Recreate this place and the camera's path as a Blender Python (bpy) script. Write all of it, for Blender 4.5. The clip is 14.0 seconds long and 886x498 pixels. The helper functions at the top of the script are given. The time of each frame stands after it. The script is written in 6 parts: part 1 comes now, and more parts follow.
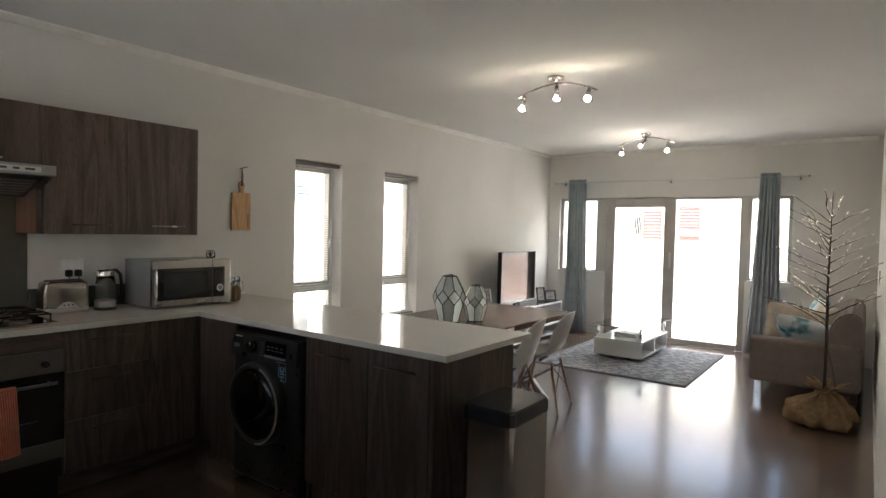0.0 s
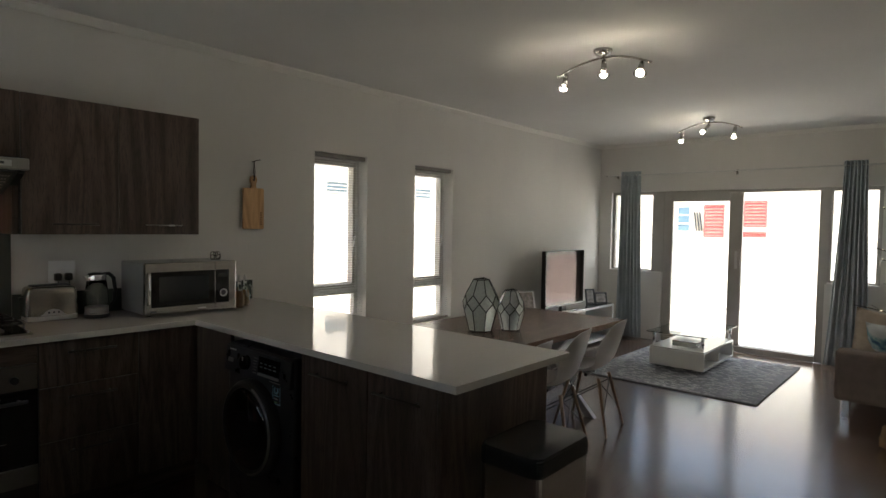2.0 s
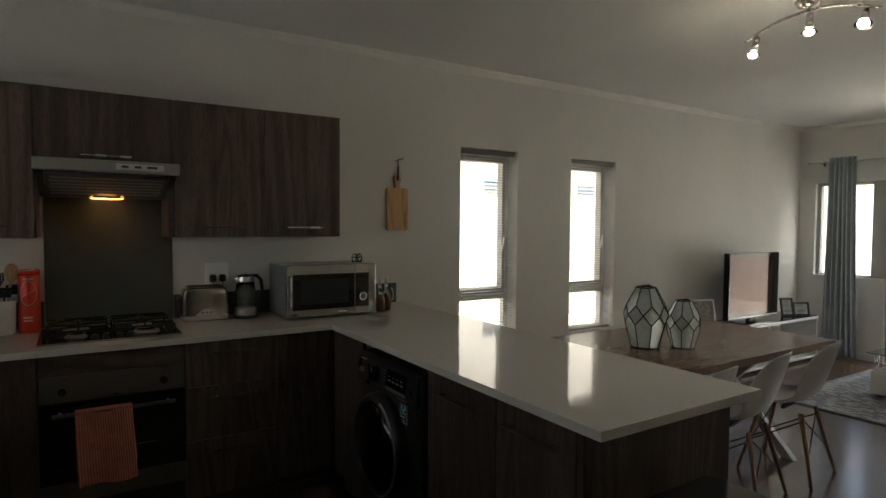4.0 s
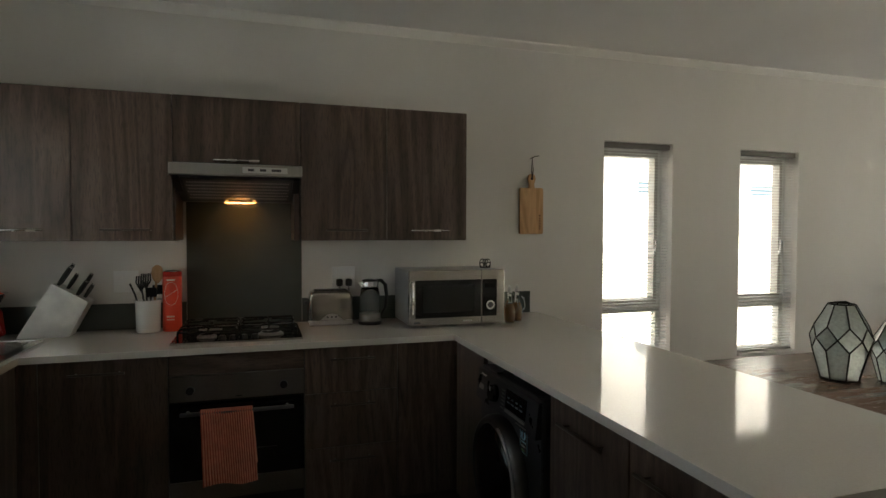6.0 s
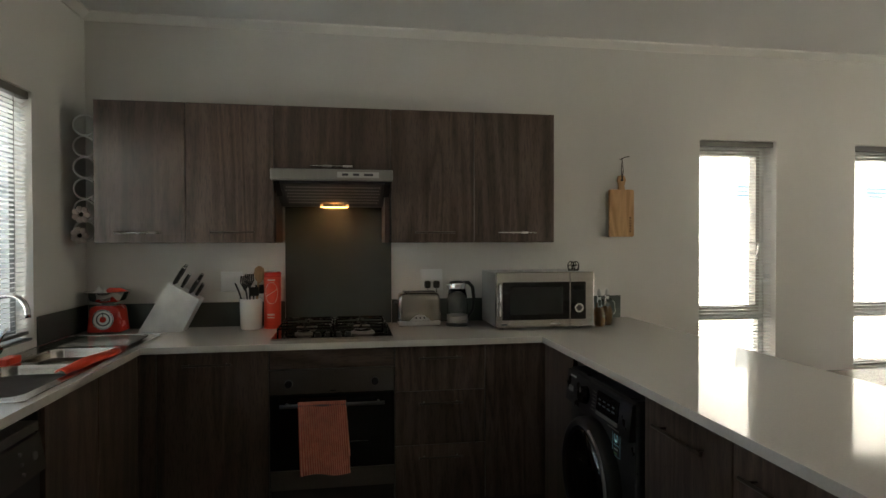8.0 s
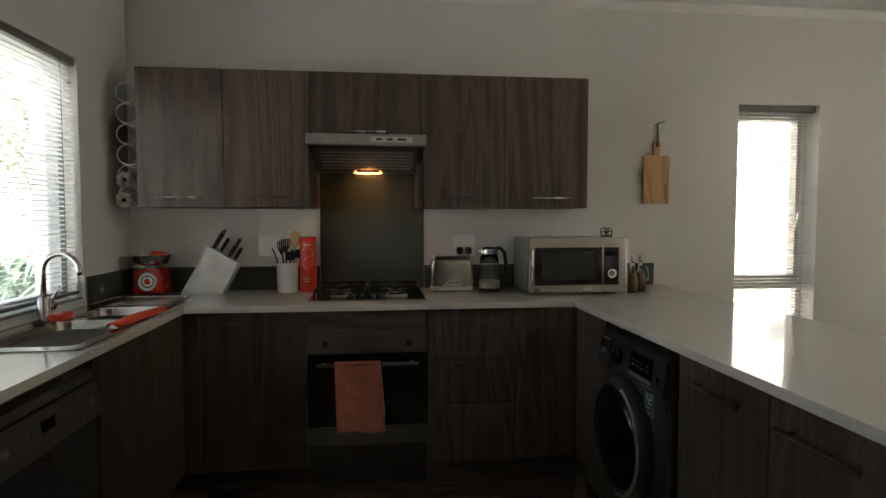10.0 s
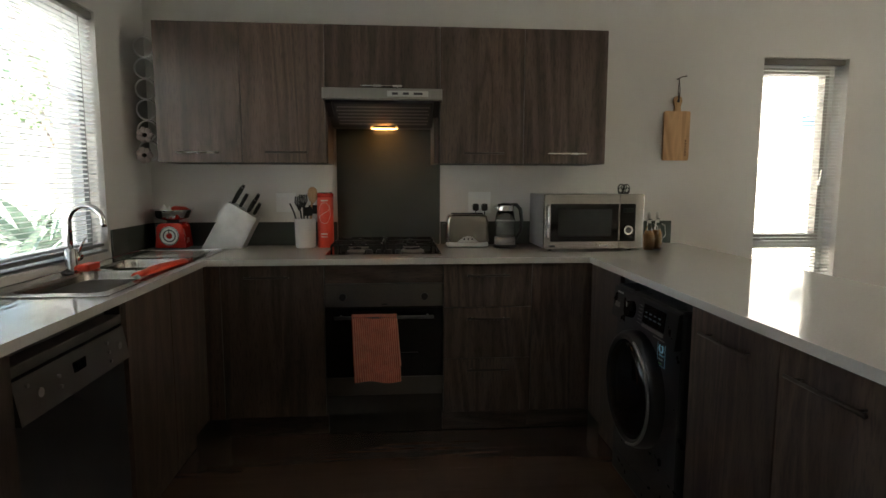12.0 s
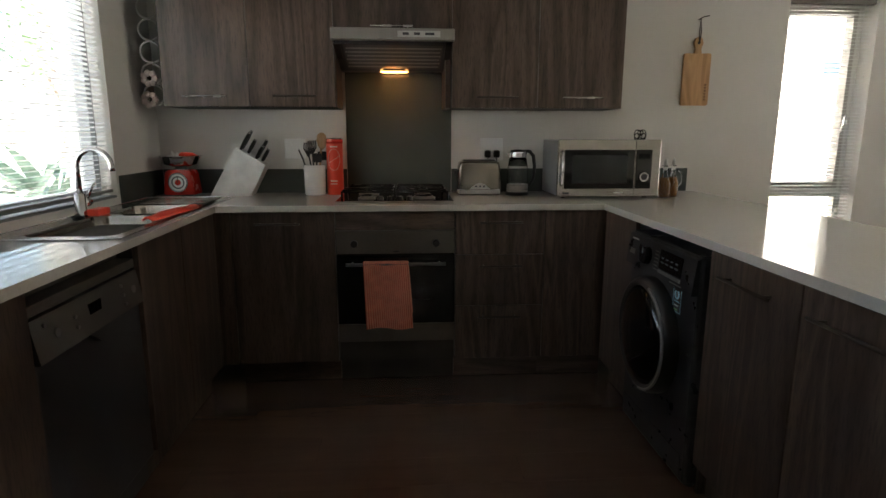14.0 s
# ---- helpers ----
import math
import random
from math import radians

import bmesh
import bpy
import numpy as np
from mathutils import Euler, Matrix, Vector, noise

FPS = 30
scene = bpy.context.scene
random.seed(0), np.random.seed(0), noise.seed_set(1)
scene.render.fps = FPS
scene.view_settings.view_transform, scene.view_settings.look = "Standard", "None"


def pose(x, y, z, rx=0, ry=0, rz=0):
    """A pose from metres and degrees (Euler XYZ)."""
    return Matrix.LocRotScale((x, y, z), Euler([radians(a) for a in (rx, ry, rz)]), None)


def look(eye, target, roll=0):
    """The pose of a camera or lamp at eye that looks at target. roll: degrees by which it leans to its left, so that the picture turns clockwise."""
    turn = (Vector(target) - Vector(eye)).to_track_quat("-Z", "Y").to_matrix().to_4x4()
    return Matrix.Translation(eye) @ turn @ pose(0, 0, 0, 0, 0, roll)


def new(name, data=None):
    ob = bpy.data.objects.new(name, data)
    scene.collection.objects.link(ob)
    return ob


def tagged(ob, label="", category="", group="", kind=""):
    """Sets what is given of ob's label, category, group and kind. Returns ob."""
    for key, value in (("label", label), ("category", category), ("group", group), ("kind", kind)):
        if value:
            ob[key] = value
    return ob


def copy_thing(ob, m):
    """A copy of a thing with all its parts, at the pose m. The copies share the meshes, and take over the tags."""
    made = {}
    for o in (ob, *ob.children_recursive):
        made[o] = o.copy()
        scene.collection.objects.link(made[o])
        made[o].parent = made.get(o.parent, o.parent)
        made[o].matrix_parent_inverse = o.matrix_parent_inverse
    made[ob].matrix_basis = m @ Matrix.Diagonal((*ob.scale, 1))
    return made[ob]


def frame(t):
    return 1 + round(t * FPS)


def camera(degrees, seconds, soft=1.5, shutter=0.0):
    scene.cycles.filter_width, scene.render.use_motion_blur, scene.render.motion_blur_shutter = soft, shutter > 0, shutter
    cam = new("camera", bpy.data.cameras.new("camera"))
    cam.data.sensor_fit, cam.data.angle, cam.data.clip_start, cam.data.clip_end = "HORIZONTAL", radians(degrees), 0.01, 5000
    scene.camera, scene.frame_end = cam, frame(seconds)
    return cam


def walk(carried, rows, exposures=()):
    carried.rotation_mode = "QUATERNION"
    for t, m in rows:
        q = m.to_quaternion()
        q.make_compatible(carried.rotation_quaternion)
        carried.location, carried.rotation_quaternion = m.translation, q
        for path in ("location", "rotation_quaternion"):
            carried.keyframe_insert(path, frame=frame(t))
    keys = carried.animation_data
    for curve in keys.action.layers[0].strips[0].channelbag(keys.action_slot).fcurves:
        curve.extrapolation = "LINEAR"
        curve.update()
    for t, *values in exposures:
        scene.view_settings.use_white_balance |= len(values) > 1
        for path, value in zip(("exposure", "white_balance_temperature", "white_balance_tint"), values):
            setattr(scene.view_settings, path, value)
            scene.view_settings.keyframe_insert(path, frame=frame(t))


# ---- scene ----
cam = camera(74.7, 14.0)
PATH = [
    (0, (4.079, 0.496, 1.504), (2.896, 2.107, 1.438), 1.3),
    (0.5, (4.067, 0.606, 1.496), (2.854, 2.194, 1.425), 1.2),
    (1, (4.007, 0.741, 1.478), (2.761, 2.303, 1.407), 1.1),
    (1.5, (3.938, 0.889, 1.507), (2.659, 2.424, 1.429), 1.1),
    (2, (3.891, 1.006, 1.51), (2.57, 2.505, 1.431), 1.0),
    (2.5, (3.852, 1.122, 1.518), (2.451, 2.547, 1.437), 0.9),
    (3, (3.831, 1.21, 1.509), (2.326, 2.525, 1.428), 0.7),
    (3.5, (3.802, 1.29, 1.5), (2.19, 2.471, 1.42), 0.4),
    (4, (3.686, 1.35, 1.511), (1.998, 2.42, 1.425), 0.4),
    (6.5, (3.468, 1.622, 1.461), (1.532, 2.123, 1.422), -0.1),
    (7, (3.468, 1.609, 1.424), (1.514, 2.038, 1.407), -0.3),
    (7.5, (3.48, 1.593, 1.443), (1.515, 1.962, 1.416), -0.1),
    (8, (3.487, 1.58, 1.436), (1.513, 1.897, 1.41), -0.1),
    (10.5, (3.513, 1.548, 1.364), (1.527, 1.744, 1.234), 0.0),
    (11, (3.519, 1.546, 1.363), (1.534, 1.73, 1.194), 0.1),
    (11.5, (3.528, 1.549, 1.341), (1.545, 1.722, 1.144), 0.1),
    (12, (3.531, 1.558, 1.332), (1.55, 1.719, 1.101), 0.1),
    (12.5, (3.519, 1.55, 1.322), (1.543, 1.706, 1.055), 0.1),
    (13, (3.507, 1.549, 1.322), (1.537, 1.694, 1.007), 0.2),
    (13.5, (3.501, 1.545, 1.294), (1.536, 1.683, 0.949), 0.1),
    (14, (3.501, 1.533, 1.294), (1.544, 1.67, 0.905), 0.1),
]
walk(cam, [(t, look(eye, target, roll)) for t, eye, target, roll in PATH],
     [(0, 2.55, 6900, 9), (1, 2.1, 6900, 9), (2, 1.62, 7000, 7), (3, 1.35, 7150, 5), (4, 1.58, 7200, 4), (6.5, 2.25, 7200, 4), (8, 2.4, 7200, 4), (10.5, 2.46, 7150, 5), (12, 2.55, 7150, 5), (14, 2.72, 7000, 7)])

# ---------------------------------------------------------------- world, sun, exposure
C = 0.95          # worktop height
CEIL = 2.70
YS = 0.14         # sink wall face
YF = 8.86         # garden wall face
XE = 4.17         # living room side wall face

world = bpy.data.worlds.new("sky")
scene.world = world
world.use_nodes = True
wn = world.node_tree
sky = wn.nodes.new("ShaderNodeTexSky")
sky.sky_type, sky.sun_disc = "NISHITA", False
sky.sun_elevation, sky.sun_rotation = radians(58), radians(115)
wn.links.new(sky.outputs[0], wn.nodes["Background"].inputs[0])
wn.nodes["Background"].inputs[1].default_value = 0.15
sun = new("sun", bpy.data.lights.new("sun", "SUN"))
sun.data.energy, sun.data.angle, sun.data.color = 5.0, radians(0.5), (1.0, 0.95, 0.88)
SUNWARD = Vector((math.cos(radians(58)) * math.sin(radians(115)), math.cos(radians(58)) * math.cos(radians(115)), math.sin(radians(58))))
sun.matrix_world = look((0, 0, 10), Vector((0, 0, 10)) - SUNWARD)


# added area lamp, out of view above the sink window, boosting its daylight
sink_fill = new("sink_window_fill", bpy.data.lights.new("sink_window_fill", "AREA"))
sink_fill.data.shape, sink_fill.data.size, sink_fill.data.size_y = "RECTANGLE", 2.0, 0.6
sink_fill.data.energy, sink_fill.data.color = 7.5, (0.92, 0.97, 1.0)
sink_fill.matrix_world = look((1.53, -0.55, 2.45), (1.53, 1.2, 1.45))

# added fill lamp hidden over the garden doors to brighten the living room
garden_fill = new("garden_door_fill", bpy.data.lights.new("garden_door_fill", "AREA"))
garden_fill.data.shape, garden_fill.data.size, garden_fill.data.size_y = "RECTANGLE", 3.0, 0.8
garden_fill.data.energy, garden_fill.data.color = 17.0, (1.0, 0.98, 0.95)
garden_fill.matrix_world = look((1.75, 9.75, 2.75), (1.75, 7.0, 0.9))


# ---------------------------------------------------------------- mesh helpers
def box(bm, x0, x1, y0, y1, z0, z1, bevel=0.0, seg=2):
    v = [bm.verts.new((x, y, z)) for z in (z0, z1) for y in (y0, y1) for x in (x0, x1)]
    f = [bm.faces.new([v[i] for i in q]) for q in ((0, 2, 3, 1), (4, 5, 7, 6), (0, 1, 5, 4), (2, 6, 7, 3), (0, 4, 6, 2), (1, 3, 7, 5))]
    if bevel > 0:
        edges = list({e for q in f for e in q.edges})
        bmesh.ops.bevel(bm, geom=edges, offset=bevel, segments=seg, affect="EDGES", profile=0.5)
    return bm


def bx(*a, **k):
    return box(bmesh.new(), *a, **k)


def cyl(bm, p0, p1, r0, r1=None, n=16):
    r1 = r0 if r1 is None else r1
    p0, p1 = Vector(p0), Vector(p1)
    q = (p1 - p0).to_track_quat("Z", "Y").to_matrix()
    ring = [[bm.verts.new(p + q @ Vector((r * math.cos(2 * math.pi * i / n), r * math.sin(2 * math.pi * i / n), 0))) for i in range(n)] for p, r in ((p0, r0), (p1, r1))]
    for i in range(n):
        f = bm.faces.new((ring[0][i], ring[0][(i + 1) % n], ring[1][(i + 1) % n], ring[1][i]))
        f.smooth = True
    bm.faces.new(ring[0][::-1])
    bm.faces.new(ring[1])
    return bm


def lathe(bm, profile, n=24, centre=(0, 0, 0), caps=True):
    """Turned shape: profile of (radius, height)."""
    rings = [[bm.verts.new((centre[0] + r * math.cos(2 * math.pi * i / n), centre[1] + r * math.sin(2 * math.pi * i / n), centre[2] + z)) for i in range(n)] for r, z in profile]
    for a, b in zip(rings, rings[1:]):
        for i in range(n):
            bm.faces.new((a[i], a[(i + 1) % n], b[(i + 1) % n], b[i])).smooth = True
    if caps:
        bm.faces.new(rings[0][::-1])
        bm.faces.new(rings[-1])
    return bm


def tube(bm, pts, r, n=8, closed=False):
    """A bent rod along pts; r a number or one radius a point."""
    pts = [Vector(p) for p in pts]
    rings, side = [], None
    for i, p in enumerate(pts):
        a = pts[i - 1] if i or closed else p
        b = pts[(i + 1) % len(pts)] if i < len(pts) - 1 or closed else p
        d = (b - a).normalized()
        if side is None:
            side = d.orthogonal().normalized()
        side = (side - d * side.dot(d)).normalized()
        up = d.cross(side)
        rr = r[i] if isinstance(r, (list, tuple)) else r
        rings.append([bm.verts.new(p + rr * (math.cos(2 * math.pi * k / n) * side + math.sin(2 * math.pi * k / n) * up)) for k in range(n)])
    pairs = list(zip(rings, rings[1:])) + ([(rings[-1], rings[0])] if closed else [])
    for a, b in pairs:
        for k in range(n):
            bm.faces.new((a[k], a[(k + 1) % n], b[(k + 1) % n], b[k])).smooth = True
    if not closed:
        bm.faces.new(rings[0][::-1])
        bm.faces.new(rings[-1])
    return bm


def prism(bm, outline, y0, y1, axis="y"):
    """Extrude a closed outline of (a, b) along an axis."""
    put = {"y": lambda a, b, c: (a, c, b), "x": lambda a, b, c: (c, a, b), "z": lambda a, b, c: (a, b, c)}[axis]
    r0 = [bm.verts.new(put(a, b, y0)) for a, b in outline]
    r1 = [bm.verts.new(put(a, b, y1)) for a, b in outline]
    n = len(outline)
    for i in range(n):
        bm.faces.new((r0[i], r0[(i + 1) % n], r1[(i + 1) % n], r1[i]))
    bm.faces.new(r0[::-1])
    bm.faces.new(r1)
    return bm


def rounded(x0, x1, y0, y1, r, n=5):
    pts = []
    for cx, cy, a0 in ((x1 - r, y1 - r, 0), (x0 + r, y1 - r, 90), (x0 + r, y0 + r, 180), (x1 - r, y0 + r, 270)):
        pts += [(cx + r * math.cos(radians(a0 + 90 * i / n)), cy + r * math.sin(radians(a0 + 90 * i / n))) for i in range(n + 1)]
    return pts


def to_mesh(name, bm, material):
    bmesh.ops.recalc_face_normals(bm, faces=bm.faces)
    me = bpy.data.meshes.new(name)
    bm.to_mesh(me)
    bm.free()
    for m in material if isinstance(material, (list, tuple)) else (material,):
        me.materials.append(m)
    return me


def part(name, bm, material, parent, label=""):
    ob = new(name, to_mesh(name, bm, material))
    ob.parent = parent
    return tagged(ob, label)


def thing(name, base, label, category, group="", rz=0.0):
    ob = new(name)
    ob.empty_display_size = 0.1
    ob.matrix_world = pose(*base, 0, 0, rz)
    return tagged(ob, label, category, group)


def solo(name, bm, material, label, category="", kind="", base=(0, 0, 0), group=""):
    ob = new(name, to_mesh(name, bm, material))
    ob.location = base
    return tagged(ob, label, category, group, kind)


# ---------------------------------------------------------------- materials
def material(name, color, rough=0.5, metal=0.0, vary=0.12, scale=6.0, bump=0.0, bump_scale=60.0, coat=0.0, stretch=(1, 1, 1), spec=0.5, rough_vary=0.08):
    m = bpy.data.materials.new(name)
    m.use_nodes = True
    t = m.node_tree
    b = t.nodes["Principled BSDF"]
    b.inputs["Metallic"].default_value = metal
    b.inputs["Specular IOR Level"].default_value = spec
    b.inputs["Coat Weight"].default_value = coat
    co = t.nodes.new("ShaderNodeTexCoord")
    mp = t.nodes.new("ShaderNodeMapping")
    mp.inputs["Scale"].default_value = stretch
    t.links.new(co.outputs["Object"], mp.inputs[0])
    n1 = t.nodes.new("ShaderNodeTexNoise")
    n1.inputs["Scale"].default_value, n1.inputs["Detail"].default_value = scale, 6
    t.links.new(mp.outputs[0], n1.inputs["Vector"])
    ramp = t.nodes.new("ShaderNodeValToRGB")
    ramp.color_ramp.elements[0].position, ramp.color_ramp.elements[1].position = 0.3, 0.7
    ramp.color_ramp.elements[0].color = (*[c * (1 - vary) for c in color], 1)
    ramp.color_ramp.elements[1].color = (*[min(1, c * (1 + vary)) for c in color], 1)
    t.links.new(n1.outputs[0], ramp.inputs[0])
    t.links.new(ramp.outputs[0], b.inputs["Base Color"])
    rr = t.nodes.new("ShaderNodeMapRange")
    rr.inputs["To Min"].default_value, rr.inputs["To Max"].default_value = max(0.02, rough - rough_vary), min(1, rough + rough_vary)
    n2 = t.nodes.new("ShaderNodeTexNoise")
    n2.inputs["Scale"].default_value = scale * 2.7
    t.links.new(mp.outputs[0], n2.inputs["Vector"])
    t.links.new(n2.outputs[0], rr.inputs[0])
    t.links.new(rr.outputs[0], b.inputs["Roughness"])
    if bump:
        n3 = t.nodes.new("ShaderNodeTexNoise")
        n3.inputs["Scale"].default_value, n3.inputs["Detail"].default_value = bump_scale, 4
        t.links.new(mp.outputs[0], n3.inputs["Vector"])
        bp = t.nodes.new("ShaderNodeBump")
        bp.inputs["Strength"].default_value, bp.inputs["Distance"].default_value = bump, 0.004
        t.links.new(n3.outputs[0], bp.inputs["Height"])
        t.links.new(bp.outputs[0], b.inputs["Normal"])
    return m


def wood(name, dark, light, rough=0.45, stretch=(14, 14, 1.1), ring=2.6, streak=0.5, bump=0.12, rough_vary=0.07, spread=0.13, pores=0.0):
    """Grained timber or woodgrain board; the grain runs along the axis that is stretched least."""
    m = bpy.data.materials.new(name)
    m.use_nodes = True
    t = m.node_tree
    b = t.nodes["Principled BSDF"]
    co = t.nodes.new("ShaderNodeTexCoord")
    info = t.nodes.new("ShaderNodeObjectInfo")
    off = t.nodes.new("ShaderNodeVectorMath")
    off.operation = "MULTIPLY_ADD"
    comb = t.nodes.new("ShaderNodeCombineXYZ")
    for i in range(3):
        t.links.new(info.outputs["Random"], comb.inputs[i])
    off.inputs[1].default_value = (7.3, 11.1, 5.7)
    t.links.new(comb.outputs[0], off.inputs[0])
    t.links.new(co.outputs["Object"], off.inputs[2])
    mp = t.nodes.new("ShaderNodeMapping")
    mp.inputs["Scale"].default_value = stretch
    t.links.new(off.outputs[0], mp.inputs[0])
    n1 = t.nodes.new("ShaderNodeTexNoise")
    n1.inputs["Scale"].default_value, n1.inputs["Detail"].default_value, n1.inputs["Distortion"].default_value = 0.55, 3, 0.6
    t.links.new(mp.outputs[0], n1.inputs["Vector"])
    mul = t.nodes.new("ShaderNodeMath")
    mul.operation = "MULTIPLY"
    mul.inputs[1].default_value = ring * 6
    t.links.new(n1.outputs[0], mul.inputs[0])
    fr = t.nodes.new("ShaderNodeMath")
    fr.operation = "PINGPONG"
    fr.inputs[1].default_value = 1.0
    t.links.new(mul.outputs[0], fr.inputs[0])
    n2 = t.nodes.new("ShaderNodeTexNoise")
    n2.inputs["Scale"].default_value, n2.inputs["Detail"].default_value, n2.inputs["Roughness"].default_value = 7.0, 8, 0.75
    t.links.new(mp.outputs[0], n2.inputs["Vector"])
    mx = t.nodes.new("ShaderNodeMix")
    mx.inputs[0].default_value = streak
    t.links.new(fr.outputs[0], mx.inputs[2])
    t.links.new(n2.outputs[0], mx.inputs[3])
    ramp = t.nodes.new("ShaderNodeValToRGB")
    e = ramp.color_ramp.elements
    e[0].position, e[1].position = 0.12, 0.85
    e[0].color, e[1].color = (*dark, 1), (*light, 1)
    t.links.new(mx.outputs[0], ramp.inputs[0])
    hsv = t.nodes.new("ShaderNodeHueSaturation")
    vr = t.nodes.new("ShaderNodeMapRange")
    vr.inputs["To Min"].default_value, vr.inputs["To Max"].default_value = 1 - spread, 1 + spread
    t.links.new(info.outputs["Random"], vr.inputs[0])
    t.links.new(vr.outputs[0], hsv.inputs["Value"])
    t.links.new(ramp.outputs[0], hsv.inputs["Color"])
    if pores:
        # short dark pores running with the grain
        mp2 = t.nodes.new("ShaderNodeMapping")
        mp2.inputs["Scale"].default_value = [(22 if v > 2 else 3.2) for v in stretch]
        t.links.new(off.outputs[0], mp2.inputs[0])
        n4 = t.nodes.new("ShaderNodeTexNoise")
        n4.inputs["Scale"].default_value, n4.inputs["Detail"].default_value, n4.inputs["Distortion"].default_value = 6.0, 2, 0.3
        t.links.new(mp2.outputs[0], n4.inputs["Vector"])
        pr = t.nodes.new("ShaderNodeMapRange")
        pr.inputs["From Min"].default_value, pr.inputs["From Max"].default_value = 0.50, 0.66
        pr.inputs["To Min"].default_value, pr.inputs["To Max"].default_value = 1.0, 1 - pores
        t.links.new(n4.outputs[0], pr.inputs[0])
        pm = t.nodes.new("ShaderNodeMix")
        pm.data_type, pm.blend_type = "RGBA", "MULTIPLY"
        pm.inputs[0].default_value = 1.0
        t.links.new(hsv.outputs[0], pm.inputs[6])
        t.links.new(pr.outputs[0], pm.inputs[7])
        t.links.new(pm.outputs[2], b.inputs["Base Color"])
    else:
        t.links.new(hsv.outputs[0], b.inputs["Base Color"])
    rr = t.nodes.new("ShaderNodeMapRange")
    rr.inputs["To Min"].default_value, rr.inputs["To Max"].default_value = rough - rough_vary, rough + rough_vary
    t.links.new(n2.outputs[0], rr.inputs[0])
    t.links.new(rr.outputs[0], b.inputs["Roughness"])
    bp = t.nodes.new("ShaderNodeBump")
    bp.inputs["Strength"].default_value, bp.inputs["Distance"].default_value = bump, 0.002
    t.links.new(mx.outputs[0], bp.inputs["Height"])
    t.links.new(bp.outputs[0], b.inputs["Normal"])
    return m


def glow(name, color, strength):
    m = bpy.data.materials.new(name)
    m.use_nodes = True
    b = m.node_tree.nodes["Principled BSDF"]
    b.inputs["Base Color"].default_value = (*color, 1)
    b.inputs["Emission Color"].default_value = (*color, 1)
    b.inputs["Emission Strength"].default_value = strength
    return m


def glass(name, color=(1, 1, 1), rough=0.0, ior=1.45):
    m = bpy.data.materials.new(name)
    m.use_nodes = True
    b = m.node_tree.nodes["Principled BSDF"]
    b.inputs["Base Color"].default_value = (*color, 1)
    b.inputs["Transmission Weight"].default_value = 1
    b.inputs["Roughness"].default_value = rough
    b.inputs["IOR"].default_value = ior
    return m


WALL = material("warm_white_plaster", (0.72, 0.70, 0.665), 0.7, vary=0.04, scale=1.6, bump=0.25, bump_scale=28, stretch=(1, 1, 0.35))
CEILING = material("ceiling_paint", (0.78, 0.77, 0.75), 0.85, vary=0.03, scale=1.2, bump=0.15, bump_scale=50)
CORNICE = material("cornice_paint", (0.8, 0.78, 0.74), 0.6, vary=0.03)
TRIM = material("skirting_paint", (0.75, 0.73, 0.7), 0.5, vary=0.04)
CARCASS = material("dark_board", (0.035, 0.028, 0.025), 0.6, vary=0.2)
CABWOOD = wood("woodgrain_board_upright", (0.034, 0.021, 0.0165), (0.150, 0.104, 0.081), 0.34, stretch=(6.5, 6.5, 0.55), ring=3.4, streak=0.55, pores=0.36)
CABWOOD_Y = wood("woodgrain_board_level", (0.034, 0.021, 0.0165), (0.150, 0.104, 0.081), 0.34, stretch=(6.5, 0.55, 6.5), ring=3.4, streak=0.55, pores=0.36)
STONE = material("pale_engineered_stone", (0.60, 0.577, 0.538), 0.06, vary=0.035, scale=140, rough_vary=0.015, spec=0.42)
BINSTEEL = material("polished_bin_steel", (0.50, 0.49, 0.47), 0.17, 1.0, vary=0.05, scale=3, stretch=(1, 1, 40))
HOODSTEEL = material("satin_hood_steel", (0.36, 0.345, 0.32), 0.32, 0.6, vary=0.05, scale=3, stretch=(1, 40, 1))
BLOCKSTEEL = material("mottled_brushed_steel", (0.72, 0.72, 0.70), 0.38, 0.55, vary=0.16, scale=9)
BINLID = material("dark_polished_lid", (0.11, 0.11, 0.115), 0.14, 0.8, vary=0.08, scale=4)
GLOSSBLACK = material("gloss_black_plastic", (0.010, 0.010, 0.011), 0.08, vary=0.1, rough_vary=0.02)
STEEL = material("brushed_steel", (0.33, 0.31, 0.285), 0.30, 1.0, vary=0.06, scale=3, stretch=(1, 1, 60), bump=0.03, bump_scale=40)
BRIGHTSTEEL = material("bright_brushed_steel", (0.46, 0.44, 0.41), 0.22, 1.0, vary=0.05, scale=3, stretch=(1, 1, 40))
OVENSTEEL = material("smoky_brushed_steel", (0.17, 0.155, 0.14), 0.34, 0.9, vary=0.06, scale=3, stretch=(1, 30, 60))
DARKSTEEL = material("dark_grey_steel", (0.10, 0.10, 0.11), 0.35, 0.7, vary=0.08, scale=4)
SINKSTEEL = material("polished_sink_steel", (0.40, 0.38, 0.355), 0.17, 1.0, vary=0.08, scale=5, stretch=(1, 12, 1), bump=0.02, bump_scale=60)
CHROME = material("chrome", (0.75, 0.75, 0.76), 0.08, 1.0, vary=0.02, rough_vary=0.03)
BLACK = material("black_plastic", (0.012, 0.012, 0.013), 0.35, vary=0.2)
BLACKGLASS = material("black_glass", (0.006, 0.006, 0.007), 0.06, vary=0.1, rough_vary=0.02)
IRON = material("cast_iron", (0.015, 0.015, 0.015), 0.26, 0.4, vary=0.2, bump=0.2, bump_scale=200)
WHITE = material("white_plastic", (0.84, 0.84, 0.83), 0.35, vary=0.03)
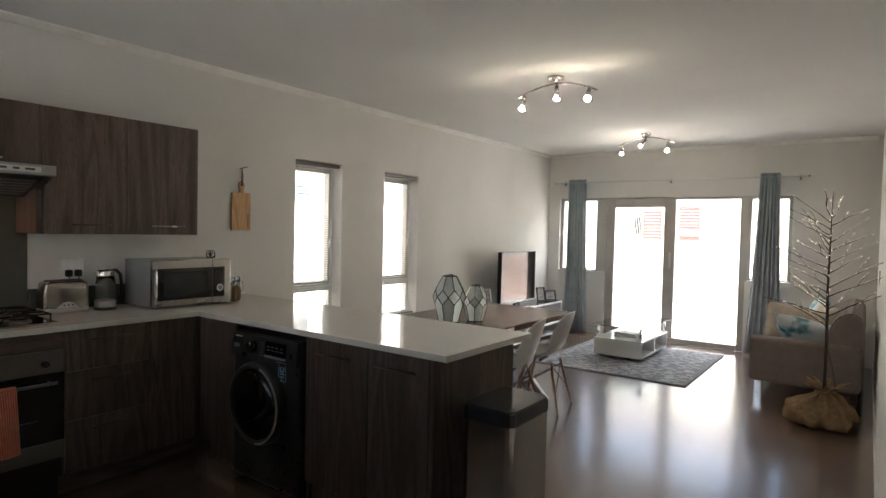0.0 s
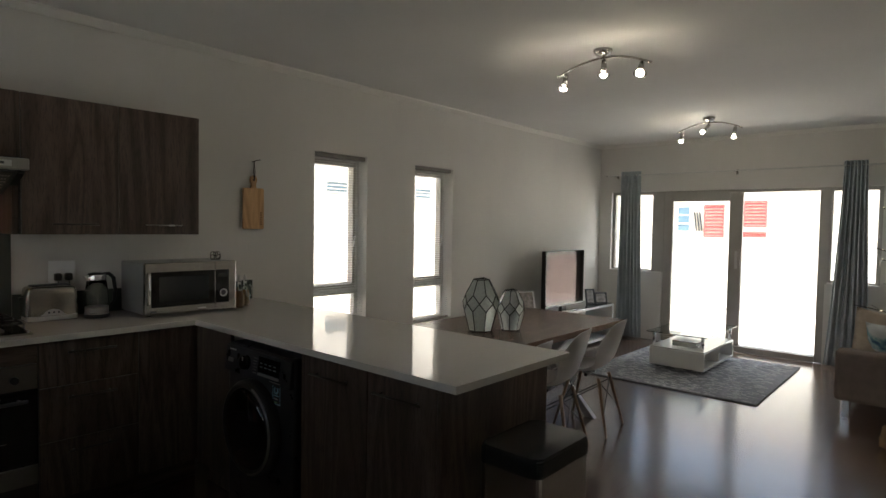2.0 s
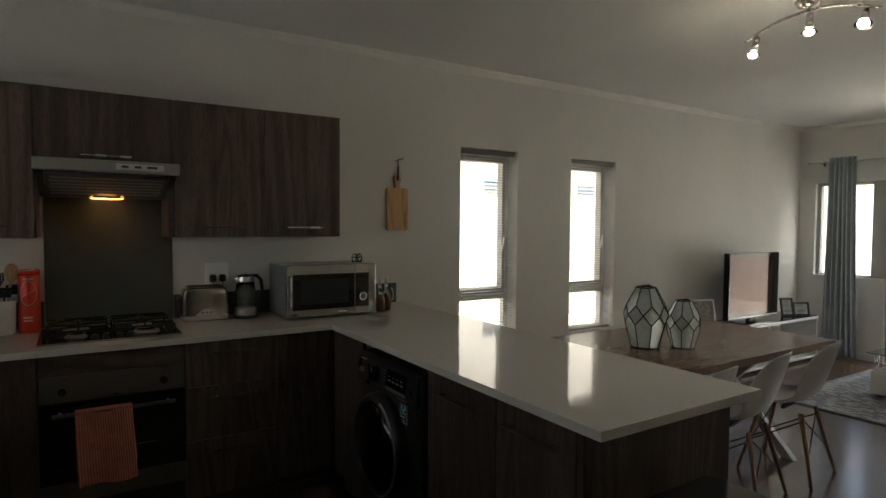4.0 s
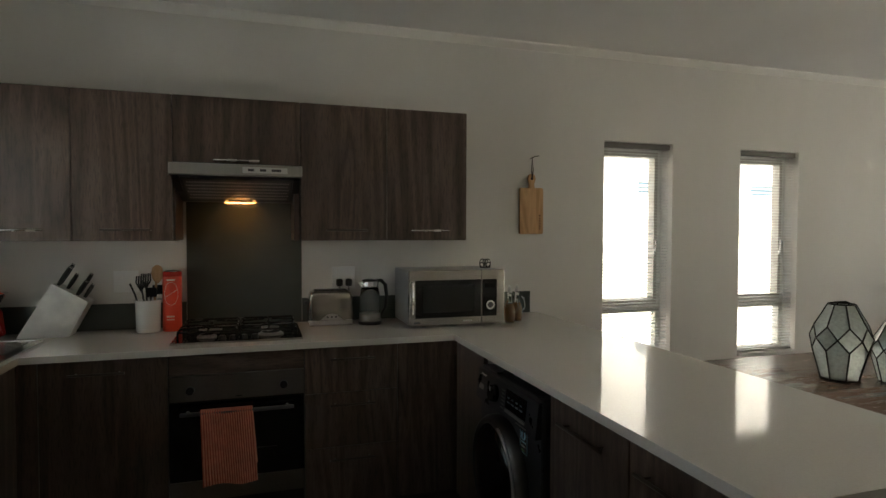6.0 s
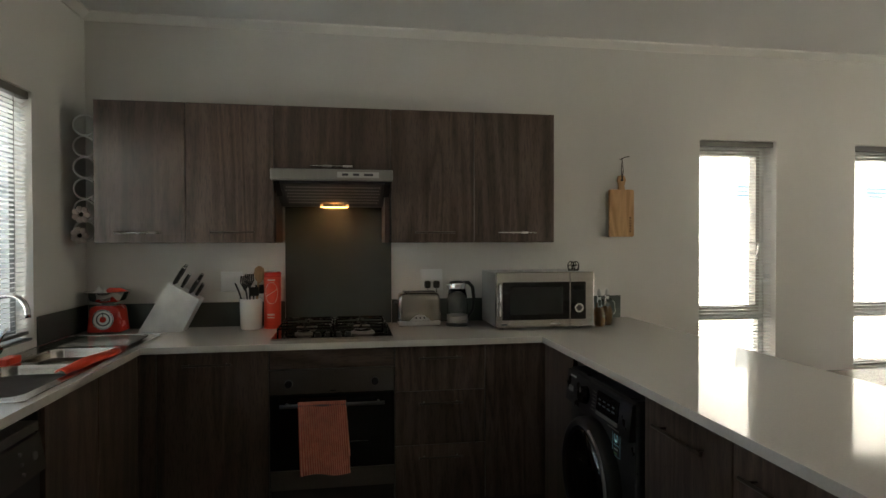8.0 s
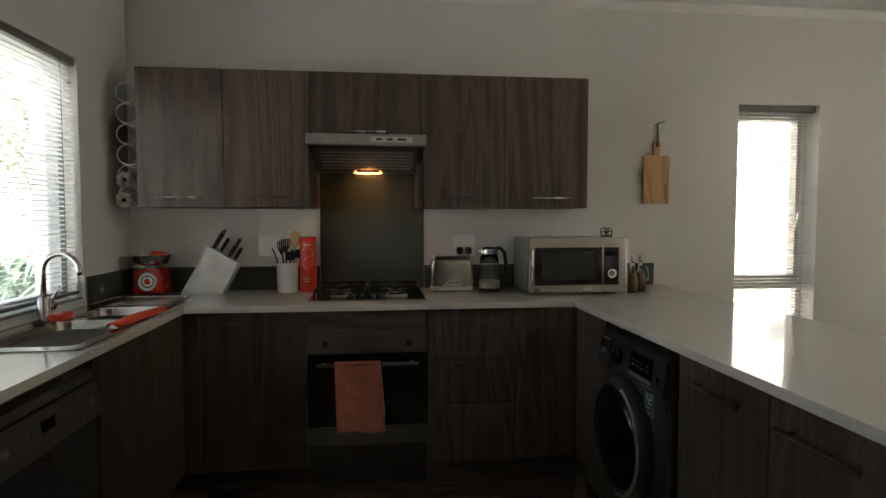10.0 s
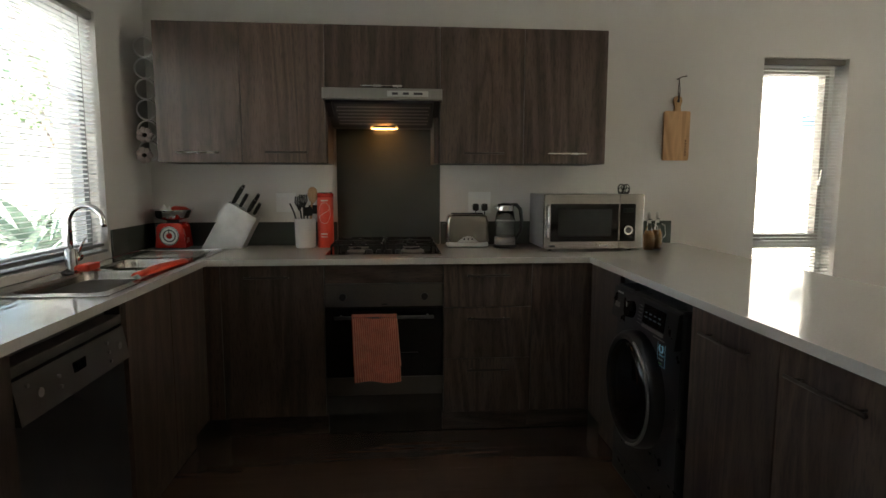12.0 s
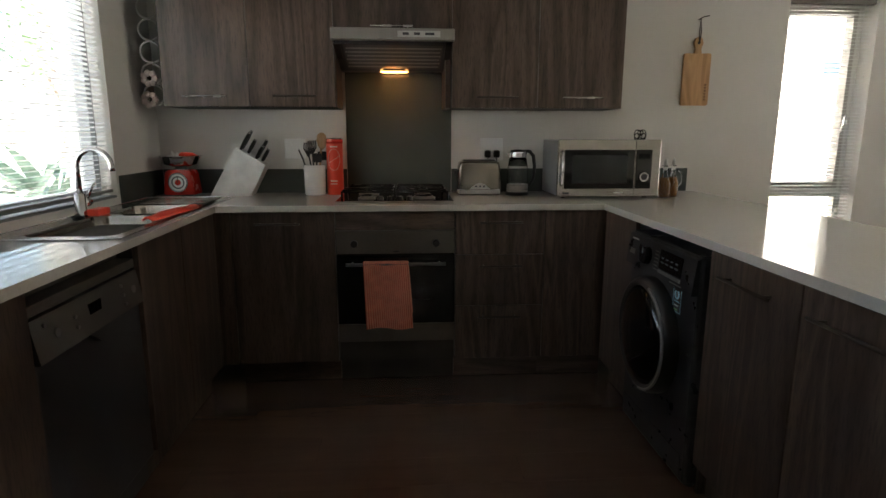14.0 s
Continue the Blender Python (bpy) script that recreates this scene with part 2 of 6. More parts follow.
WHITEGLOSS = material("white_gloss_lacquer", (0.78, 0.78, 0.77), 0.15, vary=0.02)
PALEFRAME = material("pale_grey_aluminium", (0.62, 0.61, 0.58), 0.4, 0.1, vary=0.05)
PVCFRAME = material("grey_beige_aluminium", (0.42, 0.40, 0.37), 0.45, 0.1, vary=0.05)
GREYGLASS = material("grey_painted_glass", (0.076, 0.087, 0.078), 0.18, vary=0.06)
PANE = glass("window_glass", (1, 1, 1), 0.0, 1.1)
HANDLE = material("satin_nickel", (0.52, 0.50, 0.47), 0.26, 1.0, vary=0.05)
RED = material("red_enamel", (0.55, 0.03, 0.02), 0.25, vary=0.06)
REDPLASTIC = material("orange_red_plastic", (0.75, 0.06, 0.025), 0.4, vary=0.08)
TOWEL = material("coral_cotton", (0.62, 0.16, 0.10), 0.95, vary=0.15, scale=30, bump=0.5, bump_scale=350)
TOWEL_STRIPE = material("coral_cotton_pale", (0.70, 0.30, 0.22), 0.95, vary=0.15, scale=30, bump=0.5, bump_scale=350)
CERAMIC = material("white_glazed_ceramic", (0.78, 0.77, 0.75), 0.12, vary=0.02)
WASHER = material("dark_graphite_enamel", (0.030, 0.030, 0.033), 0.30, 0.3, vary=0.1)
SATINWHITE = material("satin_silver_paint", (0.62, 0.62, 0.60), 0.35, 0.25, vary=0.05)
BEECH = wood("beech", (0.42, 0.22, 0.09), (0.66, 0.40, 0.20), 0.5)
SPOONWOOD = wood("pale_spoon_wood", (0.45, 0.26, 0.12), (0.62, 0.40, 0.22), 0.6, stretch=(40, 40, 4))
CLEAR = glass("clear_glass", (0.97, 1.0, 0.99), 0.0, 1.45)
AMBER = material("amber_oil", (0.26, 0.11, 0.03), 0.1, vary=0.1)
DISPLAY = material("display_segment", (0.12, 0.16, 0.18), 0.3)
LEATHERCORD = material("dark_leather_cord", (0.04, 0.025, 0.02), 0.7)
LAMPGLOW = glow("hood_lamp_glow", (1.0, 0.42, 0.12), 2.3)
PETAL = material("pale_pink_paper", (0.62, 0.52, 0.50), 0.8, vary=0.15, scale=20)
SLATMAT = material("white_blind_slat", (0.72, 0.72, 0.71), 0.4, vary=0.03)
RAILMAT = material("grey_blind_rail", (0.22, 0.21, 0.20), 0.5, vary=0.05)
CURTAIN = material("blue_grey_curtain", (0.42, 0.475, 0.51), 0.9, vary=0.1, scale=5, bump=0.3, bump_scale=300)
SOFA = material("taupe_woven_upholstery", (0.23, 0.185, 0.165), 0.9, vary=0.1, scale=14, bump=0.5, bump_scale=260)
BEIGE = material("beige_linen", (0.50, 0.42, 0.34), 0.9, vary=0.1, scale=20, bump=0.4, bump_scale=300)
BURLAP = material("burlap", (0.25, 0.16, 0.085), 0.95, vary=0.25, scale=25, bump=0.8, bump_scale=180)
TWIG = material("dark_brown_twig", (0.045, 0.028, 0.02), 0.7, vary=0.2)
LED = glow("warm_led", (1.0, 0.86, 0.66), 1.0)
BULB = glow("warm_bulb", (1.0, 0.93, 0.80), 14.0)
TABLEWOOD = wood("brown_table_wood", (0.115, 0.070, 0.052), (0.175, 0.113, 0.088), 0.26, stretch=(10, 0.8, 10), ring=0.9, streak=0.7, bump=0.04)
LEGWOOD = wood("beech_leg", (0.17, 0.105, 0.07), (0.32, 0.21, 0.14), 0.45, stretch=(60, 60, 5))
SHELL = material("white_chair_shell", (0.74, 0.73, 0.72), 0.32, vary=0.02)
RUG = material("grey_wool_rug", (0.21, 0.22, 0.25), 0.95, vary=0.2, scale=30, bump=0.6, bump_scale=220)
RUGPALE = material("pale_wool_rug", (0.50, 0.52, 0.55), 0.95, vary=0.15, scale=30, bump=0.6, bump_scale=220)
LEAD = material("black_lead", (0.015, 0.015, 0.016), 0.5, 0.4)
LANTERNGLASS = material("mottled_pale_glass", (0.78, 0.86, 0.84), 0.22, vary=0.14, scale=70, bump=0.4, bump_scale=140, coat=0.3)
LANTERNGLASS.node_tree.nodes["Principled BSDF"].inputs["Transmission Weight"].default_value = 0.45
SCREEN = material("black_tv_screen", (0.006, 0.006, 0.007), 0.05, vary=0.05, rough_vary=0.01, spec=0.5)
SOFTGREY = material("grey_metal_leg", (0.5, 0.5, 0.52), 0.35, 0.3, vary=0.05)
PHOTO = material("muted_photo_print", (0.30, 0.27, 0.25), 0.4, vary=0.5, scale=25)
SATIN = glass("greenish_glass", (0.86, 0.97, 0.94), 0.0, 1.45)


def floral():
    """Pale cotton with loose blue and teal blotches."""
    m = material("blue_floral_cotton", (0.6, 0.6, 0.6), 0.9, bump=0.3, bump_scale=300)
    t = m.node_tree
    ramp = [n for n in t.nodes if n.type == "VALTORGB"][0]
    ramp.color_ramp.elements[0].position, ramp.color_ramp.elements[0].color = 0.36, (0.05, 0.13, 0.25, 1)
    ramp.color_ramp.elements[1].position, ramp.color_ramp.elements[1].color = 0.50, (0.62, 0.66, 0.66, 1)
    e = ramp.color_ramp.elements.new(0.43)
    e.color = (0.22, 0.42, 0.46, 1)
    return m


FLORAL = floral()
FLOORWOOD = wood("brown_laminate", (0.110, 0.067, 0.050), (0.158, 0.100, 0.076), 0.25, stretch=(7, 0.6, 7), ring=0.7, streak=0.7, bump=0.0, rough_vary=0.02, spread=0.05)
SUBFLOOR = material("dark_underlay", (0.03, 0.022, 0.018), 0.8)
RENDER_WHITE = material("white_outdoor_plaster", (0.80, 0.78, 0.74), 0.85, vary=0.05, scale=1.5, bump=0.3, bump_scale=40)
RENDER_CREAM = material("cream_outdoor_plaster", (0.78, 0.72, 0.62), 0.85, vary=0.05, scale=1.5, bump=0.3, bump_scale=40)
SIDEWALL = material("beige_outdoor_plaster", (0.74, 0.70, 0.64), 0.85, vary=0.05, scale=1.5, bump=0.3, bump_scale=40)
PAVING = material("pale_concrete_paving", (0.70, 0.69, 0.66), 0.85, vary=0.12, scale=2.5, bump=0.3, bump_scale=60)
REDPAINT = material("red_painted_shutter", (0.60, 0.13, 0.12), 0.6, vary=0.1)
BLUEGLASS = material("bluish_window", (0.15, 0.25, 0.33), 0.15, vary=0.1)
ROOFTILE = material("brown_roof_sheet", (0.18, 0.11, 0.08), 0.8, vary=0.15)
LEAF = material("grey_green_leaf", (0.15, 0.22, 0.18), 0.55, vary=0.3, scale=8)
FOLIAGE = material("green_foliage", (0.10, 0.18, 0.07), 0.6, vary=0.35, scale=5)
BARK = material("grey_brown_bark", (0.30, 0.25, 0.20), 0.9, vary=0.15, scale=9, bump=0.25, bump_scale=40)
MIDSTEEL = material("grey_steel_panel", (0.17, 0.158, 0.147), 0.36, 0.7, vary=0.06, scale=4)
# handle steel again, its colour darkened for bars that catch little light
SHADEDBAR = material("shaded_steel_bar", (0.10, 0.085, 0.075), 0.35, 0.9, vary=0.05)
DARKFRAME = material("mid_grey_aluminium", (0.28, 0.29, 0.30), 0.45, 0.2, vary=0.06)
TOASTER = material("warm_brushed_steel", (0.42, 0.385, 0.34), 0.2, 1.0, vary=0.02, scale=3)
FILTERMESH = material("filter_aluminium", (0.55, 0.52, 0.48), 0.55, 0.4, vary=0.08)
DULLBUTTON = material("dull_silver_button", (0.30, 0.29, 0.28), 0.4, 0.5, vary=0.05)
FLOORWOOD.node_tree.nodes["Principled BSDF"].inputs["Coat Weight"].default_value = 1.0
FLOORWOOD.node_tree.nodes["Principled BSDF"].inputs["Coat Roughness"].default_value = 0.17
SCREEN.node_tree.nodes["Principled BSDF"].inputs["Specular Tint"].default_value = (1.0, 0.47, 0.40, 1)
GREYCASE = material("grey_casing", (0.34, 0.34, 0.34), 0.35, 0.4, vary=0.05)


# ---------------------------------------------------------------- structure
def wall_mesh(u0, u1, z0, z1, t0, t1, holes, axis):
    """A wall along axis x or y from u0 to u1, between t0 and t1 in thickness, with holes (u0, u1, z0, z1)."""
    bm = bmesh.new()
    us = sorted({u0, u1, *[h[0] for h in holes], *[h[1] for h in holes]})
    zs = sorted({z0, z1, *[h[2] for h in holes], *[h[3] for h in holes]})
    grid = {}

    def solid(i, j):
        if not (0 <= i < len(us) - 1 and 0 <= j < len(zs) - 1):
            return False
        um, zm = (us[i] + us[i + 1]) / 2, (zs[j] + zs[j + 1]) / 2
        return not any(h[0] < um < h[1] and h[2] < zm < h[3] for h in holes)

    def v(i, j, k):
        key = (i, j, k)
        if key not in grid:
            u, z, t = us[i], zs[j], (t0, t1)[k]
            grid[key] = bm.verts.new((u, t, z) if axis == "x" else (t, u, z))
        return grid[key]

    for i in range(len(us) - 1):
        for j in range(len(zs) - 1):
            if not solid(i, j):
                continue
            for k in (0, 1):
                bm.faces.new((v(i, j, k), v(i + 1, j, k), v(i + 1, j + 1, k), v(i, j + 1, k)))
            for di, dj, a, b in ((-1, 0, (i, j), (i, j + 1)), (1, 0, (i + 1, j), (i + 1, j + 1)), (0, -1, (i, j), (i + 1, j)), (0, 1, (i, j + 1), (i + 1, j + 1))):
                if not solid(i + di, j + dj):
                    bm.faces.new((v(*a, 0), v(*b, 0), v(*b, 1), v(*a, 1)))
    return bm


W1 = (3.84, 4.40, 0.55, 2.10)
W2 = (5.00, 5.56, 0.55, 2.09)
WS = (0.55, 2.60, 0.985, 2.125)
GD = (0.92, 2.79, 0.0, 2.03)
GL = (0.18, 0.92, 0.92, 2.03)
GR = (2.79, 3.30, 0.92, 2.03)

solo("wall_west", wall_mesh(-0.08, YF + 0.22, 0, CEIL, -0.22, 0, [W1, W2], "y"), WALL, "warm white plastered wall with two tall windows", kind="structure")
solo("wall_south", wall_mesh(0.0, 2.75, 0, CEIL, YS - 0.22, YS, [WS], "x"), WALL, "warm white plastered wall behind the sink", kind="structure")
solo("wall_north", wall_mesh(0.0, XE, 0, CEIL, YF, YF + 0.22, [GD, GL, GR], "x"), WALL, "warm white plastered wall around the garden doors", kind="structure")
solo("wall_east", bx(XE, XE + 0.2, 1.2, YF + 0.22, 0, CEIL), WALL, "plain warm white plastered wall behind the sofa", kind="structure")
solo("wall_entry_side", bx(XE + 0.2, 5.3, 1.2, 1.4, 0, CEIL), WALL, "plain warm white plastered wall of the entrance", kind="structure")
solo("wall_entry_east", bx(5.3, 5.5, -2.6, 1.4, 0, CEIL), WALL, "plain warm white plastered wall of the entrance", kind="structure")
solo("wall_entry_back", bx(2.55, 5.3, -2.6, -2.4, 0, CEIL), WALL, "plain warm white plastered wall of the entrance", kind="structure")
solo("wall_entry_west", bx(2.55, 2.75, -2.4, YS - 0.22, 0, CEIL), WALL, "plain warm white plastered wall of the entrance", kind="structure")
# slab juts past the sink wall: an added, unseen eave keeping sun out
bm = bx(-0.6, 5.6, -0.75, 9.3, CEIL, CEIL + 0.15)
box(bm, 2.4, 5.6, -2.7, -0.75, CEIL, CEIL + 0.15)
solo("ceiling", bm, CEILING, "smooth off-white painted ceiling", kind="structure")

bm = bmesh.new()
prof = [(0, 0), (0, -0.045), (0.012, -0.045), (0.045, -0.012), (0.045, 0)]
prism(bm, [(a, CEIL + b) for a, b in prof], YS, YF, "y")
solo("cornice_west", bm, CORNICE, "narrow white plaster cornice", kind="structure")
bm = bmesh.new()
prism(bm, [(YF - a, CEIL + b) for a, b in prof], 0.045, XE - 0.045, "x")
solo("cornice_north", bm, CORNICE, "narrow white plaster cornice", kind="structure")
bm = bmesh.new()
prism(bm, [(YS + a, CEIL + b) for a, b in prof], 0.045, 2.75, "x")
solo("cornice_south", bm, CORNICE, "narrow white plaster cornice", kind="structure")
solo("baseboard_east", bx(XE - 0.014, XE, 1.2, YF - 0.014, 0.004, 0.08, bevel=0.003), TRIM, "white painted skirting board", kind="structure")
bm = bmesh.new()
box(bm, 0.014, GD[0] - 0.02, YF - 0.014, YF, 0.004, 0.08, bevel=0.003)
box(bm, GD[1] + 0.02, XE - 0.014, YF - 0.014, YF, 0.004, 0.08, bevel=0.003)
solo("baseboard_north", bm, TRIM, "white painted skirting board", kind="structure")
solo("baseboard_west", bx(0, 0.014, 3.4, YF - 0.014, 0.004, 0.08, bevel=0.003), TRIM, "white painted skirting board", kind="structure")


# ---------------------------------------------------------------- kitchen units
def bar_handle(parent, p, length, axis, out, mat=None, label="brushed steel bar handle"):
    """A slim bar on two posts; axis the bar's direction, out the way off the door."""
    a, o, p = Vector(axis), Vector(out), Vector(p)
    bm = bmesh.new()
    tube(bm, [p - a * length / 2 + o * 0.028, p + a * length / 2 + o * 0.028], 0.0055, 8)
    for s in (-0.38, 0.38):
        tube(bm, [p + a * length * s, p + a * length * s + o * 0.028], 0.004, 6)
    return part("handle", bm, mat or HANDLE, parent, label)


def upper_unit(y0, y1, z0, z1, handle, label, dull=False):
    u = thing("wall_cabinet", (0.002, y0, z0), label, "cabinet", "wall cabinets")
    w, h = y1 - y0, z1 - z0
    part("body", bx(0, 0.31, 0.001, w - 0.001, 0, h), CARCASS, u)
    d = part("door", bx(0.312, 0.332, 0.002, w - 0.002, 0.001, h - 0.001, bevel=0.0015, seg=1), CABWOOD, u, "dark grey-brown woodgrain door")
    # dull doors carry the same bar, with the shade put into its colour
    if handle is not None:
        bar_handle(d, (0.332, handle[0], handle[1]), handle[2], (0, 1, 0), (1, 0, 0), *((SHADEDBAR, "steel bar handle with shade put into its colour") if dull else (HANDLE, "brushed steel bar handle")))
    return u


ZB = 1.43
LBL = "dark grey-brown woodgrain wall cabinet with a closed door"
upper_unit(0.312, 0.748, ZB, 2.152, (0.215, 0.052, 0.22), LBL + " beside rack")
upper_unit(0.748, 1.187, ZB, 2.152, (0.235, 0.055, 0.22), LBL, True)
upper_unit(1.187, 1.801, 1.80, 2.152, (0.30, 0.035, 0.22), "short dark woodgrain cabinet above the cooker hood")
upper_unit(1.801, 2.262, ZB, 2.152, (0.24, 0.055, 0.22), LBL, True)
upper_unit(2.262, 2.726, ZB, 2.152, (0.24, 0.055, 0.22), LBL + " at row end")
# cheek boards that show beside the hood
for y in (1.168, 1.799):
    solo("cabinet_side_panel", bx(0.002, 0.31, y, y + 0.027, ZB, 1.798) if y < 1.5 else bx(0.002, 0.31, 1.7685, 1.7955, ZB, 1.798), CABWOOD, "dark woodgrain side panel beside the cooker hood", "panel")


def base_unit_x(y0, y1, drawers, handle, label):
    """A floor unit on the long wall, its doors facing +x. drawers: heights of the fronts from the top down."""
    u = thing("base_cabinet", (0.027, y0, 0.0), label, "cabinet", "base cabinets")
    w = y1 - y0
    part("body", bx(0, 0.575, 0.001, w - 0.001, 0.13, C - 0.032), CARCASS, u)
    part("plinth", bx(0.5, 0.516, 0.0, w, 0.004, 0.13), CABWOOD_Y, u)
    z = C - 0.036
    for h in drawers:
        d = part("door" if len(drawers) == 1 else "drawer_front", bx(0.577, 0.597, 0.002, w - 0.002, z - h + 0.003, z, bevel=0.0015, seg=1), CABWOOD, u, "dark woodgrain front")
        if handle:
            bar_handle(d, (0.597, w / 2 if len(drawers) > 1 else w * 0.45, z - 0.055), 0.22, (0, 1, 0), (1, 0, 0), SHADEDBAR, "steel bar handle with shade put into its colour")
        z -= h
    return u


H = C - 0.036 - 0.13
base_unit_x(0.69, 1.197, [H], True, "dark grey-brown woodgrain base cabinet beside the oven")
base_unit_x(1.797, 2.255, [0.225, 0.27, H - 0.495], True, "dark woodgrain unit of three drawers")
base_unit_x(2.255, 2.60, [H], False, "dark woodgrain corner base cabinet")


def base_unit_y(x0, x1, face, way, label, handle=True, name="base_cabinet"):
    """A floor unit with its door facing along y; face is the door's front, way +1 or -1."""
    u = thing(name, (x0, face, 0.0), label, "cabinet", "base cabinets")
    w = x1 - x0
    s = lambda a, b: (min(-way * a, -way * b), max(-way * a, -way * b))
    part("body", bx(0.001, w - 0.001, *s(0.022, 0.50), 0.13, C - 0.032), CARCASS, u)
    part("plinth", bx(0, w, *s(0.06, 0.076), 0.004, 0.13), CABWOOD, u)
    d = part("door", bx(0.002, w - 0.002, *s(0, 0.02), 0.133, C - 0.036, bevel=0.0015, seg=1), CABWOOD, u, "dark woodgrain front")
    if handle:
        bar_handle(d, (w / 2, 0, C - 0.105), 0.26, (1, 0, 0), (0, way, 0), SHADEDBAR, "steel bar handle with shade put into its colour")
    return u


PF = 2.562        # peninsula front
base_unit_y(1.665, 2.122, PF, -1, "dark woodgrain cabinet in the peninsula beside the washing machine")
base_unit_y(2.122, 2.502, PF, -1, "dark woodgrain cabinet at the end of the peninsula")
solo("peninsula_end_panel", bx(2.505, 2.53, PF, 3.28, 0.004, C - 0.032, bevel=0.0015, seg=1), CABWOOD, "dark woodgrain panel closing the end of the peninsula", "panel")
solo("peninsula_back_panel", bx(0.002, 2.503, 3.26, 3.28, 0.004, C - 0.032), CABWOOD, "dark woodgrain panel closing the back of the peninsula", "panel")
solo("peninsula_filler_panel", bx(0.652, 1.03, PF, PF + 0.02, 0.13, C - 0.036), CABWOOD, "dark woodgrain filler panel beside the washing machine", "panel")
solo("peninsula_plinth", bx(0.652, 1.03, PF + 0.06, PF + 0.076, 0.004, 0.128), CABWOOD, "dark woodgrain plinth strip", "panel")
solo("washer_gable_panel", bx(1.648, 1.663, PF + 0.03, 3.25, 0.004, C - 0.032), CABWOOD, "dark woodgrain side panel beside the washing machine", "panel")
SF = 0.612        # sink run front
base_unit_y(0.652, 1.052, SF, 1, "dark woodgrain cabinet under the sink", handle=False)
base_unit_y(1.052, 1.455, SF, 1, "dark woodgrain cabinet under the sink beside the dishwasher", handle=False)
solo("sink_run_filler_panel", bx(2.066, 2.27, SF - 0.022, SF - 0.002, 0.13, C - 0.036), CABWOOD, "dark woodgrain filler panel beside the dishwasher", "panel")
solo("sink_run_end_panel", bx(2.272, 2.295, YS + 0.004, SF, 0.004, C - 0.032), CABWOOD, "dark woodgrain panel at the end of the sink run", "panel")
bm = bx(0.600, 0.6255, SF - 0.03, 0.689, 0.13, C - 0.036)
box(bm, 0.6257, 0.651, SF - 0.03, SF - 0.001, 0.13, C - 0.036)
solo("corner_filler_panel", bm, CABWOOD, "dark woodgrain corner filler", "panel")

# worktop: one L-and-peninsula slab with a cut-out for the sink
HOLE = (0.60, 1.51, 0.235, 0.57)
T0, T1 = C - 0.03, C


def slab(name, x0, x1, y0, y1, parent, hole=None):
    """A stone slab with a softened upper rim and, for the sink, a cut-out."""
    bm = bmesh.new()
    xs = sorted({x0, x1, *(hole[:2] if hole else ())})
    ys = sorted({y0, y1, *(hole[2:] if hole else ())})
    cells = {(i, j) for i in range(len(xs) - 1) for j in range(len(ys) - 1) if not (hole and (i, j) == (1, 1))}
    vs = {}

    def v(i, j, k):
        if (i, j, k) not in vs:
            vs[(i, j, k)] = bm.verts.new((xs[i], ys[j], (T0, T1)[k]))
        return vs[(i, j, k)]

    rim = []
    for i, j in sorted(cells):
        for k in (0, 1):
            bm.faces.new((v(i, j, k), v(i + 1, j, k), v(i + 1, j + 1, k), v(i, j + 1, k)))
        for di, dj, a, b in ((-1, 0, (i, j), (i, j + 1)), (1, 0, (i + 1, j), (i + 1, j + 1)), (0, -1, (i, j), (i + 1, j)), (0, 1, (i, j + 1), (i + 1, j + 1))):
            if (i + di, j + dj) not in cells:
                bm.faces.new((v(*a, 0), v(*b, 0), v(*b, 1), v(*a, 1)))
                rim.append((v(*a, 1), v(*b, 1)))
    edges = [e for e in (bm.edges.get(p) for p in rim) if e]
    bmesh.ops.bevel(bm, geom=edges, offset=0.0012, segments=2, affect="EDGES", profile=0.5)
    return part(name, bm, STONE, parent)


top = thing("worktop", (0, 0, 0), "glossy pale stone worktop running round the kitchen into a peninsula", "worktop")
slab("sink_slab", 0.002, 2.32, YS + 0.002, SF + 0.02, top, HOLE)
slab("hob_slab", 0.002, 0.65, SF + 0.0205, 2.5475, top)
slab("peninsula_slab", 0.002, 2.605, 2.548, 3.34, top)
solo("splashback", bx(0.002, 0.008, 1.21, 1.825, C + 0.001, 1.655), GREYGLASS, "dark grey glass splashback behind the hob", "splashback")
solo("upstand_west", bx(0.002, 0.012, YS + 0.013, 1.208, C + 0.001, 1.09), GREYGLASS, "dark grey glass upstand strip", "upstand")
solo("upstand_end", bx(0.002, 0.012, 1.827, 3.285, C + 0.001, 1.09), GREYGLASS, "dark grey glass upstand strip", "upstand")
solo("upstand_south", bx(0.014, WS[0] - 0.02, YS + 0.002, YS + 0.012, C + 0.001, 1.09), GREYGLASS, "dark grey glass upstand strip", "upstand")


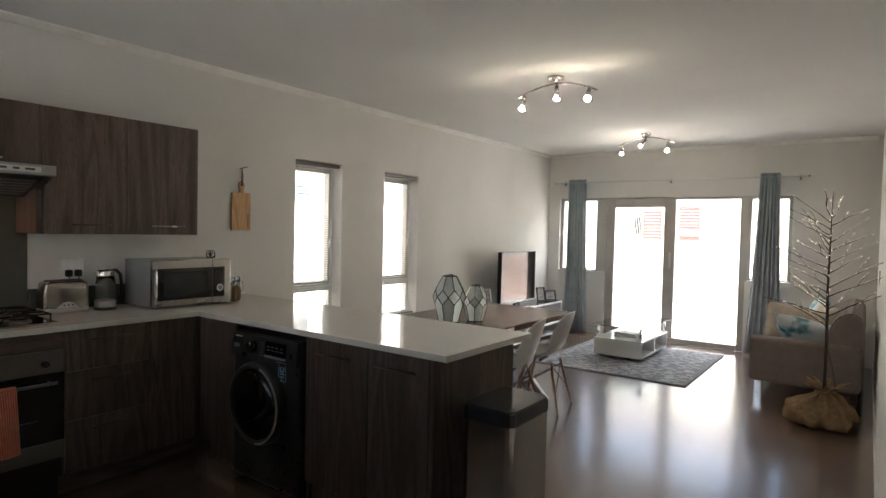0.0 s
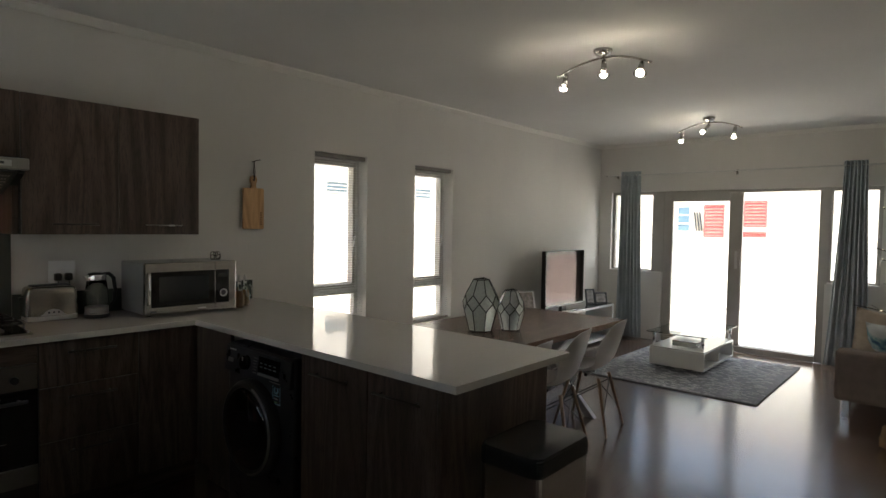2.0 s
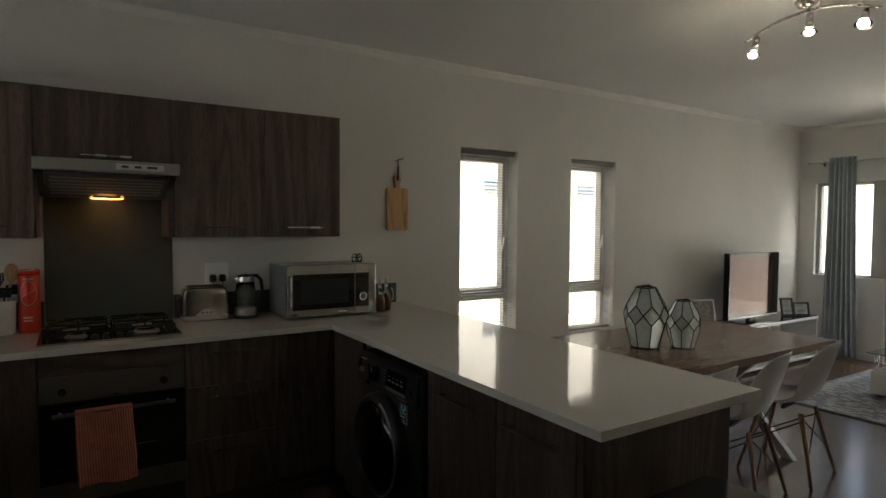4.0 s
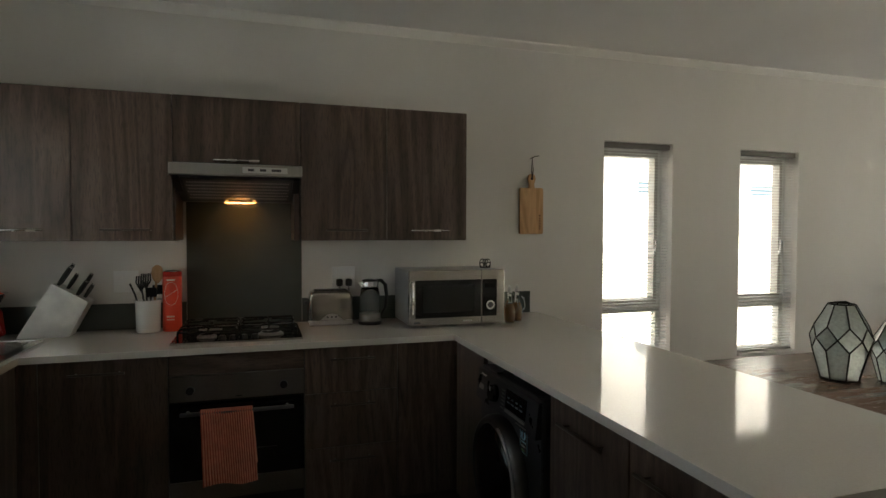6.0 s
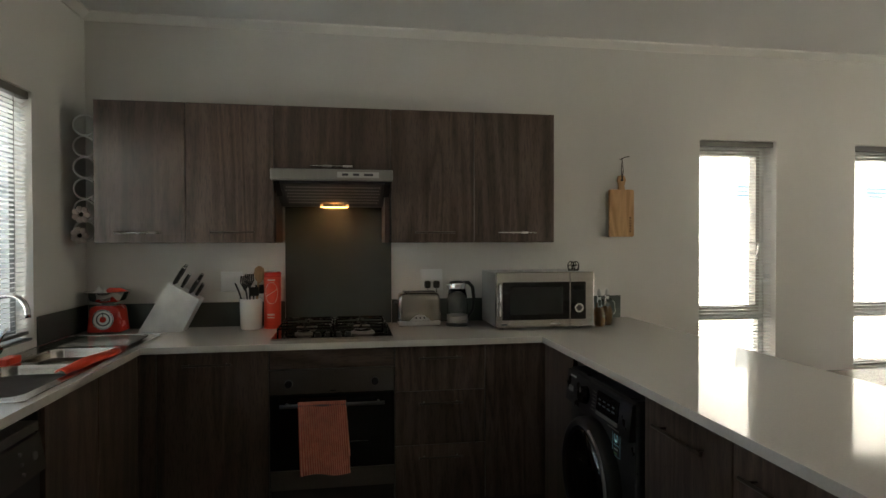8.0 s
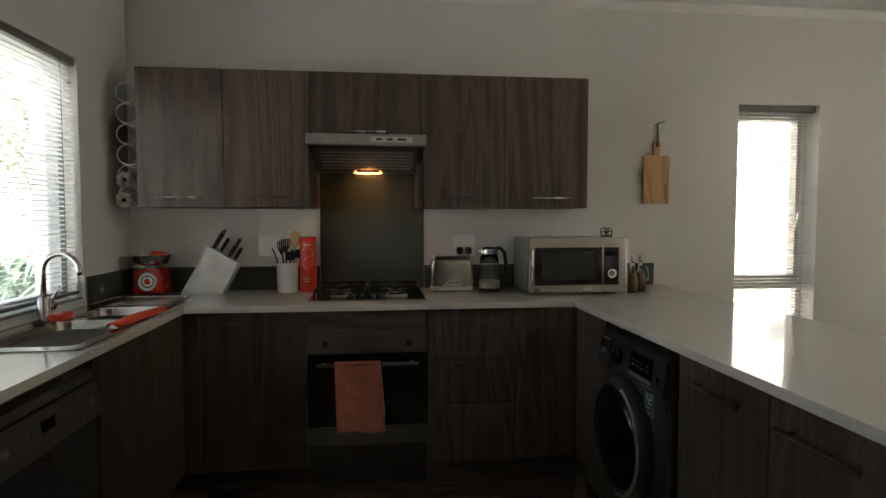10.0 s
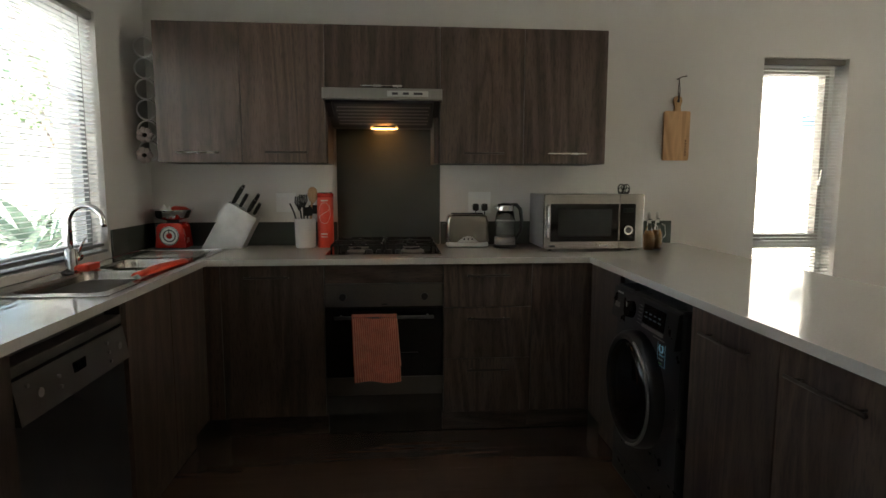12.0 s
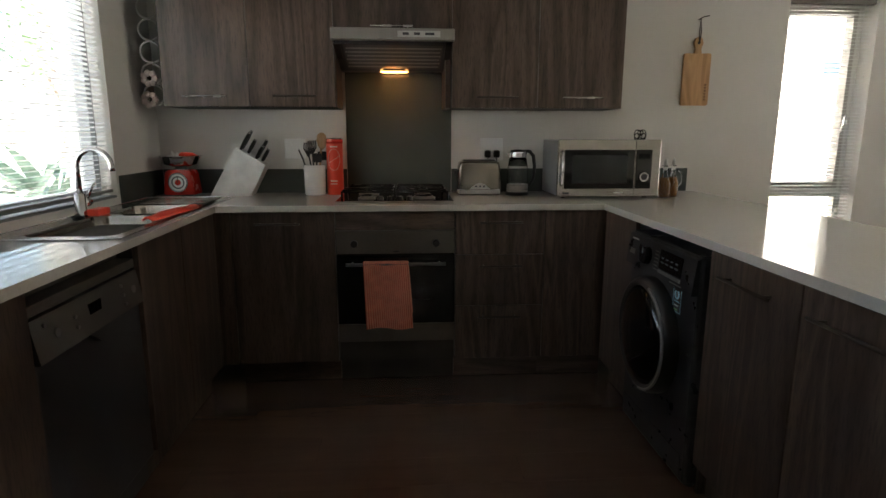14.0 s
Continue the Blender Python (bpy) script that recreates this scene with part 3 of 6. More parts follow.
# ---------------------------------------------------------------- kitchen appliances
def cooker_hood():
    u = thing("cooker_hood", (0.01, 1.198, 1.612), "slim brushed steel cooker hood with a lit lamp", "cooker hood")
    w = 0.594
    part("body", prism(bmesh.new(), [(0.0, 0.198), (0.0, 0.026), (0.11, 0.026), (0.44, 0.125), (0.44, 0.198)], 0.004, w - 0.004), DARKSTEEL, u, "dark grey sloping hood body")
    lip = part("front_strip", bx(0.44, 0.492, 0.0 - 0.008, w + 0.008, 0.135, 0.19, bevel=0.004), HOODSTEEL, u, "brushed steel front strip")
    part("control_plate", bx(0.4925, 0.495, 0.32, 0.53, 0.148, 0.177, bevel=0.001, seg=1), SATINWHITE, lip, "pale control plate")
    for y0, y1 in ((0.345, 0.375), (0.40, 0.43), (0.455, 0.50)):
        part("button", bx(0.495, 0.498, y0, y1, 0.157, 0.169, bevel=0.001, seg=1), DARKSTEEL, lip)
    for s in (0.004, w - 0.034):
        part("visor_bracket", prism(bmesh.new(), [(0.30, 0.065), (0.455, 0.118), (0.455, 0.132), (0.30, 0.10)], s, s + 0.03), BLACK, u)
    # perforated filter let into the slope
    bm = bmesh.new()
    d = Vector((0.33, 0, 0.099)).normalized()
    nrm = Vector((0.099, 0, -0.33)).normalized()
    p0 = Vector((0.11, 0, 0.026)) + nrm * 0.002
    n_u, n_v = 6, 40
    for i in range(n_u):
        for j in range(n_v):
            c = p0 + d * (0.05 + 0.27 * (i + 0.5) / n_u)
            y = 0.05 + (w - 0.1) * (j + 0.5 + 0.5 * (i % 2)) / (n_v + 0.5)
            a = 0.0052
            q = [c + d * 2.3 * a * math.cos(k * math.pi / 3) + Vector((0, y + a * math.sin(k * math.pi / 3), 0)) for k in range(6)]
            bm.faces.new([bm.verts.new(v) for v in q])
    f0 = [p0 - nrm * 0.001 + d * 0.04, p0 - nrm * 0.001 + d * 0.33]
    filt = part("filter", prism(bmesh.new(), [(f0[0].x, f0[0].z), (f0[1].x, f0[1].z), (f0[1].x + 0.002, f0[1].z - 0.002), (f0[0].x + 0.002, f0[0].z - 0.002)], 0.045, w - 0.045), MIDSTEEL, u, "dull steel filter backing")
    me = to_mesh("filter_mesh", bm, FILTERMESH)
    ob = new("filter_mesh", me)
    ob.parent = filt
    ob.location = nrm * 0.004
    tagged(ob, "perforated metal filter mesh", kind="stuff")
    bm = lathe(bmesh.new(), [(0.02, 0.003), (0.07, 0.0035), (0.08, 0.008)], 28)
    bmesh.ops.transform(bm, matrix=Matrix.Translation((0.105, 0.298, 0.014)) @ Matrix.Diagonal((0.5, 1, 1, 1)), verts=bm.verts)
    part("lamp_cover", bm, LAMPGLOW, u, "glowing warm oval lamp cover")
    part("lamp_holder", bx(0.075, 0.135, 0.235, 0.361, 0.0222, 0.0255), DARKSTEEL, u)
    return u


cooker_hood()

def gas_hob():
    u = thing("gas_hob", (0.085, 1.195, C), "black four-burner gas hob with cast iron grates", "hob")
    w, d = 0.60, 0.47
    part("plate", bx(0, d, 0, w, 0.001, 0.009, bevel=0.003), BLACKGLASS, u, "black hob plate")
    part("edge_trim", prism(bmesh.new(), [(d - 0.001, 0.001), (d + 0.006, 0.001), (d + 0.004, 0.006), (d - 0.001, 0.0095)], 0, w), STEEL, u, "thin steel front edge")
    for x, y, r in ((0.12, 0.15, 0.045), (0.34, 0.15, 0.034), (0.12, 0.45, 0.034), (0.34, 0.45, 0.05)):
        b = part("burner", lathe(bmesh.new(), [(r + 0.012, 0.009), (r + 0.012, 0.016), (r, 0.018), (r, 0.024)], 20, (x, y, 0)), STEEL, u, "steel burner ring")
        part("burner_cap", lathe(bmesh.new(), [(r * 0.9, 0.0242), (r * 0.9, 0.029), (r * 0.7, 0.031)], 20, (x, y, 0)), IRON, b)
    for y0 in (0.03, 0.31):
        bm = bmesh.new()
        z, r = 0.052, 0.005
        x0, x1, y1 = 0.025, 0.435, y0 + 0.26
        tube(bm, [(x0, y0, z), (x1, y0, z), (x1, y1, z), (x0, y1, z)], r, 6, closed=True)
        yc = (y0 + y1) / 2
        tube(bm, [(0.23, y0, z), (0.23, y1, z)], r, 6)
        for xc in (0.12, 0.34):
            tube(bm, [(xc, y0, z), (xc, yc - 0.02, z + 0.006)], r, 6)
            tube(bm, [(xc, y1, z), (xc, yc + 0.02, z + 0.006)], r, 6)
            tube(bm, [(xc - 0.09, yc, z), (xc - 0.02, yc, z + 0.006)], r, 6)
            tube(bm, [(xc + 0.09, yc, z), (xc + 0.02, yc, z + 0.006)], r, 6)
        for x in (x0, x1):
            for y in (y0, y1):
                tube(bm, [(x, y, z), (x, y, 0.009)], r, 6)
        part("grate", bm, IRON, u, "black cast iron pan grate")
    for y in (0.225, 0.275, 0.325, 0.375):
        part("knob", lathe(bmesh.new(), [(0.017, 0.009), (0.017, 0.012), (0.014, 0.028), (0.012, 0.03)], 16, (d - 0.045, y, 0)), BLACK, u, "black burner knob")
    return u


gas_hob()


def oven():
    u = thing("built_in_oven", (0.029, 1.199, 0.0), "built-in oven with a steel control panel and black glass door", "oven")
    w = 0.596
    part("body", bx(0, 0.573, 0.003, w - 0.003, 0.13, C - 0.033), CARCASS, u)
    part("filler_panel", bx(0.575, 0.596, 0.002, w - 0.002, 0.823, C - 0.036, bevel=0.0015, seg=1), CABWOOD_Y, u, "dark woodgrain filler above the oven")
    panel = part("control_panel", bx(0.575, 0.598, 0.002, w - 0.002, 0.702, 0.819, bevel=0.002), OVENSTEEL, u, "brushed steel control panel")
    for y in (0.09, 0.50):
        k = part("knob", cyl(bmesh.new(), (0.5985, y, 0.755), (0.625, y, 0.755), 0.019, 0.016, 20), BLACK, panel, "black rotary knob")
    part("badge", bx(0.5985, 0.600, 0.285, 0.312, 0.712, 0.717), BLACK, panel)
    door = part("door", bx(0.575, 0.600, 0.002, w - 0.002, 0.335, 0.698, bevel=0.003), BLACKGLASS, u, "black glass oven door")
    part("window_line", bx(0.6005, 0.602, 0.36, 0.47, 0.46, 0.463), DARKSTEEL, door)
    bm = bmesh.new()
    tube(bm, [(0.64, 0.05, 0.655), (0.64, w - 0.05, 0.655)], 0.009, 10)
    for y in (0.08, w - 0.08):
        tube(bm, [(0.598, y, 0.655), (0.64, y, 0.655)], 0.007, 8)
    part("handle", bm, DARKSTEEL, door, "dark steel bar handle")
    part("bottom_strip", bx(0.575, 0.598, 0.002, w - 0.002, 0.238, 0.331, bevel=0.002), OVENSTEEL, u, "brushed steel strip under the door")
    part("plinth", bx(0.5, 0.516, 0.0, w, 0.004, 0.232), CARCASS, u)
    return u


oven()


def tea_towel():
    """Hangs folded over the oven's rail; ribs run down it."""
    u = thing("tea_towel", (0.669, 1.334, 0.665), "coral red ribbed tea towel hung over the oven handle", "towel")
    bm, bm2 = bmesh.new(), bmesh.new()
    cols, rows = 44, 16
    for lay, (off, drop, bmx) in enumerate(((0.011, 0.345, bm), (-0.012, 0.27, bm2))):
        grid = []
        for j in range(rows + 1):
            s = j / rows
            row = []
            for i in range(cols + 1):
                a = i / cols
                y = a * (0.225 + 0.03 * s) + 0.012 * s * math.sin(3 * a + 1)
                x = off + 0.006 * math.sin(a * 9 + s * 2) * (0.3 + s) + (0.0022 if i % 2 else -0.0022)
                z = 0.004 - drop * s + (0.004 * math.sin(a * 6) if j == rows else 0)
                if j == 0:
                    x, z = off * 0.35, 0.006
                row.append(bmx.verts.new((x, y, z)))
            grid.append(row)
        for j in range(rows):
            for i in range(cols):
                f = bmx.faces.new((grid[j][i], grid[j][i + 1], grid[j + 1][i + 1], grid[j + 1][i]))
                f.material_index = (i // 1) % 2
    for b, n, l in ((bm, "front_fold", "ribbed front fold"), (bm2, "back_fold", "ribbed back fold")):
        ob = part(n, b, (TOWEL, TOWEL_STRIPE), u, l)
        sm = ob.modifiers.new("thick", "SOLIDIFY")
        sm.thickness = 0.004
    return u


tea_towel()


def washing_machine():
    u = thing("washing_machine", (1.038, 2.546, 0.0), "dark graphite front-loading washing machine under the worktop", "washing machine")
    w, h = 0.605, 0.884
    part("body", bx(0, w, 0, 0.58, 0.025, h, bevel=0.012), WASHER, u, "dark graphite body")
    for x in (0.05, w - 0.05):
        for y in (0.05, 0.52):
            part("foot", cyl(bmesh.new(), (x, y, 0.0), (x, y, 0.026), 0.02, 0.016, 12), BLACK, u)
    panel = part("control_panel", prism(bmesh.new(), [(-0.001, 0.745), (-0.001, 0.876), (-0.012, 0.872), (-0.026, 0.745)], 0.008, w - 0.008, "x"), WASHER, u, "slightly sloping dark control panel")
    face = lambda z: -0.026 + 0.014 * (z - 0.745) / 0.127
    def mark(name, x0, x1, z0, z1, mat, pro=0.0015, lab=""):
        bm = prism(bmesh.new(), [(face(z0) + 0.004, z0), (face(z0) - pro, z0), (face(z1) - pro, z1), (face(z1) + 0.004, z1)], x0, x1, "x")
        part(name, bm, mat, panel, lab)
    knob = part("knob", cyl(bmesh.new(), (0.215, face(0.81), 0.81), (0.215, face(0.81) - 0.024, 0.813), 0.036, 0.032, 28), GLOSSBLACK, panel, "round black programme knob")
    part("pointer", bx(0.213, 0.217, face(0.81) - 0.0262, face(0.81) - 0.0235, 0.822, 0.842), SATINWHITE, knob)
    mark("display", 0.325, 0.505, 0.785, 0.858, BLACKGLASS, 0.003, "black display window")
    mark("display_strip", 0.325, 0.505, 0.768, 0.779, DULLBUTTON, 0.004)
    for k in range(4):
        mark("display_mark", 0.342 + 0.038 * k, 0.366 + 0.038 * k, 0.808, 0.814, DISPLAY, 0.0042)
        mark("display_mark", 0.342 + 0.038 * k, 0.36 + 0.038 * k, 0.826, 0.831, DISPLAY, 0.0042)
    for k in range(6):
        mark("programme_mark", 0.276, 0.308, 0.772 + 0.014 * k, 0.7745 + 0.014 * k, DULLBUTTON, 0.001)
    mark("drawer_line", 0.02, 0.165, 0.770, 0.772, BLACK, 0.001)
    mark("drawer_label", 0.035, 0.085, 0.790, 0.812, DULLBUTTON, 0.001)
    mark("name_bar", 0.045, 0.105, 0.852, 0.859, SATINWHITE, 0.001)
    mark("model_bar", 0.43, 0.52, 0.754, 0.758, DULLBUTTON, 0.001)
    cx, cz, R = 0.262, 0.492, 0.236
    ring = bmesh.new()
    bmesh.ops.transform(lathe(ring, [(R + 0.002, 0.0), (R, 0.035), (R - 0.012, 0.054), (R - 0.03, 0.06), (R - 0.034, 0.048)], 48, caps=False), matrix=Matrix.Translation((cx, 0.0, cz)) @ Matrix.Rotation(radians(90), 4, "X"), verts=ring.verts)
    door = part("door", ring, BLACK, u, "black door ring")
    gl = lathe(bmesh.new(), [(R - 0.034, 0.0), (R - 0.036, 0.05), (0.16, 0.066), (0.08, 0.076), (0.02, 0.078)], 40)
    bmesh.ops.transform(gl, matrix=Matrix.Translation((cx, 0.0, cz)) @ Matrix.Rotation(radians(90), 4, "X"), verts=gl.verts)
    part("door_glass", gl, BLACKGLASS, door, "bulging black door glass")
    bm = bmesh.new()
    tube(bm, [(cx + (R - 0.016) * math.cos(a * math.pi / 40), -0.058, cz + (R - 0.016) * math.sin(a * math.pi / 40)) for a in range(-18, 17)], 0.0055, 8)
    part("chrome_arc", bm, DULLBUTTON, door, "thin bright arc on the door")
    st = part("energy_sticker", bx(0.424, 0.486, -0.0025, -0.001, 0.645, 0.740), BLACK, u, "small black sticker with a blue emblem")
    rim = bmesh.new()
    for q in ((0.424, 0.4265, 0.645, 0.740), (0.4835, 0.486, 0.645, 0.740), (0.4265, 0.4835, 0.645, 0.6475), (0.4265, 0.4835, 0.7375, 0.740)):
        box(rim, q[0], q[1], -0.0036, -0.0024, q[2], q[3])
    part("sticker_rim", rim, DISPLAYBLUE, st)
    part("emblem", tube(bmesh.new(), [(0.455 + 0.014 * math.cos(k * math.pi / 10), -0.0035, 0.713 + 0.015 * math.sin(k * math.pi / 10)) for k in range(-13, 4)], 0.004, 6), DISPLAYBLUE, st, "pale blue emblem")
    for k, (x1, m) in enumerate(((0.474, DISPLAYBLUE), (0.467, SATINWHITE), (0.461, STICKERGREEN))):
        part("emblem_bar", bx(0.436, x1, -0.0036, -0.0024, 0.684 - 0.016 * k, 0.689 - 0.016 * k), m, st)
    part("kick_panel", bx(0.03, w - 0.03, -0.003, 0.0, 0.05, 0.13, bevel=0.001, seg=1), WASHER, u)
    return u


DISPLAYBLUE = material("pale_blue_print", (0.35, 0.62, 0.75), 0.4)
STICKERGREEN = material("green_print", (0.25, 0.5, 0.2), 0.4)
washing_machine()


def dishwasher():
    u = thing("dishwasher", (1.462, 0.132, 0.0), "dark steel dishwasher with a control panel above its door", "dishwasher")
    w, f = 0.60, 0.472
    part("body", bx(0, w, 0, f - 0.03, 0.03, 0.836), DARKSTEEL, u)
    part("filler_rail", bx(0, w, 0.1, f - 0.06, 0.872, C - 0.032), CARCASS, u)
    part("top_board", bx(0, w, 0, f - 0.005, 0.838, 0.870, bevel=0.004), MIDSTEEL, u, "pale steel edge of the top board")
    panel = part("control_panel", prism(bmesh.new(), [(f - 0.028, 0.718), (f - 0.028, 0.832), (f - 0.002, 0.832), (f + 0.018, 0.718)], 0.002, w - 0.002, "x"), MIDSTEEL, u, "sloping steel control panel")
    def on(x, z, dx, dz, mat, name, lab="", pro=0.0015):
        y = f - 0.002 + 0.02 * (0.832 - z) / 0.114
        part(name, bx(x - dx, x + dx, y - 0.004, y + pro, z - dz, z + dz, bevel=0.0008, seg=1), mat, panel, lab)
    on(0.30, 0.778, 0.034, 0.024, BLACKGLASS, "display", "small dark display")
    for x in (0.055, 0.50):
        bm = bmesh.new()
        cyl(bm, (x, f - 0.01, 0.773), (x, f + 0.0125, 0.774), 0.014, 0.013, 16)
        part("button", bm, DULLBUTTON, panel, "round button")
    for x, z in ((0.13, 0.803), (0.13, 0.773), (0.13, 0.743), (0.41, 0.788), (0.41, 0.758), (0.545, 0.808)):
        bm = bmesh.new()
        cyl(bm, (x, f - 0.01, z), (x, f + 0.004 + 0.02 * (0.832 - z) / 0.114, z), 0.006, 0.006, 10)
        part("button", bm, DULLBUTTON, panel)
    part("grip_recess", prism(bmesh.new(), [(0.2, 0.718), (0.30, 0.678), (0.36, 0.718)], f - 0.004, f + 0.017), DARKSTEEL, panel, "curved grip below the panel")
    part("door", bx(0.002, w - 0.002, f - 0.028, f - 0.002, 0.13, 0.715, bevel=0.004), DARKSTEEL, u, "dark steel door")
    part("plinth", bx(0.01, w - 0.01, f - 0.08, f - 0.06, 0.004, 0.12), CARCASS, u)
    part("edge_seal", bx(w + 0.0005, w + 0.003, f - 0.026, f - 0.006, 0.13, 0.715), SATINWHITE, u, "pale door edge seal")
    return u


dishwasher()


def sink():
    u = thing("kitchen_sink", (0.0, 0.0, C), "stainless steel inset sink with two bowls and a drainer", "sink")
    x0, x1, y0, y1 = 0.25, 1.56, 0.158, 0.605
    bowls = ((0.99, 1.50, 0.25, 0.56), (0.63, 0.93, 0.25, 0.56))
    # rim plate with two holes, as strips
    bm = bmesh.new()
    box(bm, x0, x1, y0, 0.25, 0.0005, 0.004)
    box(bm, x0, x1, 0.56, y1, 0.0005, 0.004)
    for a, b in ((x0, 0.63), (0.93, 0.99), (1.50, x1)):
        box(bm, a, b, 0.25, 0.56, 0.0005, 0.004)
    part("rim", bm, SINKSTEEL, u, "flat stainless rim")
    bm = bmesh.new()
    tube(bm, [(x, y, 0.004) for x, y in rounded(x0, x1, y0, y1, 0.03)], 0.003, 6, closed=True)
    part("rim_edge", bm, CHROME, u, "polished rolled rim")
    for b0, b1, c0, c1 in bowls:
        bm = bmesh.new()
        rings = []
        for k, (inset, z) in enumerate(((0.0, 0.004), (0.004, -0.01), (0.012, -0.13), (0.035, -0.155), (0.09, -0.16))):
            rings.append([bm.verts.new((x, y, z)) for x, y in rounded(b0 + inset, b1 - inset, c0 + inset, c1 - inset, 0.055 if k < 3 else 0.04)])
        for a, b in zip(rings, rings[1:]):
            n = len(a)
            for i in range(n):
                bm.faces.new((a[i], a[(i + 1) % n], b[(i + 1) % n], b[i])).smooth = True
        bm.faces.new(rings[-1])
        # corner webs fill the square hole outside the rounded bowl
        bowl = part("bowl", bm, SINKSTEEL, u, "deep stainless bowl")
        web = bmesh.new()
        rp = rounded(b0, b1, c0, c1, 0.055)
        n = 6
        for q, corner in enumerate(((b1, c1), (b0, c1), (b0, c0), (b1, c0))):
            arc = rp[q * n:(q + 1) * n]
            web.faces.new([web.verts.new((*p, 0.0035)) for p in [corner, *arc[::-1]]])
        part("rim_corner", web, SINKSTEEL, bowl)
        part("waste", lathe(bmesh.new(), [(0.04, -0.1595), (0.04, -0.157), (0.03, -0.1565)], 20, ((b0 + b1) / 2, (c0 + c1) / 2, 0)), CHROME, bowl, "round chrome waste")
    for k in range(9):
        x = 0.30 + 0.033 * k
        part("drainer_rib", bx(x, x + 0.012, 0.25, 0.555, 0.0042, 0.0075, bevel=0.0015, seg=1), SINKSTEEL, u)
    return u


sink()


def tap():
    u = thing("mixer_tap", (0.985, 0.192, C + 0.004), "tall chrome gooseneck mixer tap with a side lever", "tap")
    part("base", lathe(bmesh.new(), [(0.028, 0.0), (0.028, 0.006), (0.024, 0.012), (0.024, 0.085), (0.018, 0.095)], 24), CHROME, u, "chrome tap body")
    pts = [(0, 0, 0.09), (0, 0, 0.20)]
    for k in range(0, 15):
        a = math.pi - math.pi * 1.02 * k / 14
        pts.append((0, 0.07 + 0.07 * math.cos(a), 0.205 + 0.07 * math.sin(a)))
    pts.append((0, 0.142, 0.185))
    part("spout", tube(bmesh.new(), pts, 0.0108, 14), CHROME, u, "curved chrome spout")
    bm = bmesh.new()
    cyl(bm, (-0.01, 0.0, 0.055), (-0.055, 0.0, 0.055), 0.022, 0.022, 20)
    tube(bm, [(-0.045, 0, 0.06), (-0.055, 0.02, 0.11), (-0.06, 0.035, 0.135)], [0.007, 0.006, 0.005], 8)
    part("lever", bm, CHROME, u, "chrome side lever")
    return u


tap()
solo("dish_sponge", bx(0.915, 1.015, 0.225, 0.275, C + 0.0045, C + 0.034, bevel=0.006), REDPLASTIC, "small orange-red sponge beside the tap", "sponge")
bm = bmesh.new()
lathe(bm, [(0.022, 0.0), (0.022, 0.006), (0.008, 0.009), (0.008, 0.016)], 16)
tube(bm, [(0, 0, 0.014), (0.02, 0.01, 0.02), (0.05, 0.0, 0.008)], 0.003, 6)
solo("sink_plug", bm, BLACK, "black rubber sink plug on the sink rim", "plug", base=(1.06, 0.215, C + 0.0045))


def brush():
    """Flat red dish cloth folded over the sink's edge."""
    bm = bmesh.new()
    prof = []
    for k in range(13):
        s = k / 12
        prof.append((0.765 + 0.43 * s, 0.575 - 0.034 * s + 0.006 * math.sin(9 * s)))
    rows = []
    for i, (x, y) in enumerate(prof):
        s = i / 12
        wd = 0.022 + 0.014 * math.sin(math.pi * s)
        z = 0.012 + 0.007 * math.sin(s * 2.2 + 0.4)
        rows.append([bm.verts.new((x + 0.01 * c, y + wd * c, C + z * (1 - 0.75 * c * c) + 0.005)) for c in (-1, -0.5, 0, 0.5, 1)])
    for a, b in zip(rows, rows[1:]):
        for i in range(4):
            bm.faces.new((a[i], a[i + 1], b[i + 1], b[i])).smooth = True
    ob = solo("dish_cloth", bm, REDPLASTIC, "bright red dish cloth folded over the sink edge", "cloth")
    sm = ob.modifiers.new("thick", "SOLIDIFY")
    sm.thickness = 0.006
    sm.offset = 1


brush()


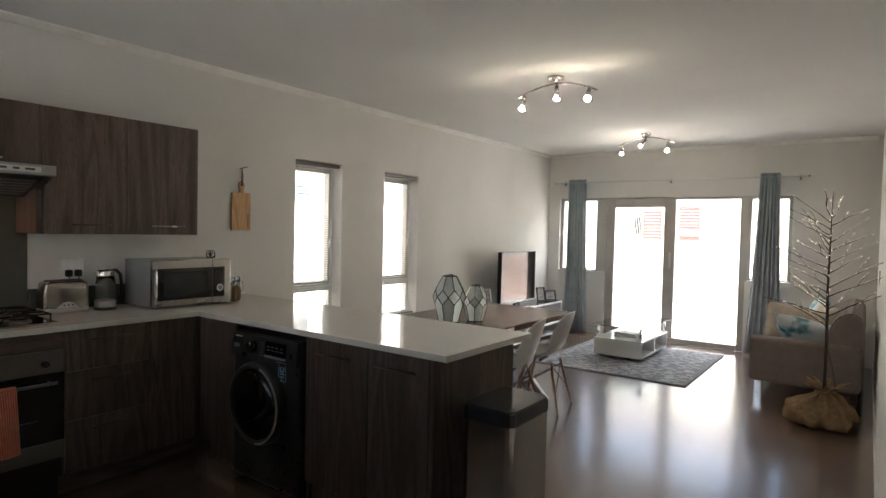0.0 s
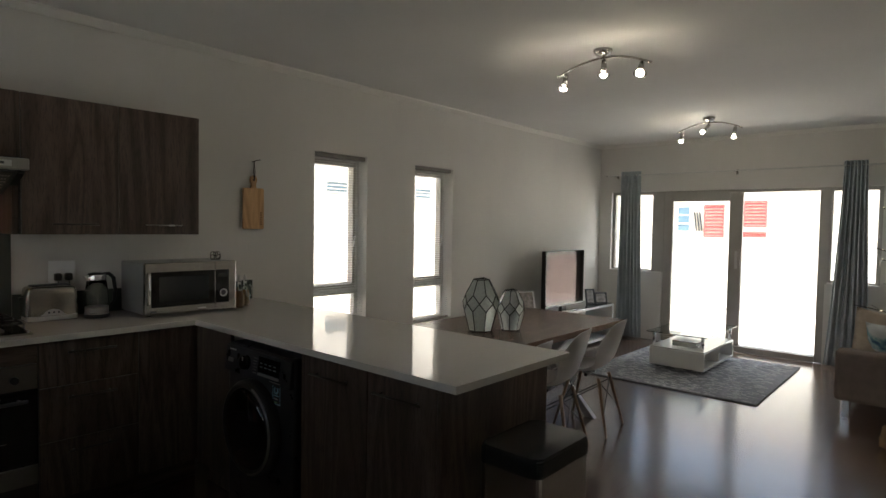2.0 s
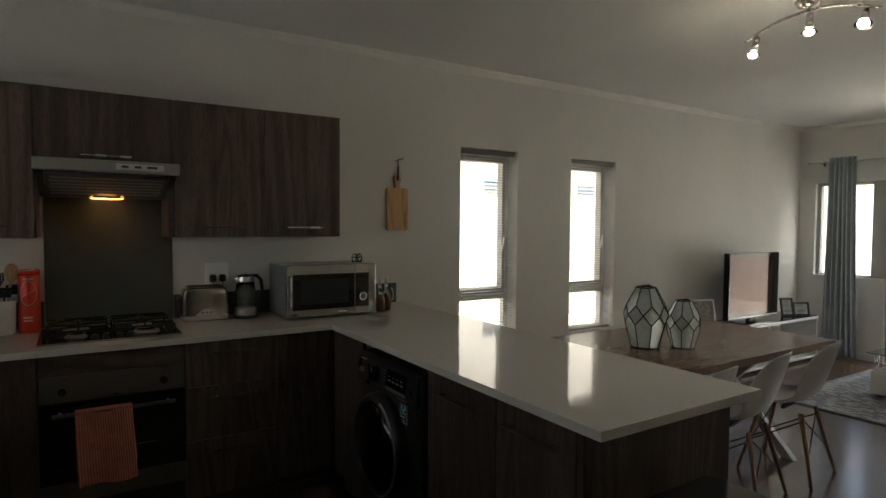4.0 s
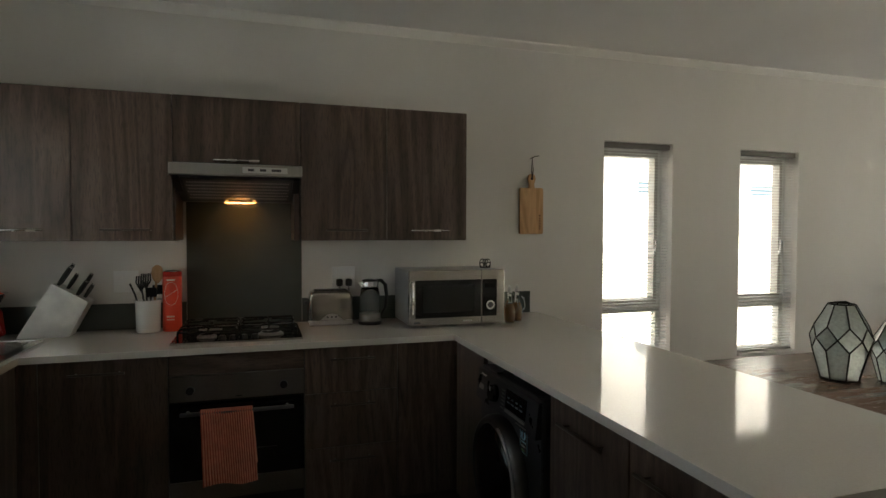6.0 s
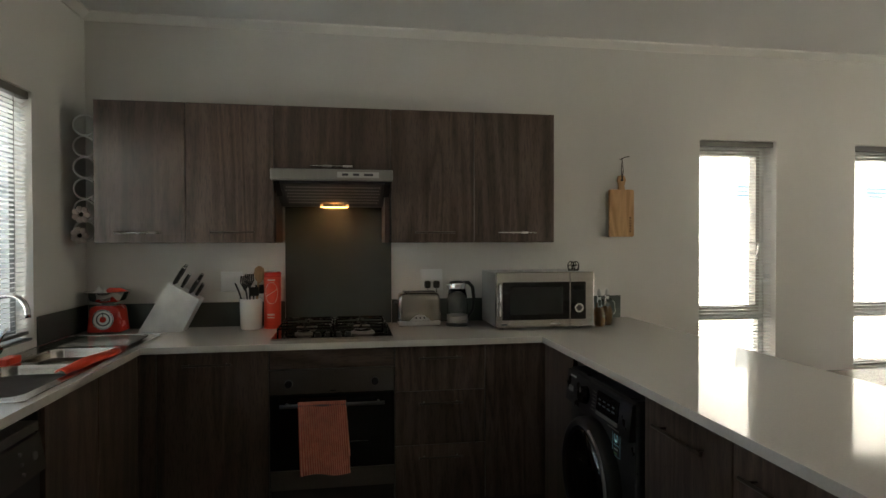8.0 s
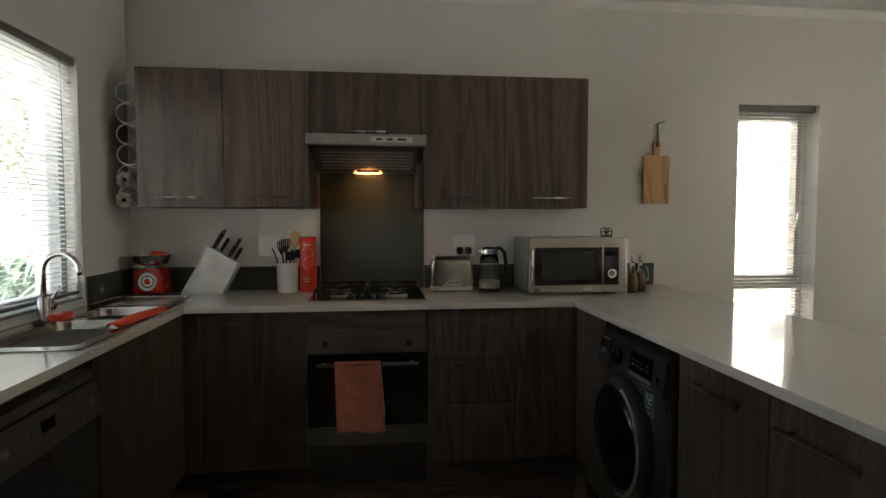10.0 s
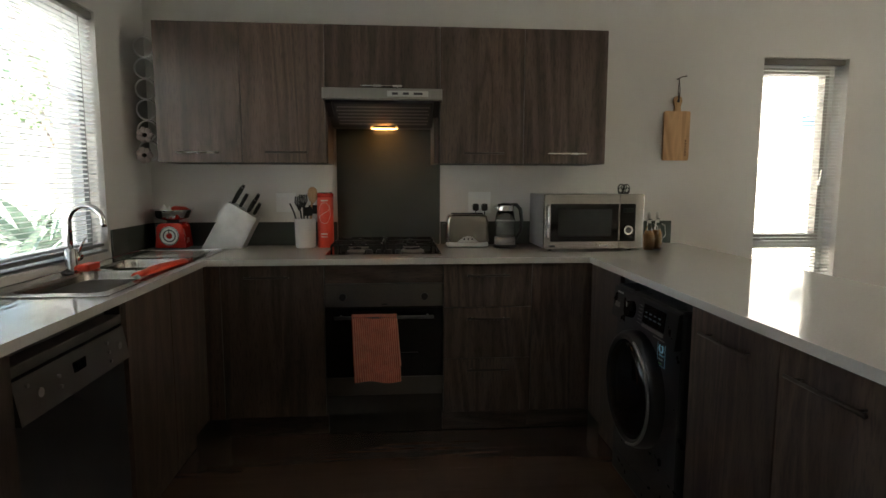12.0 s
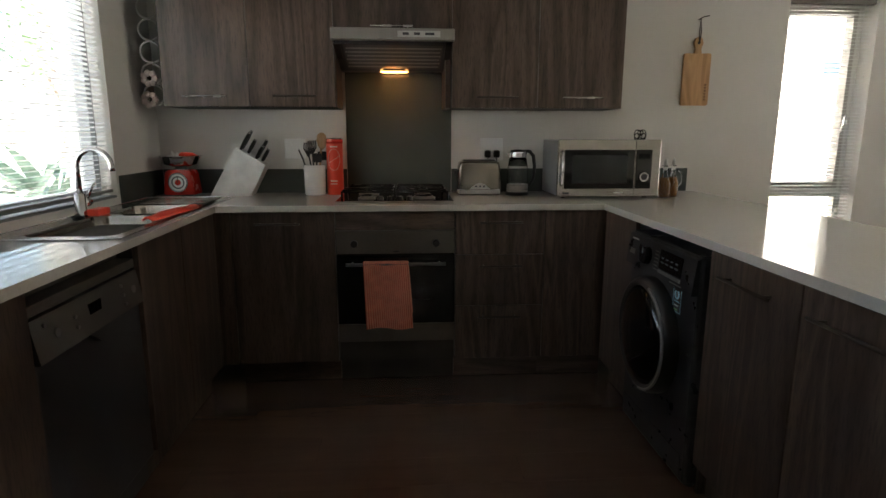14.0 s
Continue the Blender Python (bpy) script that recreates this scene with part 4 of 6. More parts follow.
# ---------------------------------------------------------------- worktop things
def microwave():
    u = thing("microwave", (0.058, 2.364, C), "silver microwave oven with a dark glass door", "microwave")
    w, d, h = 0.56, 0.37, 0.314
    part("body", bx(0, d - 0.03, 0.004, w - 0.004, 0.014, h, bevel=0.006), GREYCASE, u, "grey-silver metal casing")
    for x in (0.05, 0.30):
        for y in (0.05, w - 0.05):
            part("foot", cyl(bmesh.new(), (x, y, 0), (x, y, 0.016), 0.014, 0.014, 10), BLACK, u)
    fr = part("front_frame", bx(d - 0.029, d, 0, w, 0.012, h + 0.002, bevel=0.005), BRIGHTSTEEL, u, "brushed steel front")
    door = part("door_glass", bx(d + 0.0005, d + 0.005, 0.035, 0.415, 0.055, 0.262, bevel=0.002), BLACKGLASS, fr, "dark glass door")
    part("door_mesh", bx(d + 0.0052, d + 0.006, 0.075, 0.375, 0.085, 0.235), BLACKWIN, door, "dark grey viewing window")
    part("control_panel", bx(d + 0.0005, d + 0.005, 0.425, 0.51, 0.055, 0.262, bevel=0.002), BLACKGLASS, fr, "black control panel")
    part("dial", tube(bmesh.new(), [(d + 0.012, 0.468 + 0.021 * math.cos(k * math.pi / 12), 0.118 + 0.021 * math.sin(k * math.pi / 12)) for k in range(24)], 0.006, 8, closed=True), CHROME, fr, "bright ring dial")
    part("dial_cap", cyl(bmesh.new(), (d + 0.005, 0.468, 0.118), (d + 0.014, 0.468, 0.118), 0.017, 0.016, 20), DARKSTEEL, fr)
    part("clock", bx(d + 0.0052, d + 0.006, 0.437, 0.497, 0.215, 0.24), BLACKWIN, fr)
    part("seam", bx(d + 0.0002, d + 0.001, 0.4185, 0.4205, 0.014, h), BLACK, fr)
    part("badge", bx(d + 0.0004, d + 0.0015, 0.028, 0.062, 0.027, 0.036), DARKSTEEL, fr)
    part("badge", bx(d + 0.0004, d + 0.0015, 0.31, 0.36, 0.03, 0.036), SATINWHITE, fr)
    part("handle", tube(bmesh.new(), [(d, 0.018, 0.075), (d + 0.022, 0.018, 0.085), (d + 0.022, 0.018, 0.245), (d, 0.018, 0.255)], 0.006, 8), CHROME, fr, "slim upright handle")
    return u


BLACKWIN = material("tinted_window", (0.02, 0.022, 0.022), 0.12)
microwave()


def ornament():
    bm = bmesh.new()
    for s in (-1, 1):
        for k, (r, oy, oz) in enumerate(((0.03, 0.022, 0.03), (0.02, 0.03, 0.018), (0.014, 0.008, 0.04))):
            tube(bm, [(0.002 * k, s * oy * 0.7 + r * 0.62 * math.cos(a * math.pi / 8), oz + r * 0.8 * math.sin(a * math.pi / 8)) for a in range(16)], 0.0028, 6, closed=True)
    tube(bm, [(0, -0.03, 0.003), (0, 0.03, 0.003)], 0.004, 6)
    solo("metal_ornament", bm, IRON, "small dark wire butterfly ornament on the microwave", "ornament", base=(0.27, 2.865, C + 0.314))


ornament()


def toaster():
    u = thing("toaster", (0.045, 1.845, C), "brushed steel two-slice toaster on the worktop", "toaster")
    w, d, h = 0.262, 0.15, 0.195
    bm = bmesh.new()
    rows = []
    for i in range(21):
        c = -1 + i / 10
        e = max(0.0, 1 - abs(c) ** 6) ** (1 / 4)
        hx, zt = (d / 2 - 0.004) * (0.72 + 0.16 * e + 0.12 * (1 - c * c)), 0.03 + (h - 0.03) * (0.62 + 0.38 * e)
        sec = [(hx * math.copysign(abs(math.cos(t)) ** 0.35, math.cos(t)), zt - 0.045 * (1 - abs(math.sin(t)) ** 0.5)) for t in [k * math.pi / 14 for k in range(15)]]
        sec = [(hx, 0.03)] + sec + [(-hx, 0.03)]
        rows.append([bm.verts.new((d / 2 + x, w / 2 + c * (w / 2 - 0.006), z)) for x, z in sec])
    for p, q in zip(rows, rows[1:]):
        for i in range(len(p) - 1):
            bm.faces.new((p[i], p[i + 1], q[i + 1], q[i])).smooth = True
    bm.faces.new(rows[0])
    bm.faces.new(rows[-1][::-1])
    part("shell", bm, TOASTER, u, "brushed steel shell")
    part("base", bx(0.012, d - 0.006, 0.012, w - 0.012, 0.004, 0.032, bevel=0.006), SATINWHITE, u, "pale grey plastic base")
    for x in (0.02, d - 0.035):
        for y in (0.015, w - 0.035):
            part("foot", bx(x, x + 0.015, y, y + 0.02, 0.0, 0.005), BLACK, u)
    for x in (0.045, 0.09):
        part("slot", bx(x, x + 0.022, 0.04, w - 0.04, 0.190, 0.1985), BLACK, u)
    ctl = bmesh.new()
    prism(ctl, [(0.07, 0.033), (0.105, 0.062), (0.131, 0.068), (0.157, 0.062), (0.192, 0.033)], d - 0.004, d + 0.004, "x")
    part("control_crest", ctl, SATINWHITE, u, "pale curved control crest")
    for y in (0.108, 0.131, 0.154):
        part("button", cyl(bmesh.new(), (d + 0.003, y, 0.05), (d + 0.008, y, 0.05), 0.006, 0.005, 10), DARKSTEEL, u)
    part("lever", bx(0.06, 0.09, -0.012, 0.006, 0.12, 0.135, bevel=0.003), BLACK, u)
    return u


toaster()


def kettle():
    u = thing("glass_kettle", (0.175, 2.195, C), "clear glass kettle with a steel base and black handle", "kettle")
    part("base_plate", lathe(bmesh.new(), [(0.066, 0.0), (0.068, 0.008), (0.063, 0.018)], 28), BLACK, u)
    part("base_ring", lathe(bmesh.new(), [(0.060, 0.018), (0.061, 0.022), (0.060, 0.062)], 28), STEEL, u, "steel band")
    g = lathe(bmesh.new(), [(0.057, 0.062), (0.061, 0.10), (0.058, 0.16), (0.049, 0.218), (0.046, 0.218), (0.055, 0.16), (0.058, 0.10), (0.054, 0.064)], 28, caps=False)
    part("jug", g, CLEAR, u, "clear glass jug")
    part("collar", lathe(bmesh.new(), [(0.0495, 0.212), (0.051, 0.235), (0.047, 0.245)], 28, caps=False), CHROME, u, "chrome collar")
    part("lid", lathe(bmesh.new(), [(0.047, 0.242), (0.044, 0.252), (0.02, 0.257), (0.006, 0.258)], 24), BLACK, u, "black lid")
    part("handle", tube(bmesh.new(), [(0.0, 0.035, 0.248), (0.0, 0.065, 0.248), (0.0, 0.090, 0.222), (0.0, 0.098, 0.16), (0.0, 0.092, 0.09), (0.0, 0.062, 0.045)], [0.009, 0.011, 0.011, 0.010, 0.009, 0.008], 10), BLACK, u, "black curved handle")
    part("spout", prism(bmesh.new(), [(-0.043, 0.20), (-0.043, 0.238), (-0.07, 0.238)], -0.018, 0.018, "x"), CHROME, u)
    return u


kettle()


def oil_jars():
    for k, (y, x, r) in enumerate(((2.985, 0.36, 0.034), (3.055, 0.31, 0.032))):
        u = thing("oil_jug", (x, y, C), "small glass jug of amber oil beside the microwave", "jug", "oil jugs")
        g = lathe(bmesh.new(), [(r * 0.8, 0.0), (r, 0.03), (r * 0.95, 0.08), (r * 0.4, 0.13), (r * 0.35, 0.165), (r * 0.5, 0.175)], 20)
        part("jug", g, CLEAR, u, "clear glass jug")
        part("oil", lathe(bmesh.new(), [(r * 0.7, 0.004), (r * 0.9, 0.03), (r * 0.88, 0.08), (r * 0.5, 0.108), (r * 0.45, 0.109)], 18), AMBER, u, "amber oil")
        part("handle", tube(bmesh.new(), [(0, r * 0.4, 0.155), (0, r * 1.5, 0.13), (0, r * 1.7, 0.08), (0, r * 0.95, 0.05)], 0.004, 6), CLEAR, u)
        part("stopper", lathe(bmesh.new(), [(r * 0.35, 0.175), (r * 0.3, 0.2), (r * 0.1, 0.215)], 14), SATINWHITE, u, "pale stopper")


oil_jars()


def knife_block():
    u = thing("knife_block", (0.06, 0.458, C), "slanted silver-white knife block holding black-handled knives", "knife block")
    out = [(0.0, 0.0), (0.225, 0.0), (0.315, 0.172), (0.155, 0.268)]
    bm = prism(bmesh.new(), out, 0.0, 0.11, "x")
    bmesh.ops.bevel(bm, geom=list(bm.edges), offset=0.003, segments=2, affect="EDGES")
    part("block", bm, BLOCKSTEEL, u, "satin silver-white slanted block")
    up = Vector((0, 0.30, 0.5)).normalized()
    along = Vector((0, 0.16, -0.096)).normalized()
    for i, (s, x, ln) in enumerate(((0.018, 0.03, 0.115), (0.022, 0.075, 0.105), (0.062, 0.05, 0.085), (0.115, 0.03, 0.115), (0.12, 0.08, 0.08), (0.15, 0.05, 0.075))):
        p = Vector((x, 0.155, 0.268)) + along * s - up * 0.004
        k = part("knife", tube(bmesh.new(), [p, p + up * 0.02, p + up * ln * 0.6, p + up * ln], [0.008, 0.0095, 0.011, 0.0095], 8), BLACK, u, "black knife handle")
        part("rivet_end", tube(bmesh.new(), [p + up * ln, p + up * (ln + 0.008)], 0.009, 8), CHROME, k, "steel end cap")
    return u


knife_block()


def utensil_crock():
    u = thing("utensil_crock", (0.12, 1.035, C), "white ceramic crock holding cooking utensils", "crock")
    part("crock", lathe(bmesh.new(), [(0.052, 0.0), (0.058, 0.006), (0.062, 0.165), (0.064, 0.17), (0.058, 0.17), (0.055, 0.02)], 32), CERAMIC, u, "white glazed crock")
    sp = bmesh.new()
    tube(sp, [(0.01, 0.02, 0.02), (0.0, 0.04, 0.26)], 0.006, 8)
    bowl = lathe(bmesh.new(), [(0.006, -0.05), (0.022, -0.03), (0.03, 0.0), (0.024, 0.032), (0.008, 0.045)], 16)
    bmesh.ops.transform(bowl, matrix=Matrix.Translation((0.0, 0.045, 0.305)) @ Matrix.Diagonal((0.35, 1, 1, 1)), verts=bowl.verts)
    me = bpy.data.meshes.new("tmp")
    bowl.to_mesh(me)
    sp.from_mesh(me)
    bpy.data.meshes.remove(me)
    part("wooden_spoon", sp, SPOONWOOD, u, "pale wooden spoon")
    for k, (dy, dx, h, head) in enumerate(((-0.085, 0.0, 0.255, 0), (-0.03, 0.01, 0.235, 1), (-0.012, -0.02, 0.245, 1), (0.02, 0.025, 0.215, 2), (0.045, -0.01, 0.225, 2))):
        bm = bmesh.new()
        tube(bm, [(0.0, dy * 0.15, 0.02), (dx * 0.6, dy * 0.75, h * 0.8), (dx, dy, h)], 0.0045, 6)
        if head == 1:
            for j in range(5):
                tube(bm, [(dx, dy, h - 0.02), (dx + 0.004 * j, dy + 0.012 * (j - 2), h + 0.025), (dx, dy + 0.010 * (j - 2), h + 0.06)], 0.004, 5)
        if head == 2:
            box(bm, dx - 0.003, dx + 0.003, dy - 0.025, dy + 0.025, h - 0.03, h + 0.02, bevel=0.002, seg=1)
        part("utensil", bm, BLACK, u, "black kitchen utensil")
    return u


utensil_crock()


def tin():
    u = thing("pasta_tin", (0.10, 1.148, C), "tall bright red storage tin with pale line print", "tin")
    part("body", lathe(bmesh.new(), [(0.046, 0.0), (0.047, 0.003), (0.047, 0.295), (0.046, 0.298)], 32), REDPLASTIC, u, "red printed metal body")
    lid = part("lid", lathe(bmesh.new(), [(0.048, 0.29), (0.048, 0.312), (0.04, 0.315)], 32), RED, u, "red lid")
    part("lid_ring", tube(bmesh.new(), [(0.0385 * math.cos(a * math.pi / 16), 0.0385 * math.sin(a * math.pi / 16), 0.316) for a in range(32)], 0.004, 6, closed=True), CHROME, lid, "bright rim")
    # pale ring print and bars, bent round the tin
    def arc(z0, z1, a0, a1, name):
        bm = bmesh.new()
        n = 10
        v = [[bm.verts.new((0.0476 * math.cos(radians(a0 + (a1 - a0) * i / n)), 0.0476 * math.sin(radians(a0 + (a1 - a0) * i / n)), z)) for i in range(n + 1)] for z in (z0, z1)]
        for i in range(n):
            bm.faces.new((v[0][i], v[0][i + 1], v[1][i + 1], v[1][i]))
        part(name, bm, PRINT, u)
    bm = bmesh.new()
    tube(bm, [(0.0472 * math.cos(0.75 * math.cos(a * math.pi / 16)), 0.0472 * math.sin(0.75 * math.cos(a * math.pi / 16)), 0.20 + 0.06 * math.sin(a * math.pi / 16)) for a in range(32)], 0.0011, 5, closed=True)
    part("print_ring", bm, PRINT, u, "pale circle print")
    bm = bmesh.new()
    tube(bm, [(0.0472 * math.cos(t), 0.0472 * math.sin(t), 0.20 + 0.03 * t) for t in (-0.7, -0.35, 0, 0.35, 0.7)], 0.0012, 5)
    part("print_swash", bm, PRINT, u)
    arc(0.268, 0.276, -25, 25, "print_bar")
    arc(0.075, 0.084, -28, 20, "print_bar")
    arc(0.06, 0.066, -28, 20, "print_bar")
    return u


PRINT = material("pale_print", (0.75, 0.55, 0.5), 0.5)
tin()


def kitchen_scale():
    u = thing("kitchen_scale", (0.135, 0.30, C + 0.0085), "retro red kitchen scale with a bowl of fruit", "kitchen scale")
    bm = bmesh.new()
    prism(bm, [(-0.085, 0.0), (0.085, 0.0), (0.07, 0.125), (0.05, 0.14), (-0.05, 0.14), (-0.07, 0.125)], -0.07, 0.06, "x")
    bmesh.ops.bevel(bm, geom=list(bm.edges), offset=0.006, segments=2, affect="EDGES")
    part("body", bm, RED, u, "red enamelled body")
    dial = part("dial", cyl(bmesh.new(), (0.060, 0, 0.07), (0.066, 0, 0.07), 0.05, 0.05, 32), CERAMIC, u, "white round dial")
    part("dial_ring", tube(bmesh.new(), [(0.067, 0.05 * math.cos(k * math.pi / 16), 0.07 + 0.05 * math.sin(k * math.pi / 16)) for k in range(32)], 0.004, 6, closed=True), CHROME, dial)
    part("dial_track", tube(bmesh.new(), [(0.066, 0.032 * math.cos(k * math.pi / 16), 0.07 + 0.032 * math.sin(k * math.pi / 16)) for k in range(32)], 0.0035, 6, closed=True), DARKSTEEL, dial)
    part("dial_centre", cyl(bmesh.new(), (0.066, 0, 0.07), (0.068, 0, 0.07), 0.016, 0.016, 20), RED, dial)
    part("pointer", bx(0.068, 0.0695, -0.002, 0.002, 0.07, 0.108), BLACK, dial)
    part("neck", lathe(bmesh.new(), [(0.04, 0.14), (0.03, 0.146), (0.035, 0.152)], 20), DARKSTEEL, u)
    part("bowl", lathe(bmesh.new(), [(0.035, 0.152), (0.085, 0.168), (0.112, 0.212), (0.115, 0.215), (0.107, 0.211), (0.08, 0.173), (0.03, 0.158)], 32), CHROME, u, "polished steel weighing bowl")
    return u


kitchen_scale()
for k, (dx, dy, r, m, n, l) in enumerate(((0.0, -0.045, 0.034, 0, "garlic_bulb", "white garlic bulb in the weighing bowl"), (0.03, -0.005, 0.03, 0, "garlic_bulb", "white garlic bulb in the weighing bowl"))):
    bm = lathe(bmesh.new(), [(r * 0.3, 0.0), (r, r * 0.5), (r * 0.9, r * 0.95), (r * 0.35, r * 1.4), (r * 0.1, r * 1.9)], 14)
    solo(n, bm, CERAMIC, l, "garlic", base=(0.135 + dx, 0.30 + dy, C + 0.185))
bm = bmesh.new()
tube(bm, [(0, -0.03, 0.02), (0.01, 0.0, 0.032), (0.0, 0.05, 0.03), (-0.02, 0.085, 0.02)], [0.012, 0.02, 0.018, 0.006], 10)
solo("red_pepper", bm, REDPLASTIC, "long red pepper lying in the weighing bowl", "pepper", base=(0.15, 0.32, C + 0.192))


def socket(y, z, w, h, plugs, label):
    u = thing("wall_socket", (0.0005, y, z), label, "socket")
    part("plate", bx(0, 0.010, 0, w, 0, h, bevel=0.003), WHITE, u, "white plastic plate")
    for k in range(plugs):
        yy = w * (0.3 + 0.4 * k)
        pl = part("plug", bx(0.0105, 0.052, yy - 0.018, yy + 0.018, 0.018, 0.062, bevel=0.009), BLACK, u, "black three-pin plug")
        part("cord", tube(bmesh.new(), [(0.04, yy, 0.016), (0.045, yy, -0.03), (0.035, yy + 0.01 * (2 * k - 1), -0.10), (0.05, yy + 0.03 * (2 * k - 1), z * -1 + C + 0.008)], 0.0035, 6), BLACK, pl, "black cable")
        part("switch", bx(0.0105, 0.014, yy - 0.008, yy + 0.008, h - 0.032, h - 0.014, bevel=0.001, seg=1), WHITE, u)
    if not plugs:
        for yy in (w * 0.3, w * 0.7):
            part("switch", bx(0.0105, 0.014, yy - 0.008, yy + 0.008, h * 0.6, h * 0.8, bevel=0.001, seg=1), WHITE, u)
    return u


socket(2.0, 1.138, 0.135, 0.132, 2, "white double wall socket with two black plugs")
socket(0.85, 1.15, 0.12, 0.115, 0, "white switched wall socket behind the utensils")


def cutting_board():
    u = thing("cutting_board", (0.004, 3.205, 1.464), "small beech cutting board hung from a hook by a cord", "cutting board")
    part("board", prism(bmesh.new(), rounded(0.0, 0.165, 0.0, 0.30, 0.012), 0.0, 0.018, "x"), BEECH, u, "pale beech board")
    bm = bmesh.new()
    prism(bm, [(0.062, 0.298), (0.066, 0.325), (0.056, 0.36), (0.064, 0.385), (0.083, 0.394), (0.102, 0.385), (0.110, 0.36), (0.100, 0.325), (0.104, 0.298)], 0.0, 0.018, "x")
    part("grip", bm, BEECH, u, "rounded board handle")
    part("cord", tube(bmesh.new(), [(0.019, 0.083, 0.36), (0.021, 0.078, 0.42), (0.016, 0.085, 0.50), (0.021, 0.09, 0.42), (0.02, 0.086, 0.36)], 0.0032, 6), LEATHERCORD, u, "dark leather cord")
    part("hole", cyl(bmesh.new(), (0.0175, 0.083, 0.36), (0.0188, 0.083, 0.36), 0.009, 0.009, 14), BLACK, u)
    for k in range(6):
        part("mark", bx(0.0182, 0.0188, 0.135, 0.147, 0.03 + 0.017 * k, 0.04 + 0.017 * k), BURN, u)
    return u


BURN = material("burnt_mark", (0.16, 0.08, 0.035), 0.7)
cutting_board()
bm = bmesh.new()
tube(bm, [(0, 0, 0), (0.03, 0, 0.0), (0.04, 0.01, 0.008), (0.036, 0.045, 0.015)], 0.003, 6)
lathe(bm, [(0.001, 0.0), (0.008, 0.001)], 8, (0.0, 0, 0))
solo("wall_hook", bm, LEATHERCORD, "small dark wall hook holding the cutting board", "hook", base=(0.0, 3.285, 1.957))


def wine_rack():
    u = thing("wine_rack", (0.22, 0.226, 1.40), "column of thin chrome rings holding two paper flowers", "rack")
    r = 0.0525
    for k in range(6):
        part("ring", tube(bmesh.new(), [(0, r * math.cos(a * math.pi / 16), 0.094 + 0.1094 * k + r * math.sin(a * math.pi / 16)) for a in range(32)], 0.0052, 6, closed=True), CERAMIC, u, "pale chrome ring")
    part("back_bar", bx(-0.004, 0.004, 0.053, 0.061, 0.08, 0.70), SATINWHITE, u)
    return u


wine_rack()


def paper_flower(y, z):
    u = thing("paper_flower", (0.235, y, z), "pale pink paper flower tucked in the rack", "flower", "paper flowers")
    for k in range(7):
        a = 2 * math.pi * k / 7
        bm = bmesh.new()
        c = Vector((0.0, 0.028 * math.cos(a), 0.028 * math.sin(a)))
        q = lathe(bm, [(0.004, -0.004), (0.018, 0.0), (0.016, 0.006), (0.004, 0.009)], 10)
        bmesh.ops.transform(bm, matrix=Matrix.Translation(c) @ Matrix.Rotation(radians(90), 4, "Y"), verts=bm.verts)
        part("petal", bm, PETAL, u)
    part("centre", cyl(bmesh.new(), (-0.004, 0, 0), (0.014, 0, 0), 0.012, 0.008, 12), LEATHERCORD, u, "dark flower centre")
    return u


paper_flower(0.213, 1.578)
paper_flower(0.206, 1.470)


# ---------------------------------------------------------------- windows and garden doors
def pane_part(bm, parent):
    ob = part("pane", bm, PANE, parent, "clear window glass")
    ob.visible_shadow = False
    return ob


def tall_window(name, o):
    y0, y1, z0, z1 = o
    u = thing(name, (0, y0, z0), "tall narrow aluminium window in the plastered wall", "")
    tagged(u, kind="structure")
    w, h = y1 - y0, z1 - z0
    a, b = -0.17, -0.12
    fr = bmesh.new()
    for q in ((0, 0.04, 0, h), (w - 0.04, w, 0, h)):
        box(fr, a, b, q[0], q[1], q[2], q[3])
    for q in ((0, 0.04), (0.345, 0.40), (h - 0.045, h)):
        box(fr, a, b, 0.04, w - 0.04, *q)
    part("window_frame", fr, PALEFRAME, u, "pale aluminium frame")
    cs = bmesh.new()
    for q in ((0.042, 0.070), (w - 0.070, w - 0.042)):
        box(cs, a - 0.01, b + 0.012, q[0], q[1], 0.402, h - 0.047, bevel=0.002, seg=1)
    for q in ((0.402, 0.445), (h - 0.09, h - 0.047)):
        box(cs, a - 0.01, b + 0.012, 0.070, w - 0.070, *q)
    sash = part("sash", cs, PVCFRAME, u, "opening aluminium sash")
    part("sash_handle", tube(bmesh.new(), [(b + 0.012, w - 0.062, 0.86), (b + 0.035, w - 0.062, 0.86), (b + 0.04, w - 0.075, 0.80), (b + 0.038, w - 0.085, 0.76)], 0.006, 6), CHROME, sash, "small window latch")
    pane_part(bx(-0.147, -0.143, 0.070, w - 0.070, 0.445, h - 0.09), u)
    pane_part(bx(-0.147, -0.143, 0.04, w - 0.04, 0.04, 0.345), u)
    part("window_sill", bx(-0.118, 0.012, 0.002, w - 0.002, -0.0, 0.018, bevel=0.003), TRIM, u, "white painted sill")
    return u


tall_window("window_1", W1)
tall_window("window_2", W2)


def slat_mesh(length, axis):
    """One shallow curved slat, 25 mm deep."""
    bm = bmesh.new()
    pts = [(-0.0125, 0.0), (-0.004, 0.0016), (0.004, 0.0016), (0.0125, 0.0)]
    pts = pts + [(a, b - 0.0007) for a, b in pts[::-1]]
    prism(bm, pts, 0, length, "y" if axis == "y" else "x")
    return to_mesh("slat", bm, SLATMAT)


